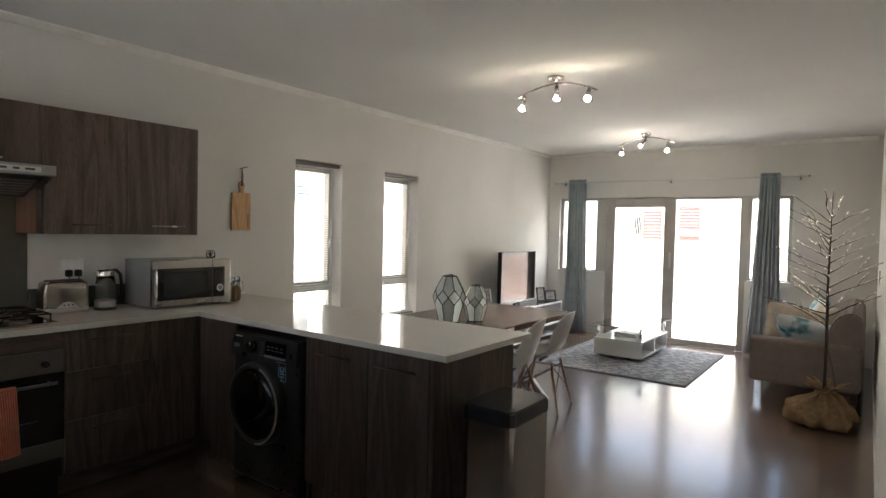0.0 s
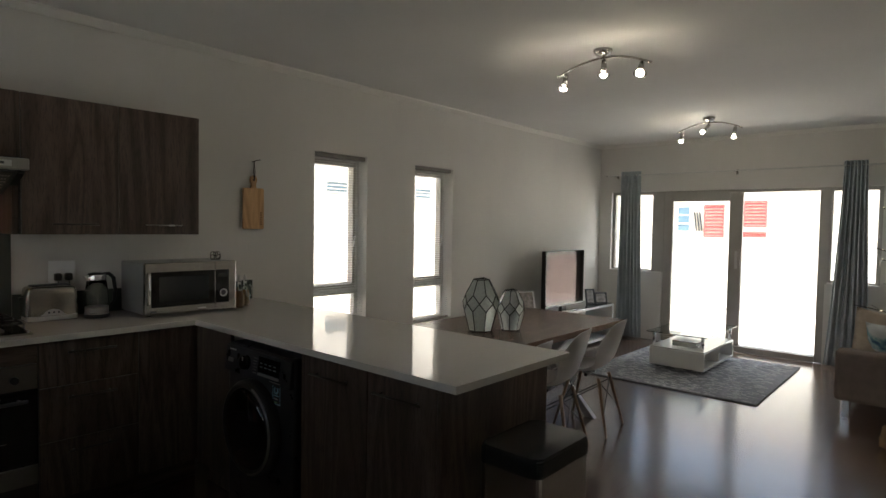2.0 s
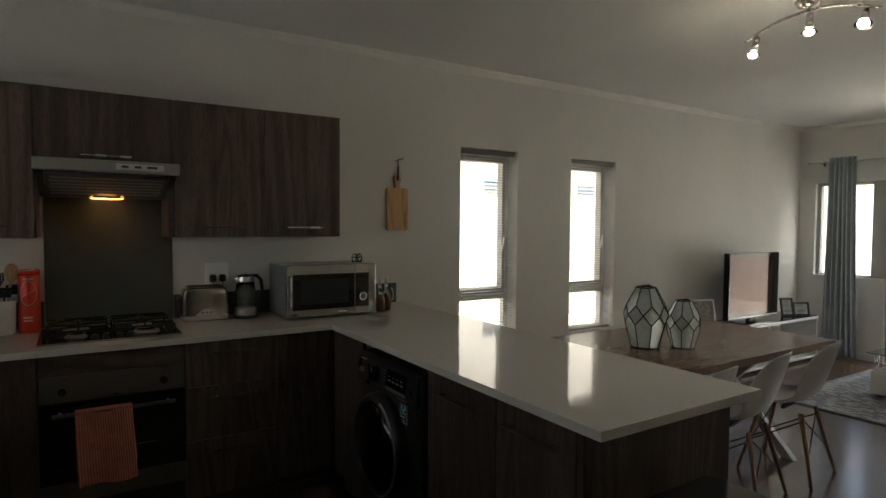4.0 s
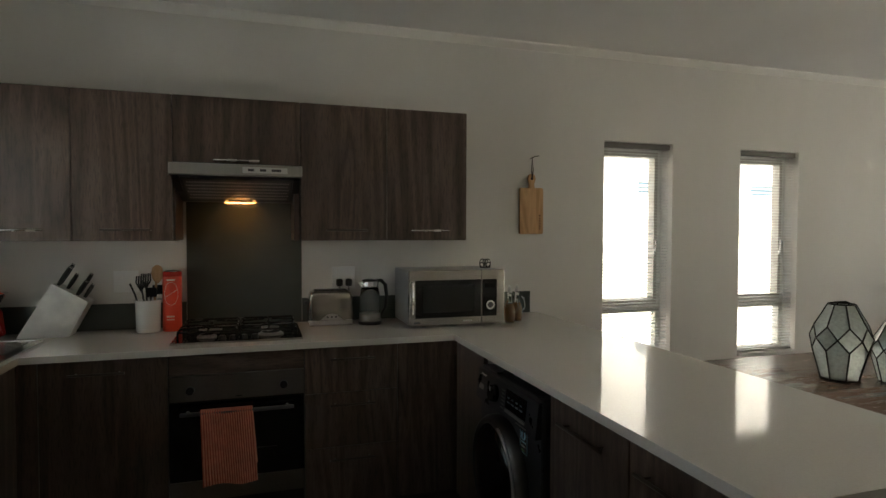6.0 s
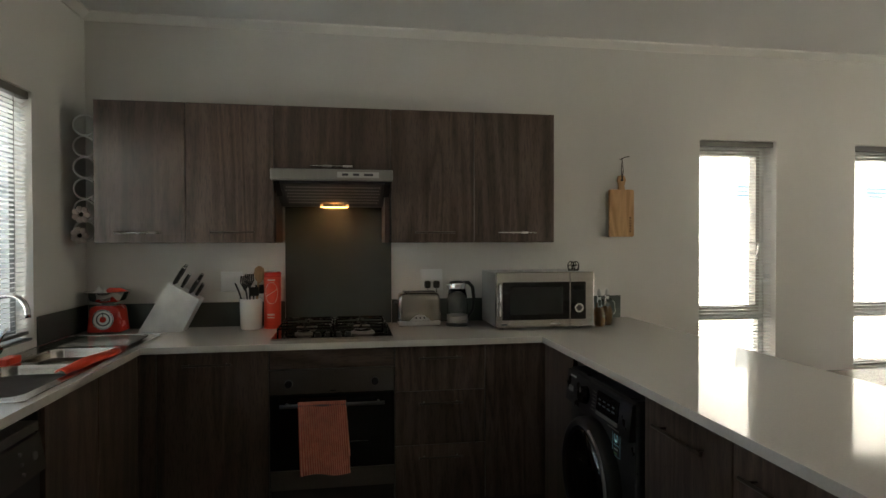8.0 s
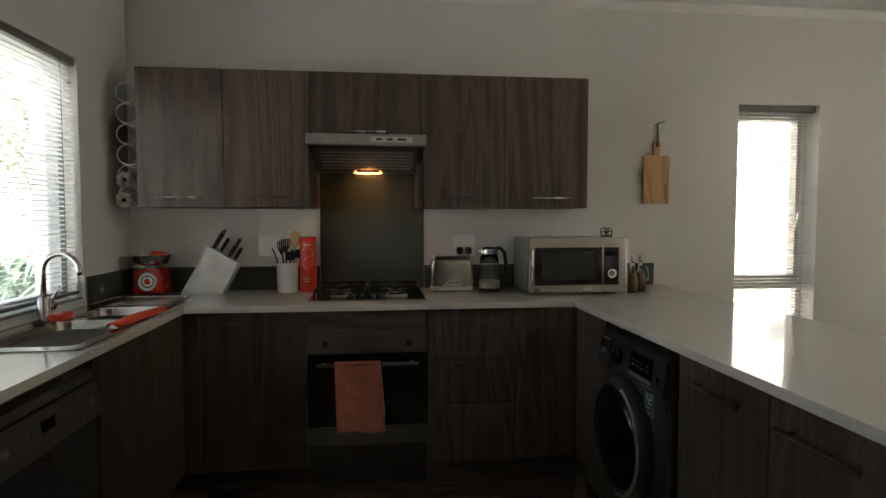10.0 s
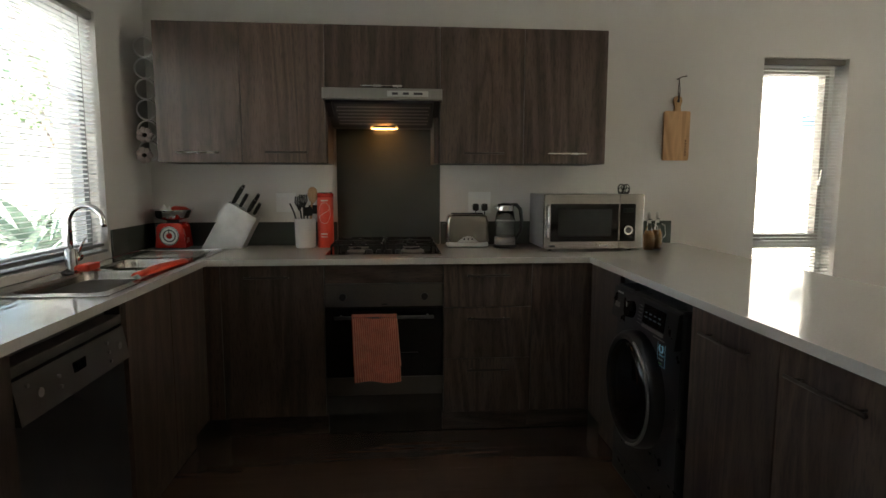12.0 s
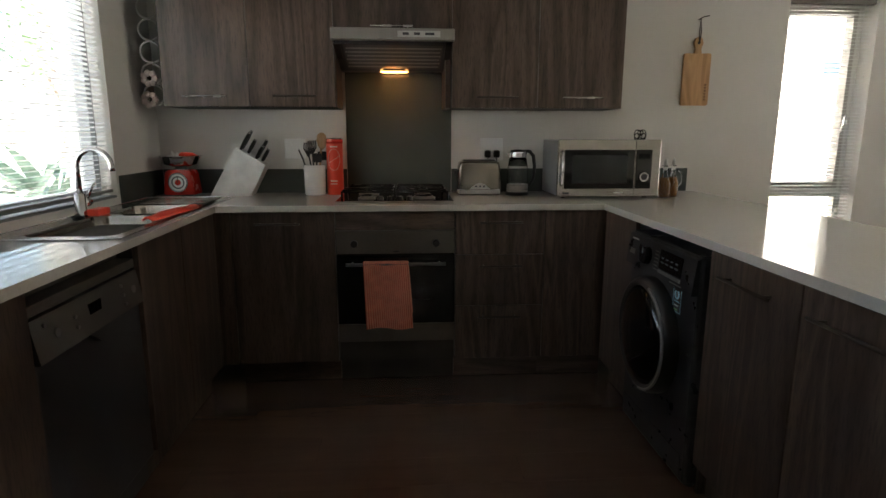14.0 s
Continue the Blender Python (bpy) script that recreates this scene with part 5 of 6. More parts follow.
def blind(base, length, height, axis, tilt, label, cord=True):
    u = thing("venetian_blind", base, label, "blind", "venetian blinds")
    dims = lambda a0, a1, l0, l1, z0, z1: (a0, a1, l0, l1, z0, z1) if axis == "y" else (l0, l1, a0, a1, z0, z1)
    part("head_rail", bx(*dims(-0.02, 0.02, 0, length, -0.035, 0), bevel=0.002, seg=1), RAILMAT, u, "grey metal head rail")
    me = slat_mesh(length - 0.006, axis)
    n = int((height - 0.06) / 0.0215)
    for k in range(n):
        ob = new("slat", me)
        ob.parent = u
        z = -0.05 - 0.0215 * k
        ob.matrix_basis = pose(0, 0.003, z, 0, tilt, 0) if axis == "y" else pose(0.003, 0, z, tilt, 0, 0)
    z = -0.05 - 0.0215 * n
    part("bottom_rail", bx(*dims(-0.013, 0.013, 0.002, length - 0.002, z - 0.008, z + 0.006), bevel=0.002, seg=1), RAILMAT, u, "grey bottom rail")
    for s in (0.12, 0.88):
        for a in (-0.0135, 0.0135):
            p = (a, length * s) if axis == "y" else (length * s, a)
            part("ladder_cord", tube(bmesh.new(), [(*p, -0.03), (*p, z)], 0.0008, 4), SLATMAT, u)
    if cord:
        q = (0.02, length * 0.06) if axis == "y" else (length * 0.06, 0.02)
        part("pull_cord", tube(bmesh.new(), [(*q, -0.03), (q[0], q[1], -height * 0.55), (q[0] + 0.003, q[1], -height * 0.93)], 0.0016, 5), RAILMAT if axis == "x" else SLATMAT, u, "thin pull cord")
    return u


blind((-0.045, W1[0] + 0.004, W1[3] - 0.001), W1[1] - W1[0] - 0.008, 1.525, "y", 4, "open white venetian blind in the first tall window", cord=False)
blind((-0.045, W2[0] + 0.004, W2[3] - 0.001), W2[1] - W2[0] - 0.008, 1.525, "y", 4, "open white venetian blind in the second tall window", cord=False)
blind((WS[0] + 0.004, YS - 0.03, WS[3] - 0.001), WS[1] - WS[0] - 0.008, 1.13, "x", 15, "open white venetian blind in the sink window")


def sink_window():
    x0, x1, z0, z1 = WS
    u = thing("window_3", (x0, YS, z0), "wide aluminium window above the sink", "")
    tagged(u, kind="structure")
    w, h = x1 - x0, z1 - z0
    fr = bmesh.new()
    c = 1.15
    for a, b in ((0, 0.045), (c - 0.03, c + 0.03), (w - 0.05, w)):
        box(fr, a, b, -0.13, -0.075, 0, h)
    for a, b in ((0.045, c - 0.03), (c + 0.03, w - 0.05)):
        box(fr, a, b, -0.13, -0.075, 0, 0.05)
        box(fr, a, b, -0.13, -0.075, h - 0.05, h)
    part("window_frame", fr, DARKFRAME, u, "dark grey aluminium frame")
    for a, b in ((0.045, c - 0.03), (c + 0.03, w - 0.05)):
        pane_part(bx(a, b, -0.105, -0.101, 0.05, h - 0.05), u)
    part("window_sill", bx(0.002, w - 0.002, -0.073, -0.004, 0.0, 0.012, bevel=0.002, seg=1), DARKFRAME, u, "grey window sill")
    return u


sink_window()


def garden_door():
    u = thing("door_1", (0, YF, 0), "aluminium sliding garden door with clear glass leaves", "")
    tagged(u, kind="structure")
    a, b = 0.05, 0.11
    fr = bmesh.new()
    box(fr, GD[0], GD[0] + 0.05, a, b, 0, GD[3])
    box(fr, GD[1] - 0.08, GD[1] + 0.02, a, b, 0, GD[3])
    box(fr, GD[0] + 0.05, GD[1] - 0.08, a, b, GD[3] - 0.035, GD[3])
    part("door_frame", fr, PVCFRAME, u, "grey-beige aluminium frame")
    part("threshold", bx(GD[0] + 0.05, GD[1] - 0.08, 0.0, 0.12, 0.004, 0.07, bevel=0.004), PVCFRAME, u, "aluminium threshold track")
    lf = bmesh.new()
    c, d = 0.03, 0.075
    box(lf, GD[0] + 0.052, 1.043, c, d, 0.072, GD[3] - 0.037, bevel=0.003, seg=1)
    box(lf, 1.748, 1.90, c, d, 0.072, GD[3] - 0.037, bevel=0.003, seg=1)
    box(lf, 1.043, 1.748, c, d, 0.072, 0.15)
    box(lf, 1.043, 1.748, c, d, 1.89, GD[3] - 0.037)
    leaf = part("sliding_leaf", lf, PVCFRAME, u, "aluminium sliding leaf")
    pane_part(bx(1.043, 1.748, c + 0.02, c + 0.025, 0.15, 1.89), leaf)
    part("door_handle", prism(bmesh.new(), rounded(1.828, 1.858, 1.04, 1.26, 0.01), c - 0.022, c - 0.001), SATINWHITE, leaf, "pale upright pull handle")
    pane_part(bx(1.90, GD[1] - 0.08, 0.085, 0.09, 0.07, GD[3] - 0.035), u)
    return u


garden_door()


def side_light(name, o, label):
    x0, x1, z0, z1 = o
    u = thing(name, (x0, YF, z0), label, "")
    tagged(u, kind="structure")
    w, h = x1 - x0, z1 - z0
    fr = bmesh.new()
    left = 0.0 if x0 < 1 else 0.022
    right = w if x0 > 1 else w - 0.002
    edge = 0.045 if x0 < 1 else 0.026
    post = 0.16 if x0 < 1 else 0.045
    for q in ((left, left + edge), (right - post, right)):
        box(fr, q[0], q[1], 0.05, 0.11, 0, h)
    box(fr, left + edge, right - post, 0.05, 0.11, 0, 0.04)
    box(fr, left + edge, right - post, 0.05, 0.11, h - 0.04, h)
    part("window_frame", fr, PVCFRAME, u, "grey-beige aluminium frame")
    pane_part(bx(left + edge, right - post, 0.078, 0.082, 0.04, h - 0.04), u)
    part("window_sill", bx(left, right, -0.015, 0.048, -0.0, 0.02, bevel=0.003), TRIM, u, "white painted sill")
    return u


side_light("window_4", GL, "narrow side window beside the garden door")
side_light("window_5", GR, "narrow side window beside the garden door")


# ---------------------------------------------------------------- curtains
def curtain(x0, x1, b0, b1, label, seed):
    u = thing("curtain", (0, 8.70, 0), label, "curtain", "eyelet curtains")
    rnd = random.Random(seed)
    bm = bmesh.new()
    cols, rows = 84, 20
    folds = 6.5
    ph = [rnd.uniform(-0.35, 0.35) for _ in range(12)]
    grid = []
    for j in range(rows + 1):
        s = j / rows
        z = 2.30 - (2.30 - 0.035) * s
        row = []
        for i in range(cols + 1):
            a = i / cols
            xx = (x0 + (b0 - x0) * s ** 1.3) + a * ((x1 - x0) + ((b1 - b0) - (x1 - x0)) * s ** 1.3)
            y = 0.036 * math.sin(2 * math.pi * folds * a + ph[int(a * 11)] * s * 1.4 + 0.5 * s * math.sin(7 * a))
            y *= 1 - 0.25 * s * abs(math.sin(5 * a))
            row.append(bm.verts.new((xx + 0.004 * math.sin(31 * a + 3 * s), y, z)))
        grid.append(row)
    for j in range(rows):
        for i in range(cols):
            bm.faces.new((grid[j][i], grid[j][i + 1], grid[j + 1][i + 1], grid[j + 1][i])).smooth = True
    ob = part("cloth", bm, CURTAIN, u, "blue-grey pleated cloth")
    sm = ob.modifiers.new("thick", "SOLIDIFY")
    sm.thickness = 0.003
    for k in range(6):
        xx = x0 + (x1 - x0) * (0.5 + k) / 6.5
        part("eyelet", tube(bmesh.new(), [(xx, 0.022 * math.cos(a * math.pi / 8), 2.25 + 0.022 * math.sin(a * math.pi / 8)) for a in range(16)], 0.004, 6, closed=True), CHROME, u, "steel eyelet ring")
    return u


curtain(0.385, 0.665, 0.36, 0.73, "blue-grey eyelet curtain drawn aside by the garden door", 3)
curtain(2.95, 3.17, 2.83, 3.24, "blue-grey eyelet curtain drawn aside, flaring to the floor", 5)
rod = thing("curtain_rod", (0.17, 8.70, 2.25), "thin steel curtain rod above the garden door", "curtain rod")
part("rod", tube(bmesh.new(), [(0, 0, 0), (3.30, 0, 0)], 0.0085, 10), SATINWHITE, rod)
for x in (0.0, 3.30):
    part("finial", lathe(bmesh.new(), [(0.008, -0.012), (0.017, -0.006), (0.017, 0.006), (0.008, 0.012)], 14, (x, 0, 0)), HANDLE, rod)
for x in (0.10, 1.66, 3.20):
    bm = bmesh.new()
    tube(bm, [(x, 0.0, -0.004), (x, 0.155, -0.004)], 0.006, 8)
    box(bm, x - 0.012, x + 0.012, 0.155, 0.1595, -0.035, 0.03)
    part("bracket", bm, HANDLE, rod, "steel wall bracket")


# ---------------------------------------------------------------- ceiling lamps
def spot_lamp(x, y, rz, heads, label):
    u = thing("ceiling_spot_lamp", (x, y, CEIL), label, "ceiling lamp", "ceiling spot lamps", rz)
    part("canopy", lathe(bmesh.new(), [(0.062, -0.0005), (0.062, -0.012), (0.045, -0.034), (0.012, -0.04), (0.012, -0.055)], 28), HANDLE, u, "satin nickel ceiling cup")
    pts = [(-0.33 + 0.66 * i / 24, 0, -0.052 - 0.085 * abs(-1 + 2 * i / 24) ** 2) for i in range(25)]
    part("bar", tube(bmesh.new(), pts, 0.0075, 8), HANDLE, u, "bowed satin nickel bar")
    for px, ax, ay in heads:
        z0 = -0.052 - 0.085 * (px / 0.33) ** 2
        h = part("spot_head", cyl(bmesh.new(), (px, 0, z0), (px, 0, z0 - 0.028), 0.007, 0.007, 8), HANDLE, u, "small swivelling nickel spot head")
        d = Vector((ax, ay, -1)).normalized()
        p = Vector((px, 0, z0 - 0.03))
        part("socket", cyl(bmesh.new(), p - d * 0.012, p + d * 0.072, 0.016, 0.021, 16), HANDLE, h, "slim nickel socket")
        sh = lathe(bmesh.new(), [(0.022, 0.0), (0.039, -0.026), (0.036, -0.028), (0.02, -0.003)], 18, caps=False)
        q = (-d).to_track_quat("Z", "Y").to_matrix().to_4x4()
        bmesh.ops.transform(sh, matrix=Matrix.Translation(p + d * 0.068) @ q, verts=sh.verts)
        part("glass_rim", sh, PANE, h, "clear glass rim")
        bl = lathe(bmesh.new(), [(0.012, 0.0), (0.022, -0.010), (0.025, -0.022), (0.018, -0.036), (0.004, -0.042)], 16)
        bmesh.ops.transform(bl, matrix=Matrix.Translation(p + d * 0.066) @ q, verts=bl.verts)
        part("bulb", bl, BULB, h, "glowing warm white bulb")
        ld = bpy.data.lights.new("spot_bulb", "POINT")
        ld.energy, ld.color, ld.shadow_soft_size = 0.38, (1.0, 0.91, 0.75), 0.008
        lo = new("spot_bulb_light", ld)
        lo.location = pose(x, y, CEIL, 0, 0, rz) @ (p + d * 0.121)
    return u


spot_lamp(2.085, 4.63, 2, ((-0.265, -0.1, -0.25), (0.01, 0.05, -0.15), (0.265, 0.15, -0.75)), "nickel ceiling lamp with three lit spots above the table")
spot_lamp(1.90, 7.46, 0, ((-0.27, -0.2, 0.15), (0.0, -0.8, -0.2), (0.26, -0.1, -0.1)), "nickel ceiling lamp with three lit spots above the rug")


# ---------------------------------------------------------------- dining
def dining_table():
    u = thing("dining_table", (0.82, 3.86, 0.0), "brown wooden dining table on slanted grey legs", "dining table")
    w, l = 1.03, 1.76
    part("tabletop", bx(0, w, 0, l, 0.715, 0.76, bevel=0.004), TABLEWOOD, u, "brown woodgrain tabletop")
    part("rail", bx(0.42, 0.60, 0.22, l - 0.22, 0.66, 0.714), TABLEWOOD, u)
    for y in (0.34, l - 0.34):
        for s in (1, -1):
            bm = bmesh.new()
            c = w / 2
            prism(bm, [(c - s * 0.30, 0.714), (c - s * 0.22, 0.714), (c + s * 0.46, 0.0), (c + s * 0.38, 0.0)], y - 0.045 + (0.045 if s < 0 else 0), y + (0.045 if s < 0 else 0))
            part("leg", bm, SOFTGREY, u, "slanted grey metal leg")
    return u


dining_table()


def shell_chair(m, first=None):
    if first:
        return copy_thing(first, m)
    u = thing("dining_chair", (0, 0, 0), "white moulded shell chair on wooden dowel legs", "chair", "chairs at the dining table")
    u.matrix_world = m
    prof = [(-0.262, 0.842, 0.060, 0.006), (-0.258, 0.833, 0.118, 0.014), (-0.25, 0.805, 0.163, 0.03), (-0.236, 0.75, 0.196, 0.045), (-0.216, 0.68, 0.216, 0.055), (-0.19, 0.60, 0.228, 0.06), (-0.16, 0.525, 0.228, 0.06), (-0.11, 0.468, 0.230, 0.05), (-0.03, 0.438, 0.232, 0.045), (0.07, 0.432, 0.232, 0.04), (0.16, 0.440, 0.225, 0.03), (0.215, 0.437, 0.20, 0.012), (0.235, 0.42, 0.16, 0.0)]
    bm = bmesh.new()
    n = 14
    grid = []
    for k, (d, z, hw, lift) in enumerate(prof):
        back = max(0.0, min(1.0, (z - 0.46) / 0.15))
        row = []
        for i in range(n + 1):
            a = -1 + 2 * i / n
            e = abs(a) ** 2.4
            row.append(bm.verts.new((a * hw, d + lift * e * back * 1.3, z + lift * e * (1 - back))))
        grid.append(row)
    for a, b in zip(grid, grid[1:]):
        for i in range(n):
            bm.faces.new((a[i], a[i + 1], b[i + 1], b[i])).smooth = True
    sh = part("seat_shell", bm, SHELL, u, "white moulded plastic seat and back")
    md = sh.modifiers.new("thick", "SOLIDIFY")
    md.thickness = 0.007
    sb = sh.modifiers.new("smooth", "SUBSURF")
    sb.levels = sb.render_levels = 1
    for sx in (-1, 1):
        for sy in (-1, 1):
            part("leg", tube(bmesh.new(), [(sx * 0.12, sy * 0.11, 0.405), (sx * 0.205, sy * 0.205, 0.003)], [0.013, 0.009], 10), LEGWOOD, u, "round beech dowel leg")
    for p, q in (((-0.125, -0.117, 0.38), (0.175, -0.17, 0.15)), ((0.125, -0.117, 0.38), (-0.175, -0.17, 0.15)), ((-0.125, 0.117, 0.38), (0.175, 0.17, 0.15)), ((0.125, 0.117, 0.38), (-0.175, 0.17, 0.15)), ((-0.13, -0.12, 0.36), (-0.17, 0.165, 0.18)), ((0.13, -0.12, 0.36), (0.17, 0.165, 0.18))):
        part("brace", tube(bmesh.new(), [p, q], 0.0042, 6), LEAD, u, "thin black metal brace")
    part("mount", bx(-0.09, 0.09, -0.012, 0.012, 0.40, 0.422, bevel=0.004), LEAD, u, "black metal seat mount")
    return u


chair = shell_chair(pose(1.835, 5.06, 0, 0, 0, 98))
shell_chair(pose(1.845, 4.48, 0, 0, 0, 100), chair)
shell_chair(pose(1.87, 3.93, 0, 0, 0, 97), chair)


def lantern(x, y, s, rz, label):
    u = thing("glass_lantern", (x, y, 0.7605), label, "lantern", "glass lanterns", rz)
    n = 8
    P = lambda r, a, z: Vector((s * r * math.cos(2 * math.pi * a / n), s * r * math.sin(2 * math.pi * a / n), s * z))
    leads = bmesh.new()
    for k in range(n):
        B0, B1 = P(0.088, k, 0.004), P(0.088, k + 1, 0.004)
        L0, L1 = P(0.128, k, 0.155), P(0.128, k + 1, 0.155)
        M, Mp = P(0.137, k + 0.5, 0.215), P(0.137, k - 0.5, 0.215)
        U0, U1 = P(0.122, k, 0.275), P(0.122, k + 1, 0.275)
        T0, T1 = P(0.062, k, 0.385), P(0.062, k + 1, 0.385)
        for name, pts in (("pane", (B0, B1, L1, M, L0)), ("pane", (L0, M, U0, Mp)), ("pane", (U0, M, U1, T1, T0))):
            bm = bmesh.new()
            c = sum(pts, Vector()) / len(pts)
            vs = [bm.verts.new(p) for p in pts]
            cv = bm.verts.new(c)
            for i in range(len(vs)):
                bm.faces.new((vs[i], vs[(i + 1) % len(vs)], cv))
            part("pane", bm, LANTERNGLASS, u)
        for a, b in ((B0, B1), (B0, L0), (L0, M), (M, U0), (U0, Mp), (Mp, L0), (U0, T0), (T0, T1)):
            tube(leads, [a, b], 0.0042 * s, 5)
    part("lead_frame", leads, LEAD, u, "black metal lead frame")
    part("base", lathe(bmesh.new(), [(0.086 * s, 0.0), (0.086 * s, 0.006)], 8), LEAD, u)
    part("top_cross", tube(bmesh.new(), [P(0.062, 0, 0.385), P(0.02, 0, 0.40), P(0.062, 4, 0.385)], 0.004, 6), LEAD, u)
    return u


lantern(1.345, 4.32, 0.96, 10, "tall pale glass lantern with black lead lines")
lantern(1.475, 4.51, 0.75, 30, "small pale glass lantern with black lead lines")


# ---------------------------------------------------------------- bin
def pedal_bin():
    u = thing("pedal_bin", (2.60, 2.69, 0.0), "rectangular brushed steel pedal bin with a black-rimmed lid", "bin")
    w, l = 0.26, 0.37
    part("base_ring", prism(bmesh.new(), rounded(0.004, w - 0.004, 0.004, l - 0.004, 0.03), 0.001, 0.03, "z"), BLACK, u)
    part("body", prism(bmesh.new(), rounded(0.0, w, 0.0, l, 0.035), 0.03, 0.645, "z"), BINSTEEL, u, "brushed steel body")
    part("lid_rim", prism(bmesh.new(), rounded(-0.004, w + 0.004, -0.004, l + 0.004, 0.037), 0.646, 0.698, "z"), GLOSSBLACK, u, "black plastic rim")
    bm = prism(bmesh.new(), rounded(0.0, w, 0.0, l, 0.035), 0.6985, 0.714, "z")
    bmesh.ops.bevel(bm, geom=[e for e in bm.edges if all(v.co.z > 0.71 for v in e.verts)], offset=0.006, segments=2, affect="EDGES")
    part("lid", bm, BINLID, u, "dark steel lid")
    part("pedal", bx(w + 0.001, w + 0.035, l / 2 - 0.06, l / 2 + 0.06, 0.006, 0.022, bevel=0.004), BLACK, u)
    return u


pedal_bin()


# ---------------------------------------------------------------- living corner
def rug():
    u = thing("rug", (0.98, 6.53, 0.0), "grey wool rug with small pale woven dashes", "rug")
    w, l = 1.68, 1.90
    part("base", bx(0, w, 0, l, 0.0005, 0.013, bevel=0.004), RUG, u, "grey wool pile")
    rnd = random.Random(11)
    bm = bmesh.new()
    y = 0.03
    while y < l - 0.04:
        x = 0.02 + rnd.random() * 0.06
        while x < w - 0.10:
            ln = rnd.uniform(0.04, 0.13)
            t = rnd.uniform(0.006, 0.012)
            if x + ln < w - 0.01:
                box(bm, x, x + ln, y, y + t * 1.6, 0.0125, 0.0155)
            x += ln + rnd.uniform(0.04, 0.16)
        y += 0.036
    d = part("woven_pattern", bm, RUGPALE, u, "pale raised woven dashes")
    tagged(d, kind="stuff")
    return u


rug()


def coffee_table():
    u = thing("coffee_table", (1.43, 7.25, 0.0155), "white lacquered coffee table with a raised glass top", "coffee table")
    w, l, h = 0.57, 1.05, 0.235
    part("front_panel", bx(0, w, 0, 0.02, 0.035, h - 0.021, bevel=0.002, seg=1), WHITEGLOSS, u, "white gloss end panel")
    part("back_panel", bx(0, w, l - 0.02, l, 0.035, h - 0.021), WHITEGLOSS, u)
    part("bottom", bx(0.0, w, 0.021, l - 0.021, 0.035, 0.055), WHITEGLOSS, u)
    part("shelf_top", bx(0, w, 0, l, h - 0.02, h, bevel=0.002, seg=1), WHITEGLOSS, u, "white gloss top")
    part("divider", bx(0.02, w - 0.004, l / 2 - 0.01, l / 2 + 0.01, 0.056, h - 0.021), WHITEGLOSS, u)
    part("side_panel", bx(0, 0.018, 0.021, l - 0.021, 0.056, h - 0.021), WHITEGLOSS, u)
    for x in (0.06, w - 0.06):
        for y in (0.06, l - 0.06):
            part("foot", cyl(bmesh.new(), (x, y, 0.0), (x, y, 0.035), 0.018, 0.018, 12), CHROME, u)
    for x, y in ((0.03, 0.04), (w - 0.03, 0.04), (0.03, l - 0.04), (w - 0.03, l - 0.04)):
        part("post", cyl(bmesh.new(), (x, y, h), (x, y, 0.385), 0.016, 0.016, 16), CHROME, u, "chrome post")
    part("glass_top", bx(-0.03, w + 0.03, -0.03, l + 0.03, 0.3855, 0.3935, bevel=0.002, seg=1), SATIN, u, "clear greenish glass top")
    return u


coffee_table()
for k, (dx, dy, z, rz, m) in enumerate(((0.30, 0.28, 0.2515, 8, 0), (0.31, 0.28, 0.2785, -4, 1))):
    u = thing("magazine_box", (1.43 + dx, 7.25 + dy, z), "white magazine stack on the coffee table shelf", "magazines", "magazines", rz)
    part("pages", bx(-0.13, 0.13, -0.095, 0.095, 0.0, 0.019), WHITE, u)
    part("cover", bx(-0.132, 0.132, -0.097, 0.097, 0.0192, 0.0265, bevel=0.001, seg=1), PHOTO if k else WHITEGLOSS, u)


def tv_unit():
    u = thing("tv_unit", (0.02, 6.45, 0.0), "low white TV unit with a dark glass top", "tv unit")
    d, l, h = 0.40, 2.05, 0.50
    part("top", bx(0, d, 0, l, h - 0.035, h - 0.006, bevel=0.002, seg=1), WHITEGLOSS, u)
    part("glass_top", bx(0.01, d - 0.01, 0.01, l - 0.01, h - 0.0055, h), BLACKGLASS, u, "dark glass top")
    part("end_panel", bx(0, d, 0, 0.035, 0.0, h - 0.036), WHITEGLOSS, u)
    part("end_panel", bx(0, d, l - 0.035, l, 0.0, h - 0.036), WHITEGLOSS, u)
    part("shelf", bx(0, d, 0.036, l - 0.036, 0.17, 0.195), WHITEGLOSS, u)
    part("bottom", bx(0, d, 0.036, l - 0.036, 0.03, 0.055), WHITEGLOSS, u)
    part("divider", bx(0.01, d, l / 2 - 0.012, l / 2 + 0.012, 0.196, h - 0.036), WHITEGLOSS, u)
    part("back_panel", bx(0, 0.008, 0.036, l - 0.036, 0.056, 0.169), CARCASS, u)
    return u


tv_unit()


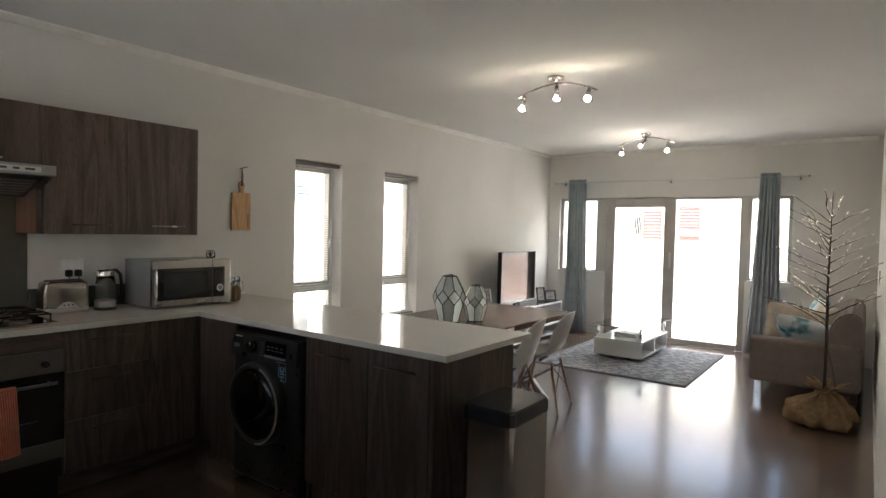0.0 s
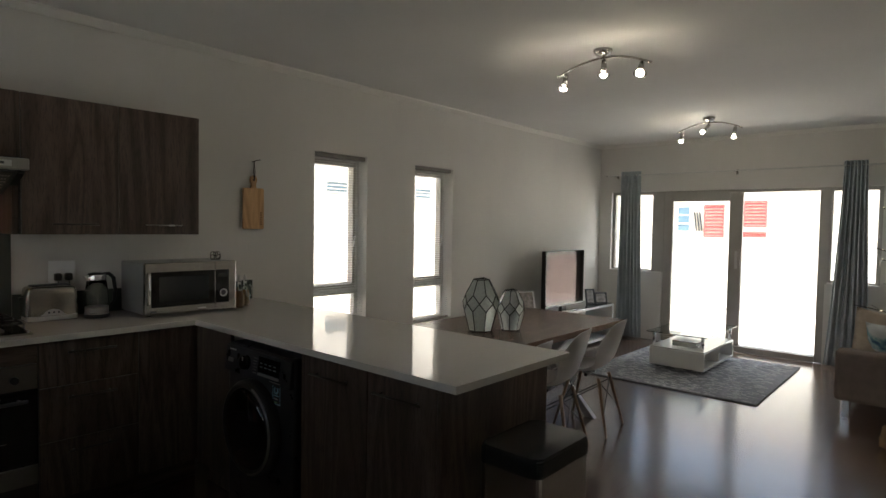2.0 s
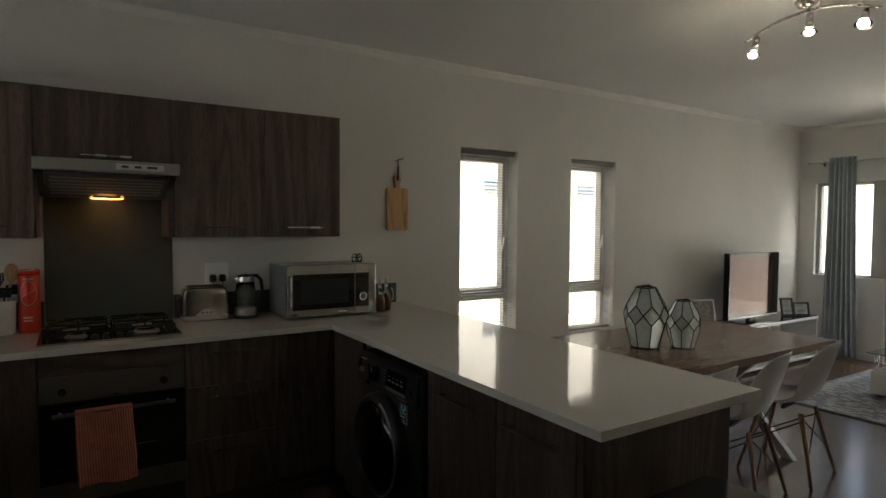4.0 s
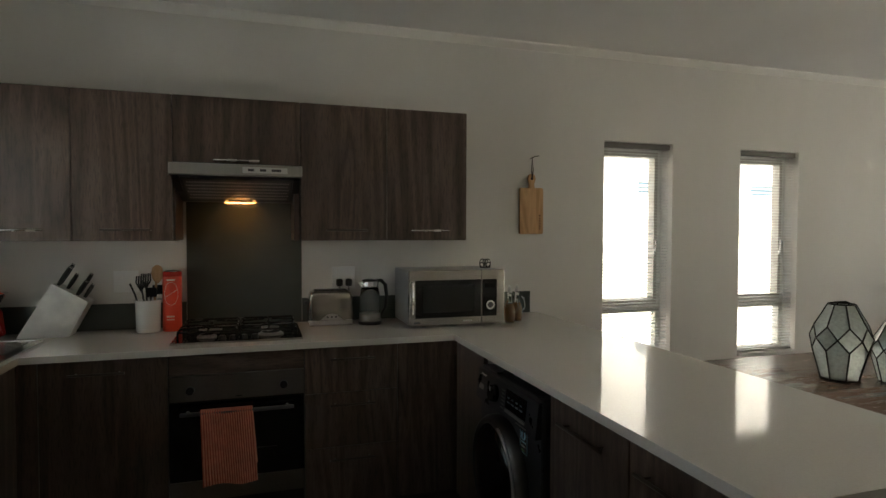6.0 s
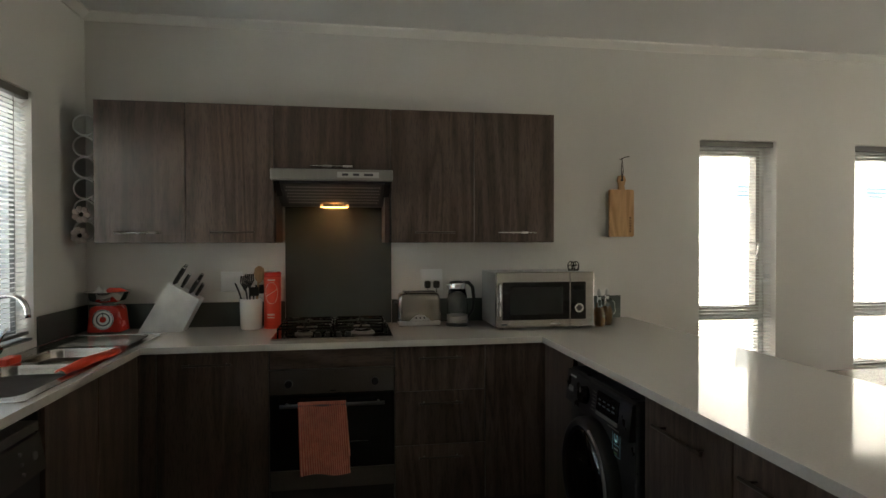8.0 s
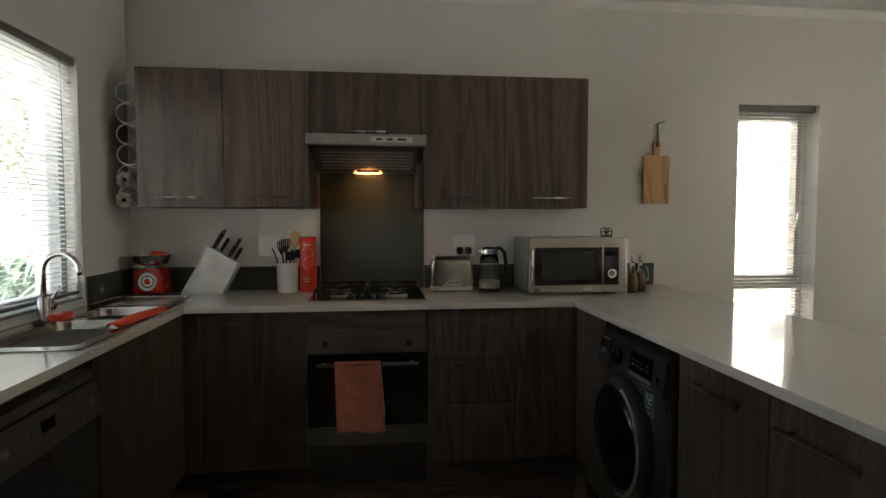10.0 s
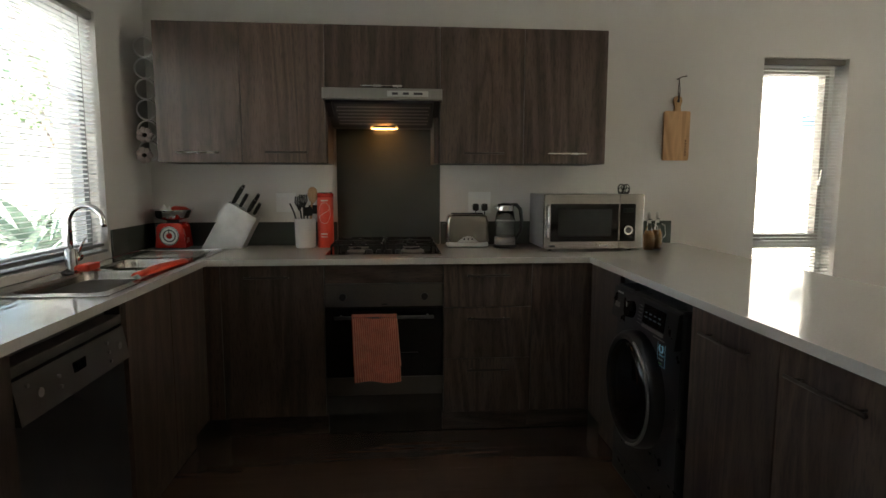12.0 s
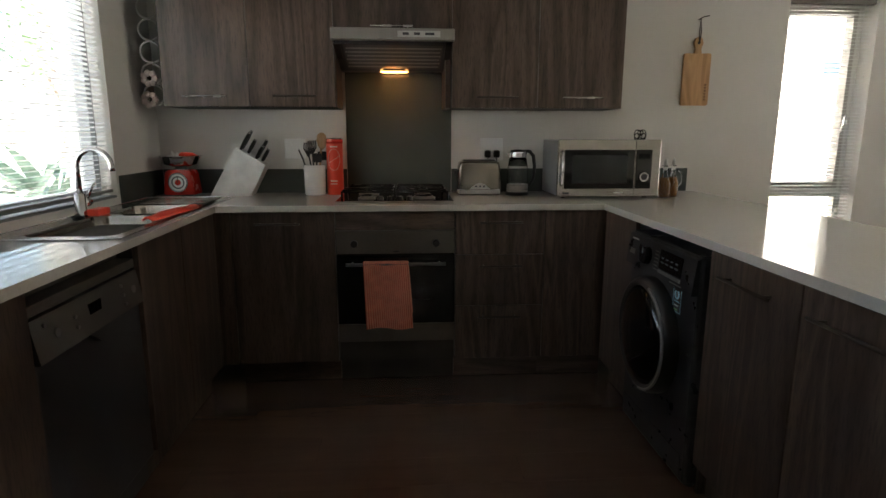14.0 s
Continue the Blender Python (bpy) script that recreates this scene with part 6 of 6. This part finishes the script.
def television():
    u = thing("television", (0.30, 7.33, 0.5005), "flat television with a glossy black screen", "television", rz=0)
    w, h = 0.93, 0.68
    part("stand", prism(bmesh.new(), rounded(-0.11, 0.11, -0.24, 0.24, 0.05), 0.0, 0.014, "z"), BLACKGLASS, u, "black glass stand")
    part("neck", bx(-0.025, 0.02, -0.06, 0.06, 0.0145, 0.07, bevel=0.004), BLACK, u)
    fr = part("frame", bx(-0.03, 0.03, -w / 2, w / 2, 0.055, 0.055 + h, bevel=0.008), GLOSSBLACK, u, "glossy black frame")
    part("screen", bx(0.0305, 0.033, -w / 2 + 0.045, w / 2 - 0.045, 0.125, 0.055 + h - 0.045), SCREEN, fr, "black glass screen")
    part("trim", bx(0.0305, 0.032, -w / 2 + 0.01, w / 2 - 0.01, 0.062, 0.080), SATINWHITE, fr, "silver lower trim")
    return u


television()


def photo_frame(x, y, z, w, h, rz, m, label):
    u = thing("photo_frame", (x, y, z), label, "photo frame", "photo frames", rz)
    t = 0.018
    k = 0.22
    bm = bmesh.new()
    for a, b, c, d in ((-w / 2, w / 2, 0, t), (-w / 2, w / 2, h - t, h), (-w / 2, -w / 2 + t, t, h - t), (w / 2 - t, w / 2, t, h - t)):
        box(bm, 0, 0.016, a, b, c, d)
    bmesh.ops.transform(bm, matrix=Matrix.Rotation(-k, 4, "Y"), verts=bm.verts)
    part("frame", bm, m, u)
    bm = bx(0.004, 0.007, -w / 2 + t, w / 2 - t, t, h - t)
    bmesh.ops.transform(bm, matrix=Matrix.Rotation(-k, 4, "Y"), verts=bm.verts)
    part("print", bm, PHOTO, u, "muted printed picture")
    bm = bmesh.new()
    tube(bm, [(-0.25 * h * 0.6, 0, h * 0.6 - 0.02), (-0.42 * h * 0.9, 0, 0.003)], 0.004, 6)
    part("stand_leg", bm, m, u)
    return u


photo_frame(0.26, 8.14, 0.501, 0.15, 0.20, -25, BLACK, "small dark photo frame beside the television")
photo_frame(0.33, 8.30, 0.501, 0.19, 0.15, -30, BLACK, "small dark photo frame at the unit's end")
photo_frame(0.24, 6.62, 0.501, 0.26, 0.28, -20, WHITE, "white photo frame leaning on the TV unit")


def puff(name, w, h, t, mat, m, label, n=10):
    """A filled cushion, pinched along its edges."""
    bm = bmesh.new()
    top, bot = [], []
    for side, rows in ((1, top), (-1, bot)):
        for j in range(n + 1):
            row = []
            for i in range(n + 1):
                a, b = -1 + 2 * i / n, -1 + 2 * j / n
                f = max(0, (1 - abs(a) ** 3) * (1 - abs(b) ** 3)) ** 0.55
                px = a * w / 2 * (1 - 0.05 * (1 - abs(b)))
                pz = b * h / 2 * (1 - 0.05 * (1 - abs(a)))
                row.append(bm.verts.new((px, side * t / 2 * f + 0.006 * math.sin(5 * a + 3 * b), pz)))
            rows.append(row)
    for rows in (top, bot):
        for j in range(n):
            for i in range(n):
                bm.faces.new((rows[j][i], rows[j][i + 1], rows[j + 1][i + 1], rows[j + 1][i])).smooth = True
    bmesh.ops.remove_doubles(bm, verts=bm.verts, dist=0.001)
    ob = solo(name, bm, mat, label, "cushion")
    ob.matrix_world = m
    return ob


def sofa():
    u = thing("sofa", (3.19, 6.68, 0.0), "taupe upholstered sofa on chrome feet against the wall", "sofa")
    d, l = 0.89, 1.90
    part("base", bx(0.03, d - 0.04, 0.17, l - 0.17, 0.15, 0.30, bevel=0.02), SOFA, u)
    for y in (0.0, l - 0.17):
        part("armrest", bx(0, d - 0.02, y, y + 0.17, 0.14, 0.56, bevel=0.035, seg=4), SOFA, u, "padded taupe armrest")
    bm = bmesh.new()
    prism(bm, [(d - 0.30, 0.30), (d - 0.27, 0.66), (d - 0.24, 0.76), (d - 0.17, 0.83), (d - 0.08, 0.85), (d - 0.01, 0.79), (d, 0.68), (d, 0.15), (d - 0.2, 0.15)], 0.05, l - 0.06)
    bmesh.ops.bevel(bm, geom=list(bm.edges), offset=0.022, segments=3, affect="EDGES")
    part("backrest", bm, SOFA, u, "taupe upholstered backrest")
    for k in (0, 1):
        y = 0.175 + k * 0.78
        part("seat_cushion", bx(-0.005, d - 0.28, y, y + 0.77, 0.302, 0.44, bevel=0.035, seg=4), SOFA, u, "taupe seat cushion")
    for x in (0.05, d - 0.10):
        for y in (0.06, l - 0.06):
            part("foot", bx(x, x + 0.06, y - 0.03, y + 0.03, 0.0, 0.142, bevel=0.004), CHROME, u, "square chrome foot")
    return u


sofa()
puff("cushion", 0.44, 0.44, 0.16, BEIGE, pose(3.46, 7.20, 0.625, -24, 12, 22), "beige linen cushion leaning on the sofa arm")
puff("cushion", 0.52, 0.46, 0.15, FLORAL, pose(3.61, 7.04, 0.575, 42, 9, -6), "pale cushion with a blue and teal floral print")
puff("cushion", 0.42, 0.42, 0.16, BEIGE, pose(3.74, 7.35, 0.64, -18, 0, -68), "beige linen cushion against the sofa back")
puff("cushion", 0.44, 0.44, 0.15, FLORAL, pose(3.66, 7.75, 0.66, -15, 0, -75), "pale cushion with a blue and teal floral print")


def twig_tree():
    u = thing("twig_light_tree", (3.825, 6.11, 0.0), "dark twig tree with small glowing lights in a burlap sack", "light tree")
    rnd = random.Random(21)
    part("trunk", tube(bmesh.new(), [(0, 0, 0.10), (0.004, 0, 0.6), (-0.004, 0, 1.1), (0.0, 0, 1.5), (0.004, 0, 1.89)], [0.014, 0.013, 0.010, 0.007, 0.003], 8), TWIG, u, "thin dark trunk")

    def bead(bm, p, r):
        lathe(bm, [(r * 0.3, -r), (r * 0.85, -r * 0.5), (r, 0), (r * 0.85, r * 0.5), (r * 0.3, r)], 8, p)

    n = 30
    for k in range(n):
        f = k / n
        z = 0.80 + 0.92 * f + rnd.uniform(-0.015, 0.015)
        az = (k % 2) * math.pi + rnd.uniform(-0.8, 0.8) + radians(36)
        if k % 6 == 0:
            az += math.pi / 2
        ln = (0.48 - 0.22 * f) * rnd.uniform(0.8, 1.08)
        rise = rnd.uniform(0.30, 0.85) + 0.45 * f
        out = Vector((math.cos(az), math.sin(az), 0))
        side = Vector((-out.y, out.x, 0))
        sway = rnd.uniform(-0.05, 0.05)
        pts = [out * (ln * i / 6) + side * (sway * math.sin(i * 0.9)) * 0.4 + Vector((0, 0, z + ln * rise * (i / 6 * 0.8 - 0.1 * (i / 6) ** 2) + rnd.uniform(-0.004, 0.004))) for i in range(7)]
        br = part("branch", tube(bmesh.new(), pts, [0.0052, 0.0046, 0.004, 0.0036, 0.003, 0.0026, 0.002], 6), TWIG, u)
        forks = []
        for j, sg in ((2, 1), (3, -1)):
            if rnd.random() < 0.3:
                d = (out * 0.8 + side * sg * rnd.uniform(0.3, 0.7) + Vector((0, 0, rise + rnd.uniform(0.1, 0.5)))).normalized()
                fl = ln * rnd.uniform(0.28, 0.45)
                q = [pts[j] + d * fl * i / 3 + Vector((0, 0, 0.01 * math.sin(i))) for i in range(4)]
                part("twig", tube(bmesh.new(), q, [0.003, 0.0026, 0.0022, 0.0018], 5), TWIG, br)
                forks += q[1:]
        bm = bmesh.new()
        for p in pts[1:] + forks:
            if rnd.random() < 0.75:
                bead(bm, p + Vector((rnd.uniform(-1, 1), rnd.uniform(-1, 1), rnd.uniform(0, 1))) * 0.005, 0.0038 if rnd.random() < 0.3 else 0.0029)
        tagged(part("light_string", bm, LED, br, "tiny glowing warm lights"), kind="stuff")
    bm = bmesh.new()
    for i in range(20):
        z = 1.05 + 0.04 * i
        bead(bm, (0.010 * math.cos(z * 40), 0.010 * math.sin(z * 40), z), 0.0038)
    tagged(part("light_string", bm, LED, u, "tiny glowing warm lights"), kind="stuff")
    part("cable", tube(bmesh.new(), [(0.01, 0.0, 0.62), (0.05, 0.02, 0.46), (0.07, 0.03, 0.34), (0.075, 0.03, 0.27)], 0.003, 6), TWIG, u, "thin dark cable")
    # sack: a slumped cloth with deep pleats gathered at the neck
    bm = bmesh.new()
    prof = [(0.19, 0.004, 0.2), (0.232, 0.025, 0.3), (0.246, 0.065, 0.4), (0.238, 0.105, 0.5), (0.214, 0.145, 0.65), (0.172, 0.178, 0.85), (0.120, 0.205, 1.1), (0.074, 0.232, 1.3), (0.050, 0.255, 1.3), (0.046, 0.268, 1.2), (0.074, 0.290, 2.2), (0.112, 0.312, 2.8), (0.135, 0.318, 3.4)]
    m = 96
    rings = []
    for j, (r, z, amp) in enumerate(prof):
        row = []
        for i in range(m):
            a = 2 * math.pi * i / m
            pleat = math.sin(13 * a + 1.8 * math.sin(2 * a + 1) + 0.25 * j) + 0.5 * math.sin(21 * a + 2.0 * math.cos(3 * a))
            lump = noise.noise((1.6 * math.cos(a), 1.6 * math.sin(a), z * 6)) + 0.7 * noise.noise((4.5 * math.cos(a) + 3, 4.5 * math.sin(a), z * 16)) + 0.35 * noise.noise((11 * math.cos(a), 11 * math.sin(a) + 5, z * 34))
            corner = 0.16 * math.exp(-((a - 3.6) / 0.22) ** 2) * max(0, 1 - abs(z - 0.15) / 0.07)
            rr = r * (1 + 0.075 * amp * pleat + 0.30 * lump * (1 if j < 9 else 0.6) + corner)
            zz = z + (0.030 * lump + 0.010 * pleat * amp * 0.5) * (j > 1)
            row.append(bm.verts.new((rr * math.cos(a), rr * math.sin(a), max(0.002, zz))))
        rings.append(row)
    for a, b in zip(rings, rings[1:]):
        for i in range(m):
            bm.faces.new((a[i], a[(i + 1) % m], b[(i + 1) % m], b[i])).smooth = True
    bm.faces.new(rings[0][::-1])
    sk = part("sack", bm, BURLAP, u, "gathered burlap sack")
    part("tie", tube(bmesh.new(), [(0.056 * math.cos(a * math.pi / 12), 0.056 * math.sin(a * math.pi / 12), 0.262) for a in range(24)], 0.008, 6, closed=True), BURLAP, sk, "burlap tie")
    return u


twig_tree()
sw = thing("light_switch", (XE, 7.12, 1.09), "white plastic light switch on the plastered wall", "light switch")
part("plate", bx(-0.010, -0.0005, 0, 0.09, 0, 0.135, bevel=0.003), WHITE, sw)
part("rocker", bx(-0.014, -0.0102, 0.022, 0.053, 0.03, 0.088, bevel=0.001, seg=1), WHITE, sw)


# ---------------------------------------------------------------- outside
solo("ground", bx(-400, 400, -400, 400, -0.6, -0.12), PAVING, "pale sunlit concrete paving", kind="structure")


def boundary_wall(x0, x1, y0, y1, h, label):
    u = thing("garden_wall", (x0, y0, -0.12), label, "wall")
    w, d = x1 - x0, y1 - y0
    part("wall", bx(0, w, 0, d, 0, h), RENDER_WHITE, u)
    part("coping", bx(-0.03, w + 0.03, -0.03, d + 0.03, h, h + 0.06, bevel=0.01), RENDER_CREAM, u, "cream coping")
    return u


boundary_wall(-3.2, 9.0, 13.8, 14.0, 1.42, "white plastered garden wall in bright sun")
boundary_wall(-12.0, 2.2, -4.6, -4.4, 2.3, "white plastered yard wall behind the plants")


def louvre(name, x0, x1, z0, z1, y, mat, n, parent, label):
    bm = bmesh.new()
    for a, b in ((x0 - 0.05, x0), (x1, x1 + 0.05)):
        box(bm, a, b, y - 0.06, y, z0 - 0.05, z1 + 0.05)
    box(bm, x0, x1, y - 0.06, y, z1, z1 + 0.05)
    box(bm, x0, x1, y - 0.06, y, z0 - 0.05, z0)
    fr = part(name, bm, mat, parent, label)
    h = (z1 - z0) / n
    for k in range(n):
        z = z0 + h * (k + 0.5)
        s = bmesh.new()
        prism(s, [(y - 0.055, z - h * 0.42), (y - 0.045, z - h * 0.42), (y - 0.005, z + h * 0.36), (y - 0.015, z + h * 0.36)], x0, x1, "x")
        part("slat", s, mat, fr)
    return fr


def far_house():
    u = thing("neighbour_house", (0, 25.0, -0.12), "white two-storey house with red louvred shutters", "house")
    part("wall", bx(-16, 14, 0, 6, 0, 6.2), RENDER_CREAM, u, "cream plastered front")
    part("roof", prism(bmesh.new(), [(-0.7, 6.2), (6.7, 6.2), (3.0, 8.0)], -16.6, 14.6, "x"), ROOFTILE, u, "brown pitched roof")
    louvre("red_shutter", -3.50, -2.85, 1.42, 2.60, -0.002, REDPAINT, 9, u, "red louvred shutter")
    louvre("red_shutter", -2.08, -1.38, 1.84, 2.72, -0.002, REDPAINT, 7, u, "red louvred shutter")
    louvre("red_shutter", -2.08, -1.38, 1.46, 1.56, -0.002, REDPAINT, 2, u, "low red louvred strip")
    for k, x in enumerate((-3.95, -3.85, -3.75)):
        part("railing_bar", prism(bmesh.new(), [(x, 2.36), (x + 0.045, 2.36), (x + 0.15, 1.62), (x + 0.105, 1.62)], -0.05, -0.004), DARKSTEEL, u, "dark leaning bar beside the shutter")
    w = part("window", bx(-4.55, -4.12, -0.03, 0.0, 1.55, 2.6), BLUEGLASS, u, "bluish window")
    for z in (1.55, 1.88, 2.22, 2.56):
        part("glazing_bar", bx(-4.59, -4.08, -0.06, -0.031, z, z + 0.05), RENDER_WHITE, w)
    for x in (-12, -8, 3, 7, 11):
        q = part("window", bx(x, x + 1.2, -0.03, 0.0, 3.9, 5.1), BLUEGLASS, u, "bluish window")
        part("window_sill", bx(x - 0.06, x + 1.26, -0.08, 0.0, 3.82, 3.9), RENDER_WHITE, q)
    return u


far_house()


def side_house():
    u = thing("side_house", (-4.0, 0, -0.12), "beige plastered neighbour house with small louvred vents", "house")
    part("wall", bx(-5, 0, -3.0, 18, 0, 5.4), SIDEWALL, u, "beige plastered side wall")
    part("roof", prism(bmesh.new(), [(0.5, 5.4), (-5.5, 5.4), (-2.5, 7.0)], -3.5, 18.5), ROOFTILE, u, "brown pitched roof")
    for y in (7.0, 9.12):
        v = part("vent", bx(0.0, 0.02, y, y + 0.42, 2.15, 2.38), BLUEGLASS, u, "bluish louvred vent")
        for k in range(4):
            part("slat", bx(0.02, 0.045, y - 0.01, y + 0.43, 2.155 + 0.06 * k, 2.18 + 0.06 * k), PVCFRAME, v)
    return u


side_house()


def blade(bm, base, az, length, rise, droop, width):
    """A long tapering leaf, folded along its middle."""
    n = 7
    d = Vector((math.cos(az), math.sin(az), 0))
    s = Vector((-math.sin(az), math.cos(az), 0))
    rows = []
    for i in range(n + 1):
        t = i / n
        p = Vector(base) + d * length * t + Vector((0, 0, length * (rise * t - droop * t * t)))
        w = width * math.sin(math.pi * min(1, 0.18 + 0.82 * t)) if i < n else 0.001
        rows.append([bm.verts.new(p - s * w + Vector((0, 0, w * 0.4))), bm.verts.new(p), bm.verts.new(p + s * w + Vector((0, 0, w * 0.4)))])
    for a, b in zip(rows, rows[1:]):
        for i in range(2):
            bm.faces.new((a[i], a[i + 1], b[i + 1], b[i])).smooth = True


def spiky_plant(x, y, s, seed):
    u = thing("spiky_plant", (x, y, -0.12), "grey-green spiky garden plant outside the sink window", "plant")
    rnd = random.Random(seed)
    part("stem", lathe(bmesh.new(), [(0.09 * s, 0.0), (0.07 * s, 0.4 * s), (0.05 * s, 0.55 * s)], 10), BARK, u)
    for k in range(34):
        bm = bmesh.new()
        blade(bm, (0, 0, 0.5 * s), 2.4 * k + rnd.uniform(-0.2, 0.2), s * rnd.uniform(0.6, 0.9), rnd.uniform(0.2, 1.3), rnd.uniform(0.3, 0.6), 0.042 * s)
        part("leaf", bm, LEAF, u)
    return u


spiky_plant(-2.15, -1.75, 1.4, 3)
spiky_plant(-1.15, -1.5, 1.0, 8)


def garden_tree(x, y, seed):
    u = thing("garden_tree", (x, y, -0.12), "small garden tree with a bent pale trunk", "tree")
    rnd = random.Random(seed)
    tr = bmesh.new()
    tips = []
    trunk = [Vector((0.35, 0.1, 0)), Vector((0.22, 0.05, 0.9)), Vector((0.0, 0, 1.7)), Vector((-0.15, 0, 2.4)), Vector((-0.1, 0, 3.0))]
    tube(tr, trunk, [0.085, 0.07, 0.06, 0.045, 0.03], 9)
    part("trunk", tr, BARK, u, "bent grey-brown trunk")
    for k in range(9):
        p = trunk[2].lerp(trunk[4], k / 9)
        az = 2.4 * k
        q = p + Vector((math.cos(az) * 0.6, math.sin(az) * 0.6, rnd.uniform(0.2, 0.8)))
        part("limb", tube(bmesh.new(), [p, p.lerp(q, 0.5) + Vector((0, 0, 0.06)), q], [0.025, 0.018, 0.008], 6), BARK, u)
        tips += [q, p.lerp(q, 0.7)]
    verts, faces = [], []
    for tip in tips:
        for _ in range(95):
            c = tip + Vector((rnd.gauss(0, 0.22), rnd.gauss(0, 0.22), rnd.gauss(0, 0.18)))
            a = Vector((rnd.gauss(0, 1), rnd.gauss(0, 1), rnd.gauss(0, 1))).normalized()
            b = a.orthogonal().normalized()
            L, W = rnd.uniform(0.05, 0.09), rnd.uniform(0.012, 0.022)
            i = len(verts)
            verts += [c - a * L / 2, c + b * W, c + a * L / 2, c - b * W]
            faces.append((i, i + 1, i + 2, i + 3))
    me = bpy.data.meshes.new("crown")
    me.from_pydata(verts, [], faces)
    me.materials.append(FOLIAGE)
    ob = new("crown", me)
    ob.parent = u
    tagged(ob, "loose green leaves", kind="stuff")
    return u


garden_tree(-3.6, -2.3, 5)


# ---------------------------------------------------------------- floor, laid in boards
bm = bx(0.0, XE, YS, YF + 0.03, -0.12, -0.0085)
box(bm, 2.75, 5.3, -2.4, YS, -0.12, -0.0085)
box(bm, XE, 5.3, YS, 1.2, -0.12, -0.0085)
floor = solo("floor", bm, SUBFLOOR, "brown woodgrain laminate floor laid in long boards", kind="structure")
PW, PL = 0.192, 1.285
board_meshes = {}
rnd = random.Random(4)
col = 0
x = 0.002
while x < 5.296:
    w = min(PW, 5.298 - x)
    y = -2.398 - PL * ((col * 0.37) % 1.0)
    while y < YF + 0.026:
        low = -2.398 if x > 2.74 - PW + 0.02 else YS
        high = YF + 0.026 if x < XE - 0.03 else 1.2
        y0, y1 = max(y, low), min(y + PL, high)
        if y1 - y0 > 0.02:
            key = (round(w, 3), round(y1 - y0, 3))
            if key not in board_meshes:
                bm = bmesh.new()
                g = 0.0003
                L = y1 - y0
                prism(bm, [(g, -0.008), (g, -0.0004), (g + 0.0004, 0.0), (w - g - 0.0004, 0.0), (w - g, -0.0004), (w - g, -0.008)], g, L - g)
                board_meshes[key] = to_mesh("floorboard", bm, FLOORWOOD)
            ob = new("floorboard", board_meshes[key])
            ob.location = (x, y0, 0)
            ob.parent = floor
        y += PL
    x += PW
    col += 1
